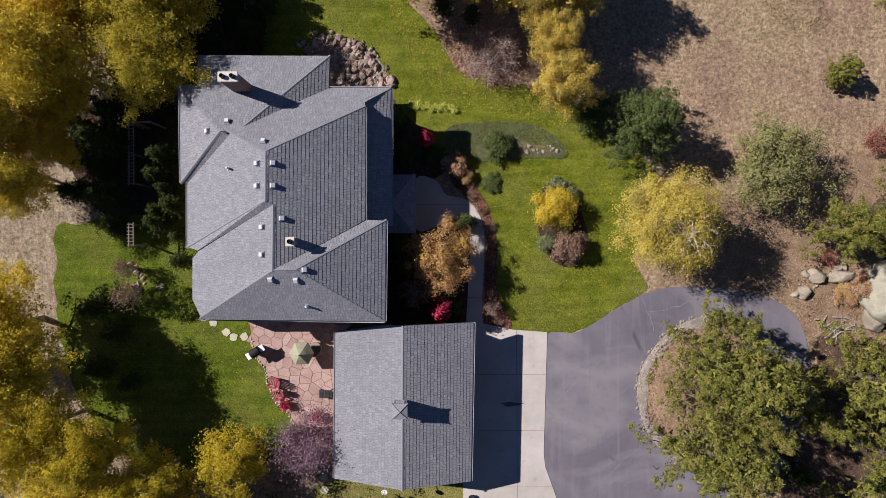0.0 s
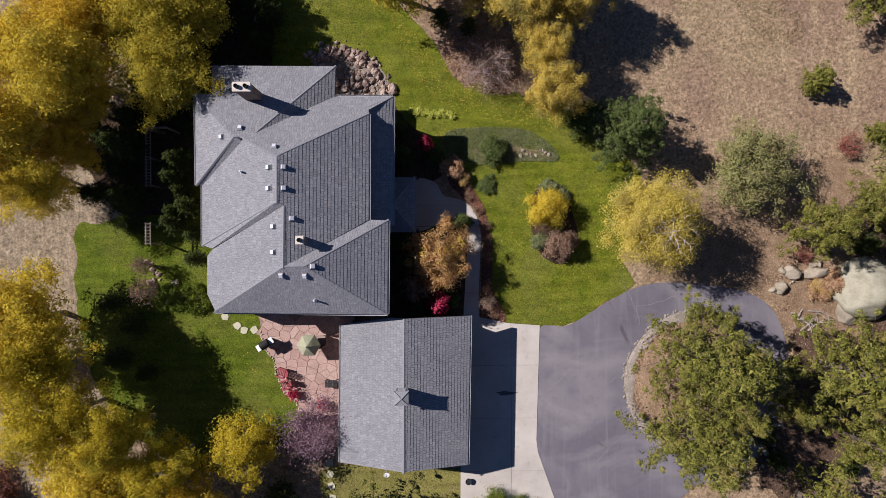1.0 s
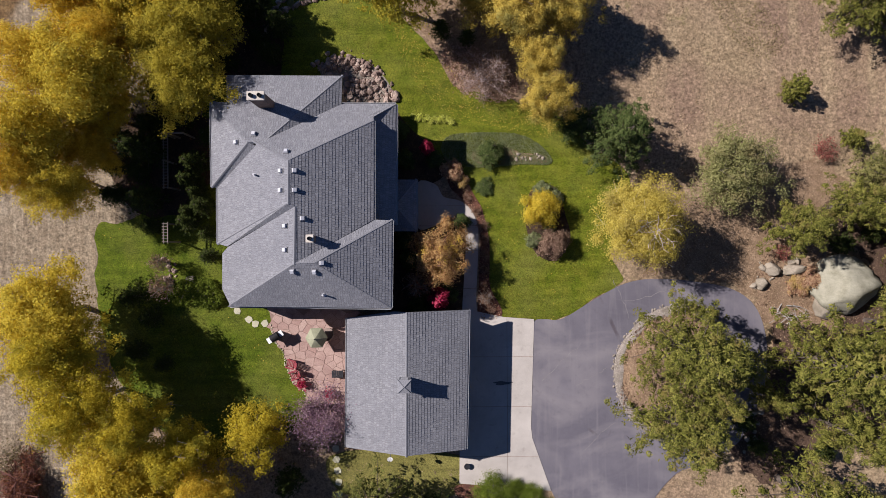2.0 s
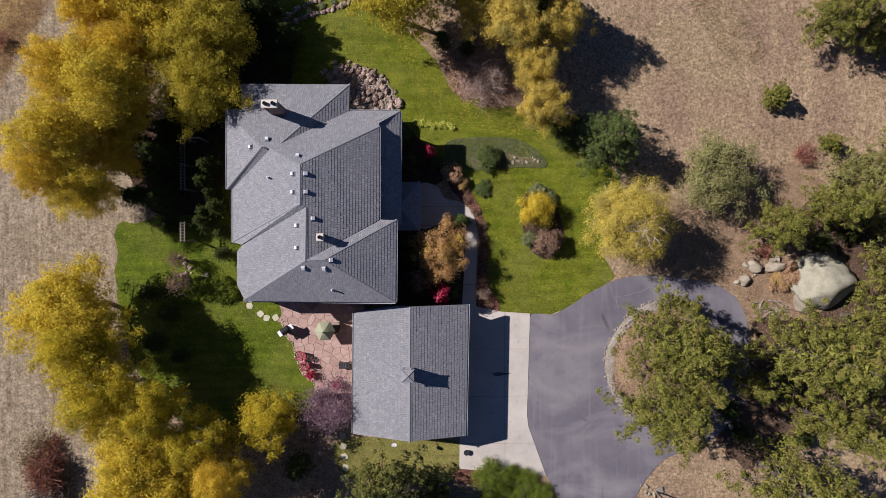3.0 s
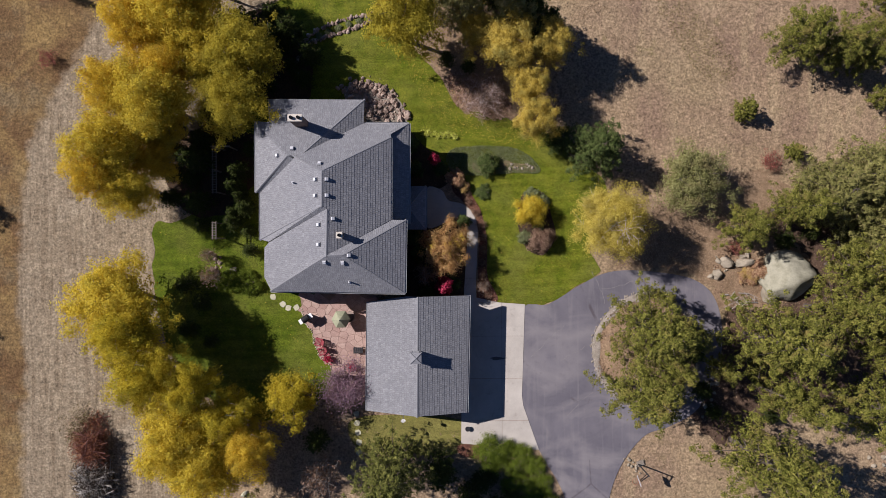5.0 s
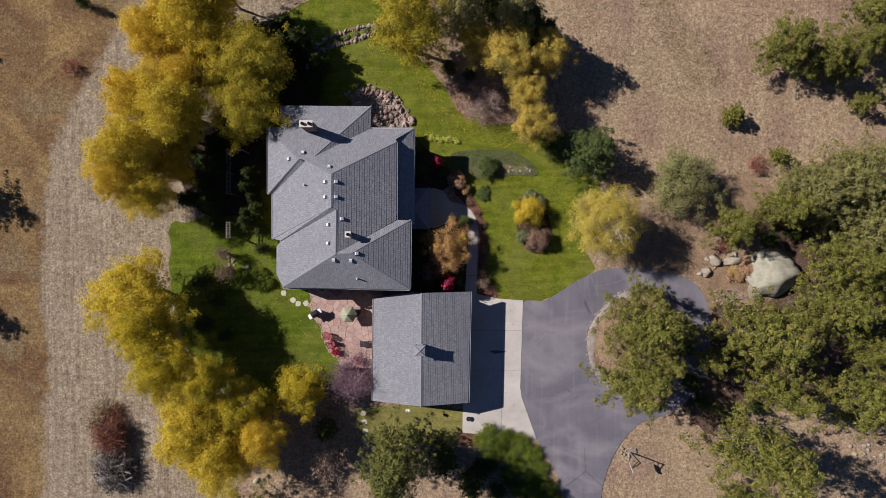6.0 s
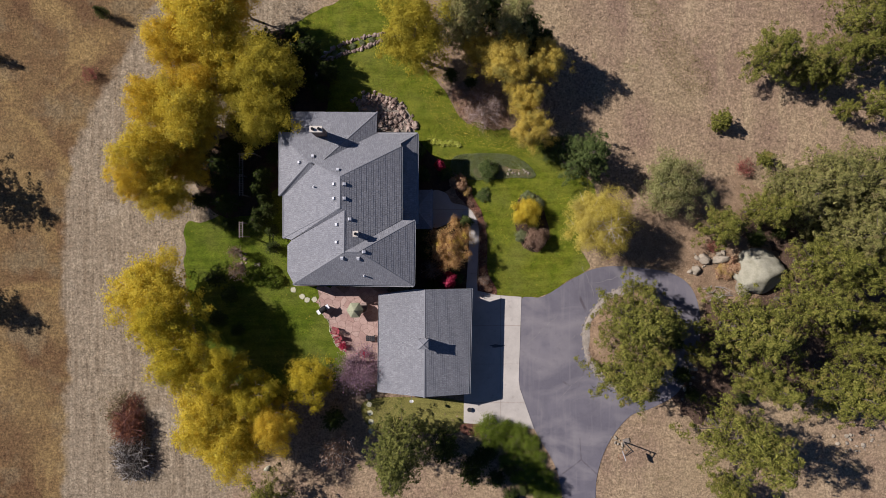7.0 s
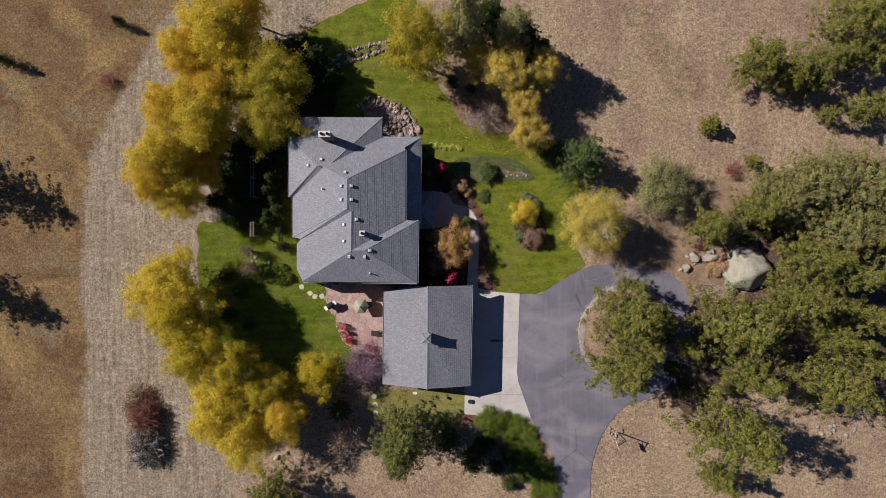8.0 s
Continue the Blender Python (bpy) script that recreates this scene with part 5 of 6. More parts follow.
# Understory evergreens, placed as well to darken the shadows between the pines.
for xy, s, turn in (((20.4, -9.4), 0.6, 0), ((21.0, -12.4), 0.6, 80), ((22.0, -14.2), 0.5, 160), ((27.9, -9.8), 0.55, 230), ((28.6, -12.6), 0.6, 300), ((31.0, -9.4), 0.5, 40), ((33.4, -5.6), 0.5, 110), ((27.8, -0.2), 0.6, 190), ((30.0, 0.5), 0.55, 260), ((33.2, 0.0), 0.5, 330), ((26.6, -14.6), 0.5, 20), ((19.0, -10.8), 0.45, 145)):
    grow(DARK, xy, s, turn, "dark low evergreen deepening the shade of pines", "tree", "evergreens under the pines", 0.6)
BUSHY = conifer(33, 3.4, 6.0, L_SCRUB, M_BARK, whorls=11, taper=0.5)
for xy, s, turn in (((32.89, 4.75), 1.25, 30), ((30.07, 3.48), 0.85, 110), ((36.47, 4.23), 1.15, 170), ((34.68, 0.15), 1.0, 5), ((38.52, 0.40), 1.1, 95)):
    grow(BUSHY, xy, s, turn, "broad low olive-green pine with bare twigs showing", "tree", "broad low pines")
PINE_S = conifer(27, 1.3, 2.8, L_PINE, M_BARK, whorls=8, arms=6, tufts=6, thick=0.07, clump=0.16, needle=0.06)
grow(PINE_S, (24.50, 10.40), 0.9, 0, "small young pine in the meadow", "tree")
grow(PINE_S, (28.57, 7.09), 0.8, 90, "small young pine in the meadow", "tree")
SPRUCE = conifer(28, 3.7, 12.0, L_FIR, M_BARK, whorls=15)
grow(SPRUCE, (-4.20, -17.30), 0.95, 0, "tall dark green pine below the garage", "tree", "", 1.22)
grow(DARK, (-0.39, -18.33), 1.0, 0, "dark spruce in the shade of a pine", "tree")
grow(DARK, (1.96, -20.59), 0.85, 100, "dark spruce in the shade of a pine", "tree")
HEDGE = broadleaf(20, 2.6, 3.0, L_HEDGE, M_BARK, clumps=120, per=110, leaf=0.06, low=0.05, cone=0.0, stems=10, thick=0.08)
for i, (xy, s) in enumerate((((3.75, -17.24), 0.56), ((5.02, -17.29), 0.64), ((6.34, -17.72), 0.66), ((7.45, -18.78), 0.66), ((8.08, -20.11), 0.64), ((8.61, -21.54), 0.64), ((9.19, -22.87), 0.64), ((9.61, -24.25), 0.62),
                             ((4.40, -18.50), 0.6), ((5.80, -18.90), 0.64), ((6.70, -20.10), 0.62), ((7.30, -21.50), 0.62), ((7.90, -22.90), 0.62), ((8.40, -24.40), 0.6), ((5.30, -20.30), 0.55), ((6.20, -21.70), 0.55))):
    grow(HEDGE, xy, s, 75 * i, "bright green rounded shrub beside the driveway", "shrub", "green shrubs by the drive", 0.85)
# Added dark foliage that stands in for the tall pine's black shadow.
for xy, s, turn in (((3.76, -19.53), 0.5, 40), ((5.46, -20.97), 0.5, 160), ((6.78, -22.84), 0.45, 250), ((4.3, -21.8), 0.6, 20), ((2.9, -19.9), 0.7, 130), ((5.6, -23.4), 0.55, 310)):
    grow(DARK, xy, s, turn, "dark evergreen added to blacken the shade behind the green shrubs", "tree", "shaded evergreens by the drive", 0.45)
pine("B", (-16.15, -23.30), 2.7, 6.5, 35)
grow(DARK, (-30.89, 20.23), 0.42, 35, "lone dark juniper in the dry meadow", "tree", "meadow junipers")
grow(DARK, (-41.37, 16.60), 0.5, 130, "lone dark juniper in the dry meadow", "tree", "meadow junipers")
pine("A", (-46.07, 5.84), 3.2, 9.5, 130, "meadow pines", "tall pine at the edge of the meadow")
pine("B", (-47.39, -3.91), 2.8, 8.5, 30, "meadow pines", "tall pine at the edge of the meadow")


# ---- patio ----
PATIO = [(-11.92, -4.51), (-11.75, -5.57), (-11.44, -6.77), (-10.91, -7.55), (-10.67, -8.61), (-10.22, -9.64), (-9.44, -10.35), (-8.82, -11.38), (-7.77, -12.79), (-5.65, -12.80), (-5.60, -4.55)]


def voronoi_stones(outline, step, gap, seed):
    """Irregular flat stones that fill an outline, with joints between them."""
    rnd = random.Random(seed)
    xs, ys = [p[0] for p in outline], [p[1] for p in outline]
    pts = []
    y = min(ys) - step
    row = 0
    while y < max(ys) + step:
        x = min(xs) - step + (row % 2) * step * 0.5
        while x < max(xs) + step:
            pts.append((x + rnd.uniform(-0.42, 0.42) * step, y + rnd.uniform(-0.42, 0.42) * step))
            x += step * rnd.uniform(0.8, 1.35)
        y += step * 0.72
        row += 1
    out = []
    for p in pts:
        if not inside(p, outline):
            continue
        cell = [(p[0] - 2, p[1] - 2), (p[0] + 2, p[1] - 2), (p[0] + 2, p[1] + 2), (p[0] - 2, p[1] + 2)]
        for q in pts:
            dx, dy = q[0] - p[0], q[1] - p[1]
            d = math.hypot(dx, dy)
            if 0 < d < 3.2:
                cell = clip(cell, dx / d, dy / d, (dx * (p[0] + q[0]) + dy * (p[1] + q[1])) / (2 * d) - gap)
                if len(cell) < 3:
                    break
        if len(cell) > 2:
            out.append(cell)
    return out


def patio():
    ob = sheet("patio", PATIO, 0.05, 0.2, M_JOINT, "patio of irregular red sandstone flags", "patio", smooth=False)
    for cell in voronoi_stones([p[:2] for p in PATIO], 0.64, 0.010, 5):
        s = slab("flagstone", cell, 0.035, 0.04, M_FLAG, ob, 0.03)
    rnd = random.Random(9)
    me = [pebble_mesh("edge_stone", k + 20, M_SANDSTONE) for k in range(4)]
    line = [Vector(p) for p in PATIO[1:9]]
    for a, b in zip(line, line[1:]):
        n = max(int((b - a).length / 0.17), 1)
        for i in range(n):
            p = a.lerp(b, (i + 0.5) / n)
            put("edge_stone", rnd.choice(me), ob, pose(p.x - 0.06 + rnd.uniform(-0.04, 0.04), p.y + rnd.uniform(-0.05, 0.05), 0.08, 0, 0, rnd.uniform(0, 360)) @ Matrix.Diagonal((rnd.uniform(0.05, 0.13), rnd.uniform(0.04, 0.08), 0.06, 1)))


patio()


def umbrella(x, y):
    ob = thing("patio_umbrella", pose(x, y, 0.09), "open sage-green patio umbrella on a pole", "umbrella")
    verts, faces = [], []
    rod((0, 0, 0), (0, 0, 1.87), 0.025, 0.022, 10, verts, faces)
    put("pole", mesh_of("pole", verts, faces, M_WOOD), ob)
    bm = bmesh.new()
    bmesh.ops.create_cone(bm, cap_ends=True, segments=24, radius1=0.26, radius2=0.22, depth=0.1, matrix=pose(0, 0, 0.05))
    part("base", bm, M_METAL, ob)
    n, R = 6, 0.76
    for k in range(n):
        a0, a1 = 2 * math.pi * k / n + 0.02, 2 * math.pi * (k + 1) / n + 0.02
        am = (a0 + a1) / 2
        v = [(0, 0, 1.85)]
        for f in (0.5, 1.0):
            z = 1.85 - 0.62 * f ** 1.15
            v += [(R * f * math.cos(a0), R * f * math.sin(a0), z), (R * f * 0.87 * math.cos(am), R * f * 0.87 * math.sin(am), z + 0.01), (R * f * math.cos(a1), R * f * math.sin(a1), z)]
        v += [(p[0] * 0.995, p[1] * 0.995, p[2] - 0.08) for p in v[4:7]]
        f = [(0, 1, 2), (0, 2, 3), (1, 4, 5, 2), (2, 5, 6, 3), (4, 7, 8, 5), (5, 8, 9, 6)]
        me = mesh_of("canopy_panel", v, f, M_SAGE)
        put("canopy_panel", me, ob)
        verts, faces = [], []
        rod((0, 0, 1.81), (R * 0.98 * math.cos(a0), R * 0.98 * math.sin(a0), 1.22), 0.01, 0.008, 5, verts, faces)
        put("rib", mesh_of("rib", verts, faces, M_WOOD), ob)
    bm = bmesh.new()
    bmesh.ops.create_uvsphere(bm, u_segments=10, v_segments=6, radius=0.045, matrix=pose(0, 0, 1.89))
    part("finial", bm, M_METAL, ob)


umbrella(*(-8.33, -6.41))


def adirondack(m):
    """A low wooden garden chair with slatted seat and fan back; it faces local +y."""
    ob = thing("garden_chair", m, "faded red slatted wooden garden chair", "chair", "red chairs on the patio")
    for i in range(5):
        put("seat_slat", mesh_of("seat_slat", *box_lists(0.5, 0.085, 0.025), M_REDPAINT), ob, pose(0, 0.28 - 0.115 * i, 0.36 - 0.035 * i, 12, 0, 0))
    for i in range(5):
        x = -0.2 + 0.1 * i
        put("back_slat", mesh_of("back_slat", *box_lists(0.085, 0.025, 0.75 - 0.5 * abs(x)), M_REDPAINT), ob, pose(x, -0.25, 0.22, 28, 0, 0))
    for s in (-1, 1):
        put("armrest", mesh_of("armrest", *box_lists(0.13, 0.72, 0.03), M_REDPAINT), ob, pose(s * 0.32, 0.0, 0.56))
        put("leg", mesh_of("leg", *box_lists(0.05, 0.11, 0.56), M_REDPAINT), ob, pose(s * 0.28, 0.28, 0))
        put("leg", mesh_of("leg", *box_lists(0.05, 0.11, 0.56), M_REDPAINT), ob, pose(s * 0.28, -0.26, 0))
    return ob


cx, cy = (-10.31, -8.35)
adirondack(pose(cx, cy, 0.09, 0, 0, 75) @ Matrix.Scale(0.85, 4))
cx, cy = (-10.07, -9.12)
adirondack(pose(cx, cy, 0.09, 0, 0, 110) @ Matrix.Scale(0.85, 4))


def round_chair(x, y):
    """A rounded wicker tub chair."""
    ob = thing("wicker_chair", pose(x, y, 0.09, 0, 0, 200), "tan wicker tub chair under the umbrella", "chair")
    bm = bmesh.new()
    bmesh.ops.create_cone(bm, cap_ends=True, segments=24, radius1=0.34, radius2=0.4, depth=0.42, matrix=pose(0, 0, 0.21))
    part("seat", bm, M_CANVAS, ob)
    verts, faces = [], []
    n = 18
    for i in range(n + 1):
        a = math.radians(-20 + 220 * i / n)
        h = 0.62 + 0.22 * math.sin(math.pi * i / n)
        for r, z in ((0.36, 0.38), (0.42, h), (0.47, h - 0.03), (0.43, 0.38)):
            verts.append((r * math.cos(a), r * math.sin(a), z))
    for i in range(n):
        for k in range(4):
            j = (k + 1) % 4
            faces.append((4 * i + k, 4 * i + j, 4 * i + 4 + j, 4 * i + 4 + k))
    faces += [(0, 1, 2, 3), (4 * n + 3, 4 * n + 2, 4 * n + 1, 4 * n)]
    put("backrest", mesh_of("backrest", verts, faces, M_CANVAS), ob)


round_chair(*(-7.72, -6.25))


def grill(x, y):
    ob = thing("grill", pose(x, y, 0.09, 0, 0, 32), "black gas grill with white side shelves", "grill")
    part("cabinet", box_bm(0.56, 0.5, 0.75, (0, 0, 0.1), 0.02), M_BLACK, ob)
    bm = bmesh.new()
    bmesh.ops.create_cone(bm, cap_ends=True, segments=20, radius1=0.27, radius2=0.27, depth=0.56, matrix=pose(0, 0, 0.9, 0, 90, 0))
    part("lid", bm, M_BLACK, ob)
    for s in (-1, 1):
        part("side_shelf", box_bm(0.3, 0.42, 0.04, (s * 0.45, 0, 0.84), 0.015), M_WHITE, ob, "white side shelf")
        for d in (-0.18, 0.18):
            verts, faces = [], []
            rod((s * 0.24, d, 0), (s * 0.24, d, 0.12), 0.03, 0.03, 8, verts, faces)
            put("caster", mesh_of("caster", verts, faces, M_METAL), ob)
    verts, faces = [], []
    rod((-0.2, -0.3, 0.95), (0.2, -0.3, 0.95), 0.012, 0.012, 8, verts, faces)
    put("handle", mesh_of("handle", verts, faces, M_METAL), ob)


cx, cy = (-11.25, -6.39)
grill(cx, cy)
cx, cy = (-7.06, -9.06)
BOX = thing("patio_table", pose(cx, cy, 0.09), "low dark slatted patio table beside the garage", "table")
for i in range(5):
    put("slat", mesh_of("slat", *box_lists(0.15, 0.5, 0.03), M_METAL), BOX, pose(-0.32 + 0.16 * i, 0, 0.42))
for sx in (-0.33, 0.33):
    for sy in (-0.2, 0.2):
        put("leg", mesh_of("leg", *box_lists(0.06, 0.06, 0.42), M_BARK), BOX, pose(sx, sy, 0))


def pot(x, y, z, r, material, label, leaves=None, seed=0):
    ob = thing("flower_pot", pose(x, y, z), label, "pot")
    bm = bmesh.new()
    prof = [(0.72, 0), (0.98, 1.25), (1.08, 1.25), (1.08, 1.5), (0.92, 1.5), (0.9, 1.3), (0.0, 1.3)]
    n = 18
    rings = [[bm.verts.new((r * p * math.cos(2 * math.pi * i / n), r * p * math.sin(2 * math.pi * i / n), r * h)) for i in range(n)] for p, h in prof[:-1]]
    for a, b in zip(rings, rings[1:]):
        for i in range(n):
            bm.faces.new((a[i], a[(i + 1) % n], b[(i + 1) % n], b[i]))
    bm.faces.new(rings[-1])
    bm.faces.new(rings[0][::-1])
    part("pot", bm, material, ob)
    if leaves:
        rng = np.random.default_rng(seed)
        p = rng.normal(size=(260, 3)) * r * np.array([0.75, 0.75, 0.5]) + np.array([0, 0, r * 1.9])
        d = rng.normal(size=(260, 3)) + np.array([0, 0, 0.8])
        d /= np.linalg.norm(d, axis=1, keepdims=True)
        tagged(put("plant", leaf_mesh("plant", p, d, 0.06, 0.6, leaves, rng), ob), kind="stuff")


cx, cy = (-9.59, -9.79)
pot(cx, cy, 0.09, 0.25, M_TERRACOTTA, "terracotta pot with red flowers at the patio edge", L_RED, 3)
cx, cy = (-7.66, -10.45)
pot(cx, cy, 0.09, 0.27, M_TERRACOTTA, "terracotta pot with red flowers at the patio edge", L_RED, 4)
cx, cy = (1.89, -15.61)
pot(cx, cy, 0.075, 0.19, M_METAL, "dark round planter on the garage apron")

STEP = [mesh_of("stepping_stone", [(0.31 * math.cos(a * math.pi / 3) * (1 + 0.2 * ((a * 7 + k * 3) % 3 - 1)), 0.24 * math.sin(a * math.pi / 3) * (1 + 0.15 * ((a + k) % 2)), h) for h in (-0.05, 0.03) for a in range(6)],
                [tuple(range(6, 12))] + [(i, (i + 1) % 6, 6 + (i + 1) % 6, 6 + i) for i in range(6)], M_SANDSTONE) for k in range(3)]
for i, (x, y) in enumerate(((-14.14, -4.68), (-13.33, -5.28), (-12.88, -5.60), (-12.21, -5.57), (-7.11, -16.74), (-7.17, -15.93), (-7.25, -15.15), (-7.3, -14.4), (-7.1, -17.6))):
    ob = put("stepping_stone", STEP[i % 3], None, pose(x, y, 0.04, 0, 0, 40 * i))
    tagged(ob, "pale flat stepping stone set in the lawn", "stepping stone", "stepping stones")


# ---- garden things ----
def trellis(x, y0, y1, z, label, posts):
    """A ladder-like arbour top of two rails and cross slats on posts."""
    ob = thing("garden_arbor", pose(x, (y0 + y1) / 2, 0), label, "arbor", "weathered arbors")
    L = y1 - y0
    for s in (-0.14, 0.14):
        put("rail", mesh_of("rail", *box_lists(0.05, L, 0.09), M_WOOD), ob, pose(s, 0, z - 0.1))
    n = int(L / 0.2)
    me = mesh_of("slat", *box_lists(0.42, 0.045, 0.05), M_WOOD)
    for i in range(n):
        put("slat", me, ob, pose(0, -L / 2 + (i + 0.5) * L / n, z))
    post = mesh_of("post", *box_lists(0.1, 0.1, z), M_WOOD)
    for i in range(posts):
        put("post", post, ob, pose(0.14 * (-1) ** i, -L / 2 + 0.1 + (L - 0.2) * i / (posts - 1), 0))


x0, ya = (-18.22, 3.71)
x1, yb = (-18.19, 7.54)
trellis(x1, ya, yb, 2.0, "weathered grey ladder-like arbor in the shaded yard", 3)
x0, ya = (-18.24, 0.07)
x1, yb = (-18.23, 1.50)
trellis(x1, ya, yb, 2.0, "short weathered grey arbor in the shaded yard", 2)
xa, ya = (-18.49, 7.44)
xb, yb = (-16.96, 7.43)
BAR = thing("arbor_beam", pose((xa + xb) / 2, ya, 0), "weathered grey beam on two posts", "beam")
put("beam", mesh_of("beam", *box_lists(xb - xa, 0.12, 0.12), M_WOOD), BAR, pose(0, 0, 1.9))
for s in (-0.45, 0.45):
    put("post", mesh_of("post", *box_lists(0.1, 0.1, 1.9), M_WOOD), BAR, pose(s * (xb - xa), 0, 0))
cx, cy = (-17.26, -2.55)
BENCH = thing("garden_bench", pose(cx, cy, 0.03, 0, 0, 12), "small slatted grey garden bench", "bench")
for i in range(6):
    put("slat", mesh_of("slat", *box_lists(0.55, 0.07, 0.03), M_WOOD), BENCH, pose(0, -0.3 + 0.12 * i, 0.42))
for sx in (-0.22, 0.22):
    for sy in (-0.25, 0.25):
        put("leg", mesh_of("leg", *box_lists(0.06, 0.06, 0.42), M_WOOD), BENCH, pose(sx, sy, 0))


def stones_on(name, label, points, spread, count, lo, hi, material, seed, category="rockery"):
    """A group of loose stones along a line of the plan, as one rockery."""
    ob = thing(name, pose(points[0][0], points[0][1], 0), label, category)
    rnd = random.Random(seed)
    me = [pebble_mesh("stone", seed * 10 + k, material, 0.6) for k in range(6)]
    lens = [math.hypot(b[0] - a[0], b[1] - a[1]) for a, b in zip(points, points[1:])]
    for i in range(count):
        u = sum(lens) * (i + rnd.uniform(0, 1)) / count
        k = 0
        while k < len(lens) - 1 and u > lens[k]:
            u -= lens[k]
            k += 1
        a, b = points[k], points[k + 1]
        f = u / lens[k]
        x = a[0] + (b[0] - a[0]) * f + rnd.gauss(0, spread) - points[0][0]
        y = a[1] + (b[1] - a[1]) * f + rnd.gauss(0, spread) - points[0][1]
        s = lo + (hi - lo) * rnd.uniform(0, 1) ** 2.2
        put("stone", rnd.choice(me), ob, pose(x, y, 0.05 + s * 0.2, rnd.uniform(-12, 12), rnd.uniform(-12, 12), rnd.uniform(0, 360)) @ Matrix.Diagonal((s, s * rnd.uniform(0.6, 0.95), s * rnd.uniform(0.45, 0.8), 1)))


stones_on("rockery", "pinkish rockery stones heaped at the house corner", [(-8.14, 12.42), (-6.73, 12.86), (-4.97, 12.39), (-4.02, 11.33), (-3.22, 10.16)], 0.3, 150, 0.06, 0.36, M_REDROCK, 1)
stones_on("rockery", "pinkish rockery stones heaped at the house corner", [(-6.21, 11.70), (-5.15, 10.99), (-4.28, 10.10), (-6.21, 10.47)], 0.35, 100, 0.06, 0.34, M_REDROCK, 2)
stones_on("garden_wall", "low curved dry-stone garden wall", [(-12.12, 14.59), (-11.04, 16.20), (-9.43, 16.85), (-7.54, 17.38), (-5.66, 18.13)], 0.07, 66, 0.12, 0.28, M_REDROCK, 3, "stone wall")
stones_on("garden_wall", "low curved dry-stone garden wall", [(-11.85, 15.94), (-10.50, 17.28), (-8.35, 18.13), (-5.65, 18.67)], 0.07, 60, 0.12, 0.26, M_REDROCK, 4, "stone wall")
stones_on("rockery", "scattered stones in the ground-cover bed", [(5.38, 6.10), (6.43, 5.88), (7.49, 5.87)], 0.15, 12, 0.09, 0.2, M_ROCK, 5)
stones_on("rockery", "brown stones beside the shaded lawn", [(-19.17, -0.91), (-18.72, -1.80), (-18.84, -3.21)], 0.25, 26, 0.1, 0.25, M_REDROCK, 6)
stones_on("rockery", "loose granite stones on bare soil", [(22.16, -3.52), (23.53, -2.16), (25.81, -1.94)], 0.5, 26, 0.08, 0.4, M_ROCK, 7)
stones_on("rockery", "pale loose stones among pines", [(22.34, -11.92), (21.80, -13.00), (21.53, -14.62)], 0.3, 12, 0.15, 0.4, M_ROCK, 8)
stones_on("rockery", "pale loose stones among pines", [(35.34, -18.45), (38.05, -19.01), (39.13, -18.20)], 0.7, 30, 0.08, 0.25, M_ROCK, 9)
stones_on("rockery", "small pale stones at the drive edge", [(15.17, -18.37), (15.72, -18.92), (16.00, -18.56)], 0.3, 16, 0.08, 0.2, M_ROCK, 10)


def boulder(xy, sx, sy, sz, turn, seed, label, material=None, facets=5):
    me = pebble_mesh("boulder", seed, material or M_ROCK, 0.2, 4, facets)
    for v in me.vertices:
        p = v.co * 3.1
        v.co += v.co.normalized() * (0.04 * noise.noise(p * 0.8) + 0.03 * noise.noise(p * 1.9) + 0.015 * noise.noise(p * 4.5))
        seam = abs(v.co.y - 0.25 - 0.55 * v.co.x + 0.08 * noise.noise(p))
        if sx > 2 and seam < 0.07 and v.co.z > 0:
            v.co *= 0.93
    for q in me.polygons:
        q.use_smooth = True
    ob = put("boulder", me, None, pose(xy[0], xy[1], sz * 0.3, 0, 0, turn) @ Matrix.Diagonal((sx, sy, sz, 1)))
    tagged(ob, label, "boulder", "granite boulders")


boulder((27.95, -3.15), 2.3, 2.0, 1.7, -15, 12, "large pale lichen-spotted granite boulder beneath pines", M_PALEROCK, 4)
boulder((26.82, -4.79), 0.62, 0.95, 0.55, 10, 2, "rounded pinkish granite boulder on bare soil")
boulder((24.88, -1.97), 0.85, 0.42, 0.5, 10, 3, "long low granite boulder on bare soil")
boulder((23.38, -1.97), 0.5, 0.55, 0.5, 40, 4, "small granite boulder on bare soil")
boulder((22.56, -2.96), 0.5, 0.42, 0.4, 70, 5, "small granite boulder on bare soil")
boulder((26.63, -3.07), 0.6, 0.5, 0.5, 20, 6, "small granite boulder on bare soil")


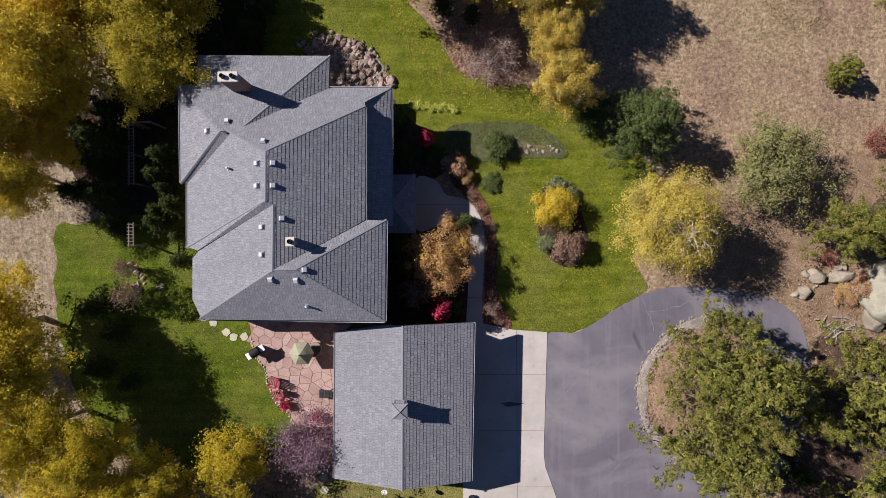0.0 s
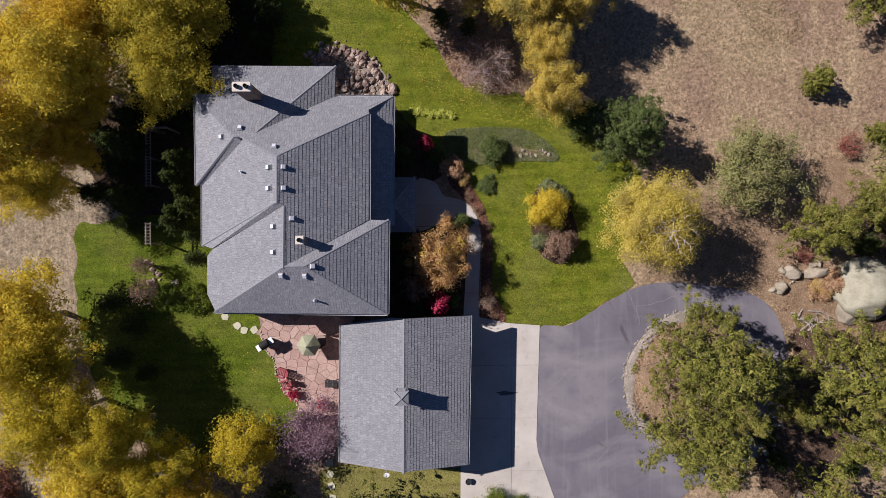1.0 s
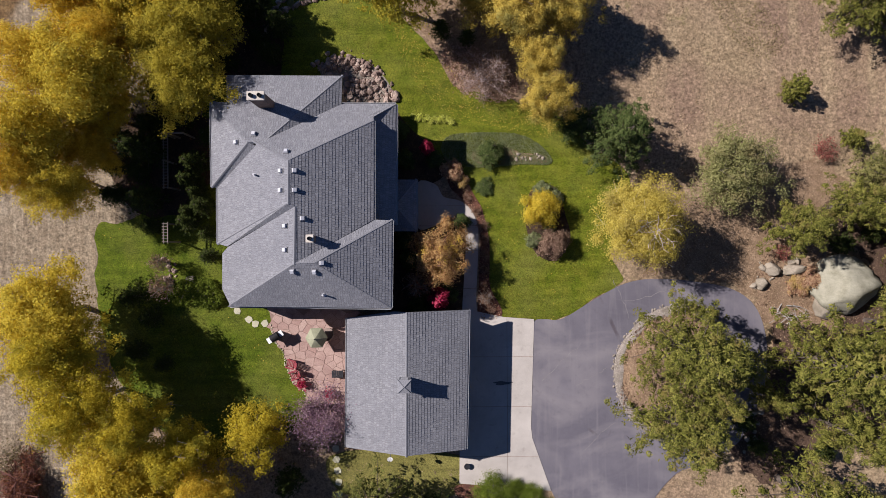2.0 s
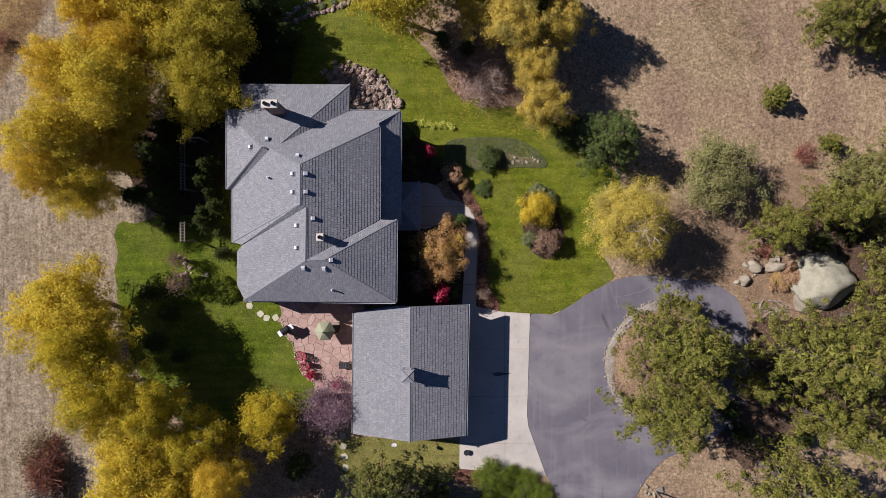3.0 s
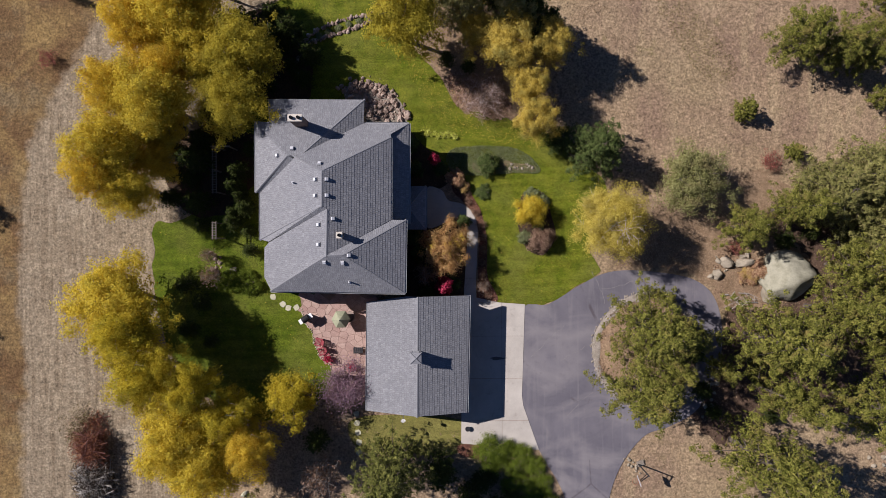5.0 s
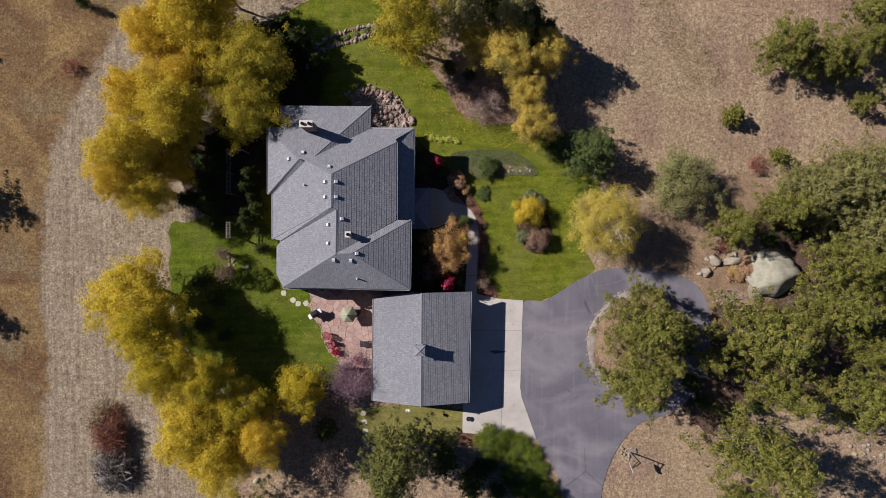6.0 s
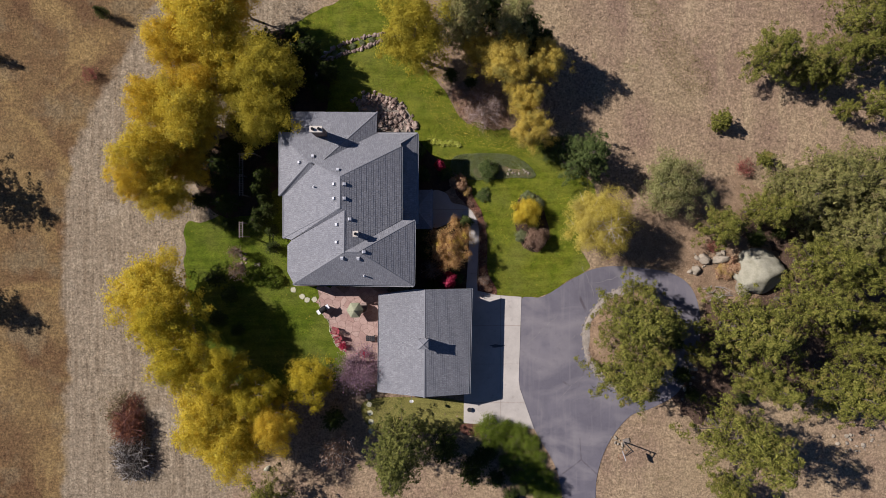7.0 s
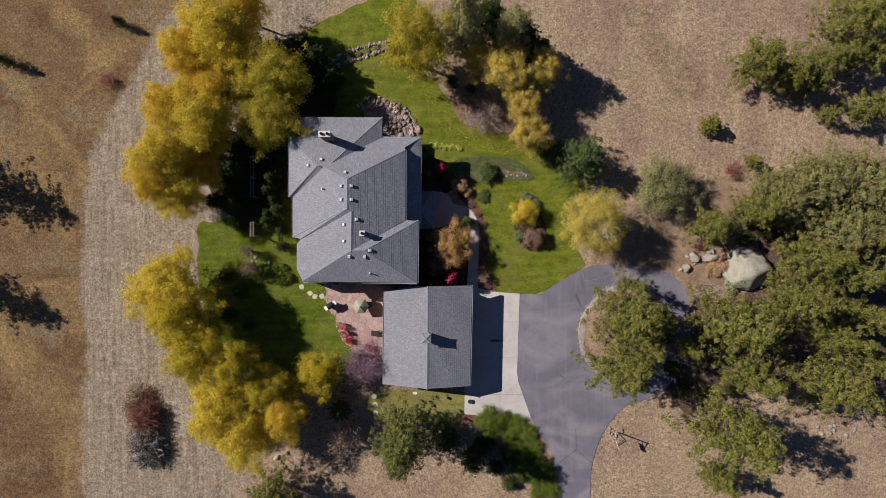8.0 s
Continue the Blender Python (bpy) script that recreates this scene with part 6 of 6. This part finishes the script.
def hoop(xy):
    """A basketball hoop on a pole with an angled arm, at the drive's edge."""
    ob = thing("basketball_hoop", pose(xy[0], xy[1], 0, 0, 0, 200), "basketball hoop with white backboard on a dark pole", "basketball hoop")
    verts, faces = [], []
    rod((0, 0, 0), (0, 0, 2.7), 0.06, 0.05, 12, verts, faces)
    put("pole", mesh_of("pole", verts, faces, M_METAL), ob)
    verts, faces = [], []
    rod((0, 0, 2.6), (0.8, 0, 3.0), 0.045, 0.04, 8, verts, faces)
    rod((0, 0, 2.2), (0.8, 0, 2.8), 0.03, 0.03, 8, verts, faces)
    put("arm", mesh_of("arm", verts, faces, M_METAL), ob)
    board = put("backboard", mesh_of("backboard", *box_lists(0.05, 0.75, 0.55), M_VENT), ob, pose(0.85, 0, 2.65, 0, 12, 0), "white rectangular backboard")
    verts, faces = [], []
    for i in range(20):
        a, b = 2 * math.pi * i / 20, 2 * math.pi * (i + 1) / 20
        rod((0.3 + 0.23 * math.cos(a), 0.23 * math.sin(a), 0.15), (0.3 + 0.23 * math.cos(b), 0.23 * math.sin(b), 0.15), 0.012, 0.012, 6, verts, faces)
    put("rim", mesh_of("rim", verts, faces, M_TERRACOTTA), board)
    part("base", box_bm(0.6, 0.45, 0.16, (-0.2, 0, 0), 0.04), M_WOOD, ob)


hoop((16.00, -18.65))


def dish(xy):
    ob = thing("satellite_dish", pose(xy[0], xy[1], 2.6, 0, 0, 0), "small white satellite dish at the garage gable", "satellite dish")
    bm = bmesh.new()
    rings = []
    for k in range(5):
        r = 0.2 * k / 4
        rings.append([bm.verts.new((r * math.cos(2 * math.pi * i / 20), 0.75 * r * math.sin(2 * math.pi * i / 20), 0.9 * r * r)) for i in range(20)] if k else [bm.verts.new((0, 0, 0))])
    for i in range(20):
        bm.faces.new((rings[0][0], rings[1][i], rings[1][(i + 1) % 20]))
    for a, b in zip(rings[1:], rings[2:]):
        for i in range(20):
            bm.faces.new((a[i], b[i], b[(i + 1) % 20], a[(i + 1) % 20]))
    bmesh.ops.solidify(bm, geom=bm.faces[:], thickness=0.012)
    bm.transform(pose(0, 0, 0.25, -40, -15, 0))
    part("bowl", bm, M_WHITE, ob)
    verts, faces = [], []
    rod((0, 0, 0.22), (0.0, 0.45, 0.0), 0.022, 0.022, 8, verts, faces)
    put("bracket", mesh_of("bracket", verts, faces, M_METAL), ob)
    verts, faces = [], []
    rod((0, 0, 0.25), (-0.08, -0.2, 0.55), 0.01, 0.01, 6, verts, faces)
    put("feed_arm", mesh_of("feed_arm", verts, faces, M_METAL), ob)


dish((-3.24, -14.18))


# ---- shrubs and low plants ----
RUST = broadleaf(41, 2.2, 4.2, L_RUST, M_REDBARK, clumps=170, per=130, leaf=0.05, lump=0.55, tight=0.085, dense=0.5)
grow(RUST, (0.15, -0.86), 0.98, 0, "rust and gold leaved tree by the front walk", "tree")
GOLDBUSH = broadleaf(42, 1.4, 2.4, L_GOLD, M_BARK, clumps=90, per=110, leaf=0.055, low=0.05, stems=8, thick=0.05)
grow(GOLDBUSH, (7.00, 2.28), 0.98, 0, "golden yellow shrub in the lawn bed", "shrub")
BROWNBUSH = broadleaf(43, 1.1, 1.8, L_BROWN, M_REDBARK, clumps=60, per=79, leaf=0.065, low=0.02, stems=8, thick=0.04)
grow(BROWNBUSH, (7.85, -0.11), 1.0, 0, "brown dry-leaved rounded shrub in the lawn bed", "shrub")
GREYBUSH = broadleaf(44, 0.9, 0.8, L_SAGE, M_BARK, clumps=40, per=79, leaf=0.065, low=0.0, stems=6, thick=0.03)
for xy, s, turn in (((7.24, 3.49), 0.9, 0), ((8.18, 3.13), 0.8, 60), ((6.63, 0.18), 0.8, 130), ((7.76, 1.15), 0.7, 200)):
    grow(GREYBUSH, xy, s, turn, "low grey-green sprawling shrub in the lawn bed", "shrub", "grey-green low shrubs")
for xy, s, turn in (((-10.24, 16.81), 0.42, 10), ((-9.49, 17.13), 0.38, 80), ((-8.63, 17.45), 0.45, 150), ((-7.77, 17.76), 0.4, 220), ((-6.91, 18.03), 0.42, 290), ((-6.11, 18.24), 0.36, 340)):
    grow(GREYBUSH, xy, s, turn, "low grey-green plant between the garden walls", "shrub", "plants between the garden walls", 0.8)
ROUND = broadleaf(45, 0.95, 1.1, L_JUNIPER, M_BARK, clumps=70, per=79, leaf=0.065, low=0.02, stems=8, thick=0.04, lump=0.2)
grow(ROUND, (3.58, 6.16), 1.0, 0, "round dark green juniper in a low bed", "shrub")
grow(ROUND, (1.62, 1.40), 0.62, 90, "small conical evergreen beside the walk", "shrub", tall=2.2)
grow(ROUND, (3.30, 3.85), 0.7, 160, "low dark evergreen shrub spreading over the lawn edge", "shrub", tall=0.45)
for xy, s, turn in (((-2.66, 7.87), 0.7, 0), ((-2.40, 5.78), 0.75, 50), ((-0.24, 5.77), 0.7, 80), ((-2.53, 0.23), 0.8, 140), ((-2.19, -1.17), 0.7, 10), ((0.75, -3.62), 0.7, 220), ((-1.52, -4.30), 0.7, 300)):
    grow(ROUND, xy, s, turn, "dark evergreen shrub in the shaded house bed", "shrub", "house bed evergreens")
CRIMSON = broadleaf(46, 0.8, 1.2, L_RED, M_REDBARK, clumps=45, per=69, leaf=0.072, low=0.05, stems=8, thick=0.03)
grow(CRIMSON, (-0.06, -3.78), 0.98, 0, "crimson-leaved bush at the garage corner", "shrub", "crimson bushes", 3.0)
grow(CRIMSON, (-0.75, 6.40), 0.6, 70, "crimson-leaved bush in the house bed", "shrub", "crimson bushes", 1.5)
L_FADED = leafy("faded_rusty_leaves", (0.22, 0.115, 0.065), (0.42, 0.25, 0.15), (0.60, 0.43, 0.26), (0.50, 0.36, 0.12), 0.3)
RUSTBUSH = broadleaf(47, 0.8, 1.1, L_FADED, M_REDBARK, clumps=45, per=69, leaf=0.072, low=0.02, stems=8, thick=0.03)
for xy, s, turn in (((1.00, 5.00), 1.05, 0), ((1.66, 4.31), 0.6, 80)):
    grow(RUSTBUSH, xy, s, turn, "rusty orange shrub at the end of the bed", "shrub", "rusty shrubs")
TWIGGY = twiggy(48, 0.9, 1.3, M_DEADWOOD, L_BROWN, 24, 5, 0.05, 3, "shrub", 0.018)
grow(TWIGGY, (-1.42, -2.78), 1.15, 0, "half-bare grey shrub in the house bed", "shrub", "half-bare shrubs", 2.4)
grow(TWIGGY, (-9.7, -18.5), 1.5, 200, "half-bare brown shrub on dry ground", "shrub", "half-bare shrubs")
grow(TWIGGY, (3.18, -3.80), 0.6, 40, "half-bare grey shrub in the mulch bed", "shrub", "half-bare shrubs", 0.7)
grow(TWIGGY, (-18.57, -2.82), 0.9, 90, "half-bare grey shrub by the back lawn", "shrub", "half-bare shrubs")
grow(TWIGGY, (-18.91, -1.25), 0.7, 180, "half-bare grey shrub by the back lawn", "shrub", "half-bare shrubs")
LOWGREEN = broadleaf(49, 0.9, 0.9, L_HEDGE, M_BARK, clumps=45, per=79, leaf=0.065, low=0.0, stems=6, thick=0.03)
for xy, s, turn in (((-17.58, -3.18), 1.0, 0), ((-16.70, -3.36), 0.9, 60), ((-15.83, -3.71), 0.9, 150), ((-18.09, -3.71), 0.7, 40), ((-16.22, -3.02), 0.7, 210)):
    grow(LOWGREEN, xy, s, turn, "low green shrub beside the back lawn", "shrub", "low green shrubs")
BEDPLANT = twiggy(50, 0.45, 0.4, M_REDBARK, L_BROWN, 12, 4, 0.03, 5, "plant", 0.01)
for i, (xy, s) in enumerate((((2.02, 3.20), 1.0), ((2.62, 2.24), 0.9), ((3.07, 1.25), 1.1), ((3.17, 0.20), 0.9), ((3.20, -0.86), 1.0), ((3.16, -1.92), 1.0), ((3.19, -2.97), 0.9), ((3.29, -3.85), 1.1), ((3.63, -4.56), 1.0), ((1.92, 3.90), 0.9), ((1.33, 4.61), 1.0))):
    grow(BEDPLANT, xy, s, 47 * i, "low reddish perennial in the mulch bed", "plant", "bed perennials")


def blades(name, R, height, count, material, seed):
    """A tuft of narrow upright blades bending outwards."""
    rng = np.random.default_rng(seed)
    ob = new(name)
    verts, faces = [], []
    for k in range(count):
        a, r = rng.uniform(0, 2 * math.pi), R * rng.uniform(0.3, 1.0)
        d, t = Vector((math.cos(a), math.sin(a), 0)), Vector((-math.sin(a), math.cos(a), 0)) * 0.018
        o = Vector((*(rng.normal(size=2) * 0.06), 0))
        m, e = o + d * r * 0.5 + Vector((0, 0, height * rng.uniform(0.7, 1.0))), o + d * r + Vector((0, 0, height * rng.uniform(0.35, 0.7)))
        i = len(verts)
        verts += [o - t, o + t, m + t, m - t, e]
        faces += [(i, i + 1, i + 2, i + 3), (i + 3, i + 2, i + 4)]
    put("foliage", mesh_of("foliage", verts, faces, material), ob)
    return ob


LIME = blades("ornamental_grass", 0.38, 0.35, 90, L_LIME, 51)
for i in range(12):
    x, y = (-1.71, 8.75)
    grow(LIME, (x + 0.245 * i, y - 0.02 * i + 0.08 * (-1) ** i), 0.8 + 0.15 * ((i * 7) % 3), 50 * i, "lime-yellow clump of blade-leaved plants edging the lawn", "plant", "lime edging plants")


def brush_pile(xy, sx, sy, height, bark, leaves, seed, label, count=240):
    """A heap of cut branches thrown over one another."""
    rng = np.random.default_rng(seed)
    ob = new("brush_pile")
    ob.matrix_basis = pose(xy[0], xy[1], 0)
    tagged(ob, label, "brush pile", "brush piles")
    verts, faces, pts = [], [], []
    for k in range(count):
        a, r = rng.uniform(0, 2 * math.pi), math.sqrt(rng.uniform(0, 1))
        r *= 0.75 + 0.6 * noise.noise((math.cos(a) * 1.3, math.sin(a) * 1.3, seed * 3.1))
        c = Vector((sx * r * math.cos(a) * 0.85, sy * r * math.sin(a) * 0.85, height * (1 - r * r) * rng.uniform(0.2, 1.0) + 0.08))
        w = rng.uniform(0, 2 * math.pi)
        L = rng.uniform(0.5, 2.3)
        d = Vector((math.cos(w), math.sin(w), rng.normal() * 0.3)) * L
        a0, b0 = c - d * 0.5, c + d * 0.5
        a0.z, b0.z = max(a0.z, 0.03), max(b0.z, 0.03)
        bend = c + Vector((rng.normal() * 0.12, rng.normal() * 0.12, 0.12))
        t = rng.uniform(0.012, 0.05)
        rod(a0, bend, t, t * 0.8, 4, verts, faces)
        rod(bend, b0, t * 0.8, 0.004, 4, verts, faces)
        for q in range(3):
            p = bend.lerp(b0, rng.uniform(0, 1))
            e = p + Vector((*(rng.normal(size=2) * 0.25), abs(rng.normal()) * 0.15))
            rod(p, e, t * 0.5, 0.003, 4, verts, faces)
            pts.append(e)
    tagged(put("tangle", mesh_of("tangle", verts, faces, bark), ob), kind="stuff")
    if leaves:
        e = np.array(pts)
        idx = np.repeat(np.arange(len(e)), 8)
        p = e[idx] + rng.normal(size=(len(idx), 3)) * 0.12
        p[:, 2] = np.maximum(p[:, 2], 0.03)
        d = rng.normal(size=(len(idx), 3)) + np.array([0, 0, 0.6])
        d /= np.linalg.norm(d, axis=1, keepdims=True)
        put("dead_leaves", leaf_mesh("dead_leaves", p, d, 0.06, 0.5, leaves, rng), ob)


L_DEAD = leafy("dead_red_needles", (0.12, 0.045, 0.025), (0.22, 0.085, 0.045), (0.34, 0.16, 0.085), None, 0.0, 0.15)
L_DRAB = leafy("dead_drab_needles", (0.09, 0.075, 0.035), (0.17, 0.14, 0.06), (0.26, 0.21, 0.10), None, 0.0, 0.15)
# Near-black needles that paint the shaded inside of the grey brush pile.
L_PILESHADE = leafy("pile_shade_needles", (0.035, 0.026, 0.020), (0.06, 0.045, 0.034), (0.10, 0.08, 0.06), None, 0.0, 0.05)
brush_pile((-28.80, -16.80), 1.6, 2.5, 1.5, M_REDBARK, L_DEAD, 61, "heap of cut branches with dead red-brown needles", 260)
brush_pile((-29.90, -15.60), 1.3, 1.5, 0.7, M_SANDTWIG, L_DRAB, 62, "heap of cut branches with drab dead needles", 90)
brush_pile((-28.65, -19.60), 1.9, 3.0, 1.3, M_DEADWOOD, L_PILESHADE, 63, "heap of bleached bare cut branches", 300)
brush_pile((24.16, -4.98), 1.6, 1.0, 0.2, M_DEADWOOD, None, 64, "scatter of bleached dead branches on soil", 13)
REDBUSH = twiggy(52, 1.0, 1.2, M_REDBARK, L_REDFADE, 22, 4, 0.05, 4, "shrub", 0.015)
grow(REDBUSH, (-32.27, 14.87), 0.85, 0, "sparse red-leaved shrub in the dry meadow", "shrub", "red meadow shrubs")
grow(REDBUSH, (26.70, 6.26), 1.2, 90, "sparse red-leaved shrub in the dry meadow", "shrub", "red meadow shrubs")
grow(REDBUSH, (23.88, -0.79), 0.8, 150, "sparse red-leaved shrub in the dry meadow", "shrub", "red meadow shrubs")
grow(RUSTBUSH, (25.91, -2.52), 1.1, 45, "rusty orange shrub beside a boulder", "shrub", "rusty shrubs", 0.6)
grow(RUSTBUSH, (24.97, -3.15), 1.0, 145, "rusty orange shrub beside a boulder", "shrub", "rusty shrubs", 0.5)


def edging(centre, R, a0, a1):
    """A bowed weathered board edging round a tree."""
    ob = thing("garden_edging", pose(centre[0], centre[1], 0), "bowed weathered timber edging round a tree bed", "edging")
    n = 9
    for i in range(n):
        w0, w1 = math.radians(a0 + (a1 - a0) * i / n), math.radians(a0 + (a1 - a0) * (i + 1) / n)
        p, q = Vector((R * math.cos(w0), R * math.sin(w0), 0)), Vector((R * math.cos(w1), R * math.sin(w1), 0))
        m = (p + q) / 2
        put("board", mesh_of("board", *box_lists((q - p).length * 0.98, 0.14, 0.2), M_WOOD), ob, pose(m.x, m.y, 0, 0, 0, math.degrees(math.atan2(q.y - p.y, q.x - p.x))))


edging((-21.0, -17.0), 2.5, 150, 290)
tagged(put("garden_stone", pebble_mesh("garden_stone", 77, M_SANDSTONE), None, pose(-16.6, -20.95, 0.1, 0, 0, 30) @ Matrix.Diagonal((0.38, 0.22, 0.2, 1))), "pale stone lying on the dry grass", "stone")


# ---- ground plants and grass ----
def inside_many(pts, poly):
    hit = np.zeros(len(pts), bool)
    for i in range(len(poly)):
        (ax, ay), (bx, by) = poly[i][:2], poly[i - 1][:2]
        if ay == by:
            continue
        c = ((ay > pts[:, 1]) != (by > pts[:, 1])) & (pts[:, 0] < (bx - ax) * (pts[:, 1] - ay) / (by - ay) + ax)
        hit ^= c
    return hit


def cover(name, outline, count, size, height, material, seed, label, z=0.05):
    """Low leafy ground cover within an outline."""
    rng = np.random.default_rng(seed)
    line = [tuple(p) for p in smooth_loop(outline)]
    lo, hi = np.min(line, axis=0), np.max(line, axis=0)
    p = rng.uniform(lo, hi, (count, 2))
    p = p[inside_many(p, line)]
    h = np.array([0.5 + 0.5 * noise.noise((q[0] * 1.2, q[1] * 1.2, seed)) for q in p])
    keep = rng.uniform(0, 1, len(p)) < 0.25 + 0.9 * h
    p, h = p[keep], h[keep]
    c = np.column_stack([p, z + height * h * rng.uniform(0.3, 1.0, len(p))])
    d = rng.normal(size=(len(p), 3)) * 0.6 + np.array([0, 0, 0.8])
    d /= np.linalg.norm(d, axis=1, keepdims=True)
    ob = put(name, leaf_mesh(name, c, d, size, 0.6, material, rng))
    return tagged(ob, label, "ground cover", kind="stuff")


cover("ground_cover", [(0.81, 7.53), (3.28, 7.73), (5.74, 7.57), (7.32, 6.65), (7.91, 5.52), (5.73, 5.46), (2.56, 5.27), (0.80, 5.77), (0.21, 6.55)], 24000, 0.04, 0.07, L_SAGE, 71, "low grey-green ground cover plants")
cover("leaf_litter", BED, 3200, 0.045, 0.10, L_FADED, 72, "fallen rusty leaves on the mulch bed", 0.07)
cover("leaf_litter", [(0.25, 12.95), (1.59, 10.53), (4.56, 9.82), (5.64, 11.06), (4.02, 12.95), (1.33, 14.03)], 5500, 0.07, 0.1, leafy("pink_litter", (0.30, 0.17, 0.125), (0.46, 0.30, 0.225), (0.60, 0.44, 0.34)), 73, "pinkish fallen leaves under a bare shrub")
cover("fallen_leaves", [(-3.02, 15.02), (-1.98, 11.84), (0.82, 9.01), (5.39, 7.75), (7.85, 7.38), (6.45, 9.33), (2.59, 10.76), (-0.21, 13.24)], 9000, 0.036, 0.03, L_MUTED, 74, "yellow leaves fallen on the front lawn", 0.045)
cover("fallen_leaves", [(22.08, -2.73), (23.97, -0.03), (26.67, -0.58), (30.46, -3.29), (28.84, -6.53), (23.97, -7.60)], 3500, 0.06, 0.06, L_BROWN, 75, "brown leaf litter on bare soil", 0.04)

L_WEED = leafy("weedy_grass", (0.22, 0.18, 0.085), (0.30, 0.25, 0.12), (0.40, 0.335, 0.17), None, 0.0, 0.5)
cover("rough_grass", [(16.4, 21.6), (18.4, 22.0), (21.0, 18.6), (24.2, 14.6), (23.4, 12.8), (21.4, 13.4), (19.0, 16.8)], 7000, 0.05, 0.06, L_WEED, 77, "taller olive weeds in the dry meadow", 0.02)


def meadow_grass(count, box, material, seed, size, label, avoid):
    rng = np.random.default_rng(seed)
    p = rng.uniform((box[0], box[2]), (box[1], box[3]), (count, 2))
    keep = np.ones(len(p), bool)
    for poly in avoid:
        keep &= ~inside_many(p, poly)
    p = p[keep]
    h = np.array([0.5 + 0.8 * noise.noise((q[0] * 0.5, q[1] * 0.5, seed)) + 0.4 * noise.noise((q[0] * 2.0, q[1] * 2.0, seed)) for q in p])
    ok = rng.uniform(0, 1, len(p)) < h
    p, h = p[ok], h[ok]
    idx = np.repeat(np.arange(len(p)), 4)
    c = np.column_stack([p[idx] + rng.normal(size=(len(idx), 2)) * 0.06, rng.uniform(0.015, 0.05, len(idx))])
    d = rng.normal(size=(len(idx), 3)) * 0.55 + np.array([0, 0, 1.0])
    d /= np.linalg.norm(d, axis=1, keepdims=True)
    ob = put("dry_grass", leaf_mesh("dry_grass", c, d, size, 0.4, material, rng))
    tagged(ob, label, "dry grass", kind="stuff")


AVOID = [[tuple(q) for q in smooth_loop(o, 4)] for o in (FRONT_LAWN, BACK_LAWN, DRIVE, WALKWAY, BED)] + [PATIO, [(-15, -14.5), (7.5, -16.5), (7.5, 11), (-15, 11)]]
meadow_grass(52000, (-16, 46, -30, 30), L_TAN, 81, 0.055, "dry tan meadow grass tufts", AVOID)
cover("needle_litter", [(ring_x - 4.2, ring_y - 1), (ring_x - 3.2, ring_y + 3), (ring_x, ring_y + 4.3), (ring_x + 3, ring_y + 3), (ring_x + 4, ring_y), (ring_x + 3, ring_y - 3), (ring_x, ring_y - 4.3), (ring_x - 3.3, ring_y - 3)], 5000, 0.07, 0.05, L_BROWN, 76, "brown needles and dry leaves on the island", 0.22)
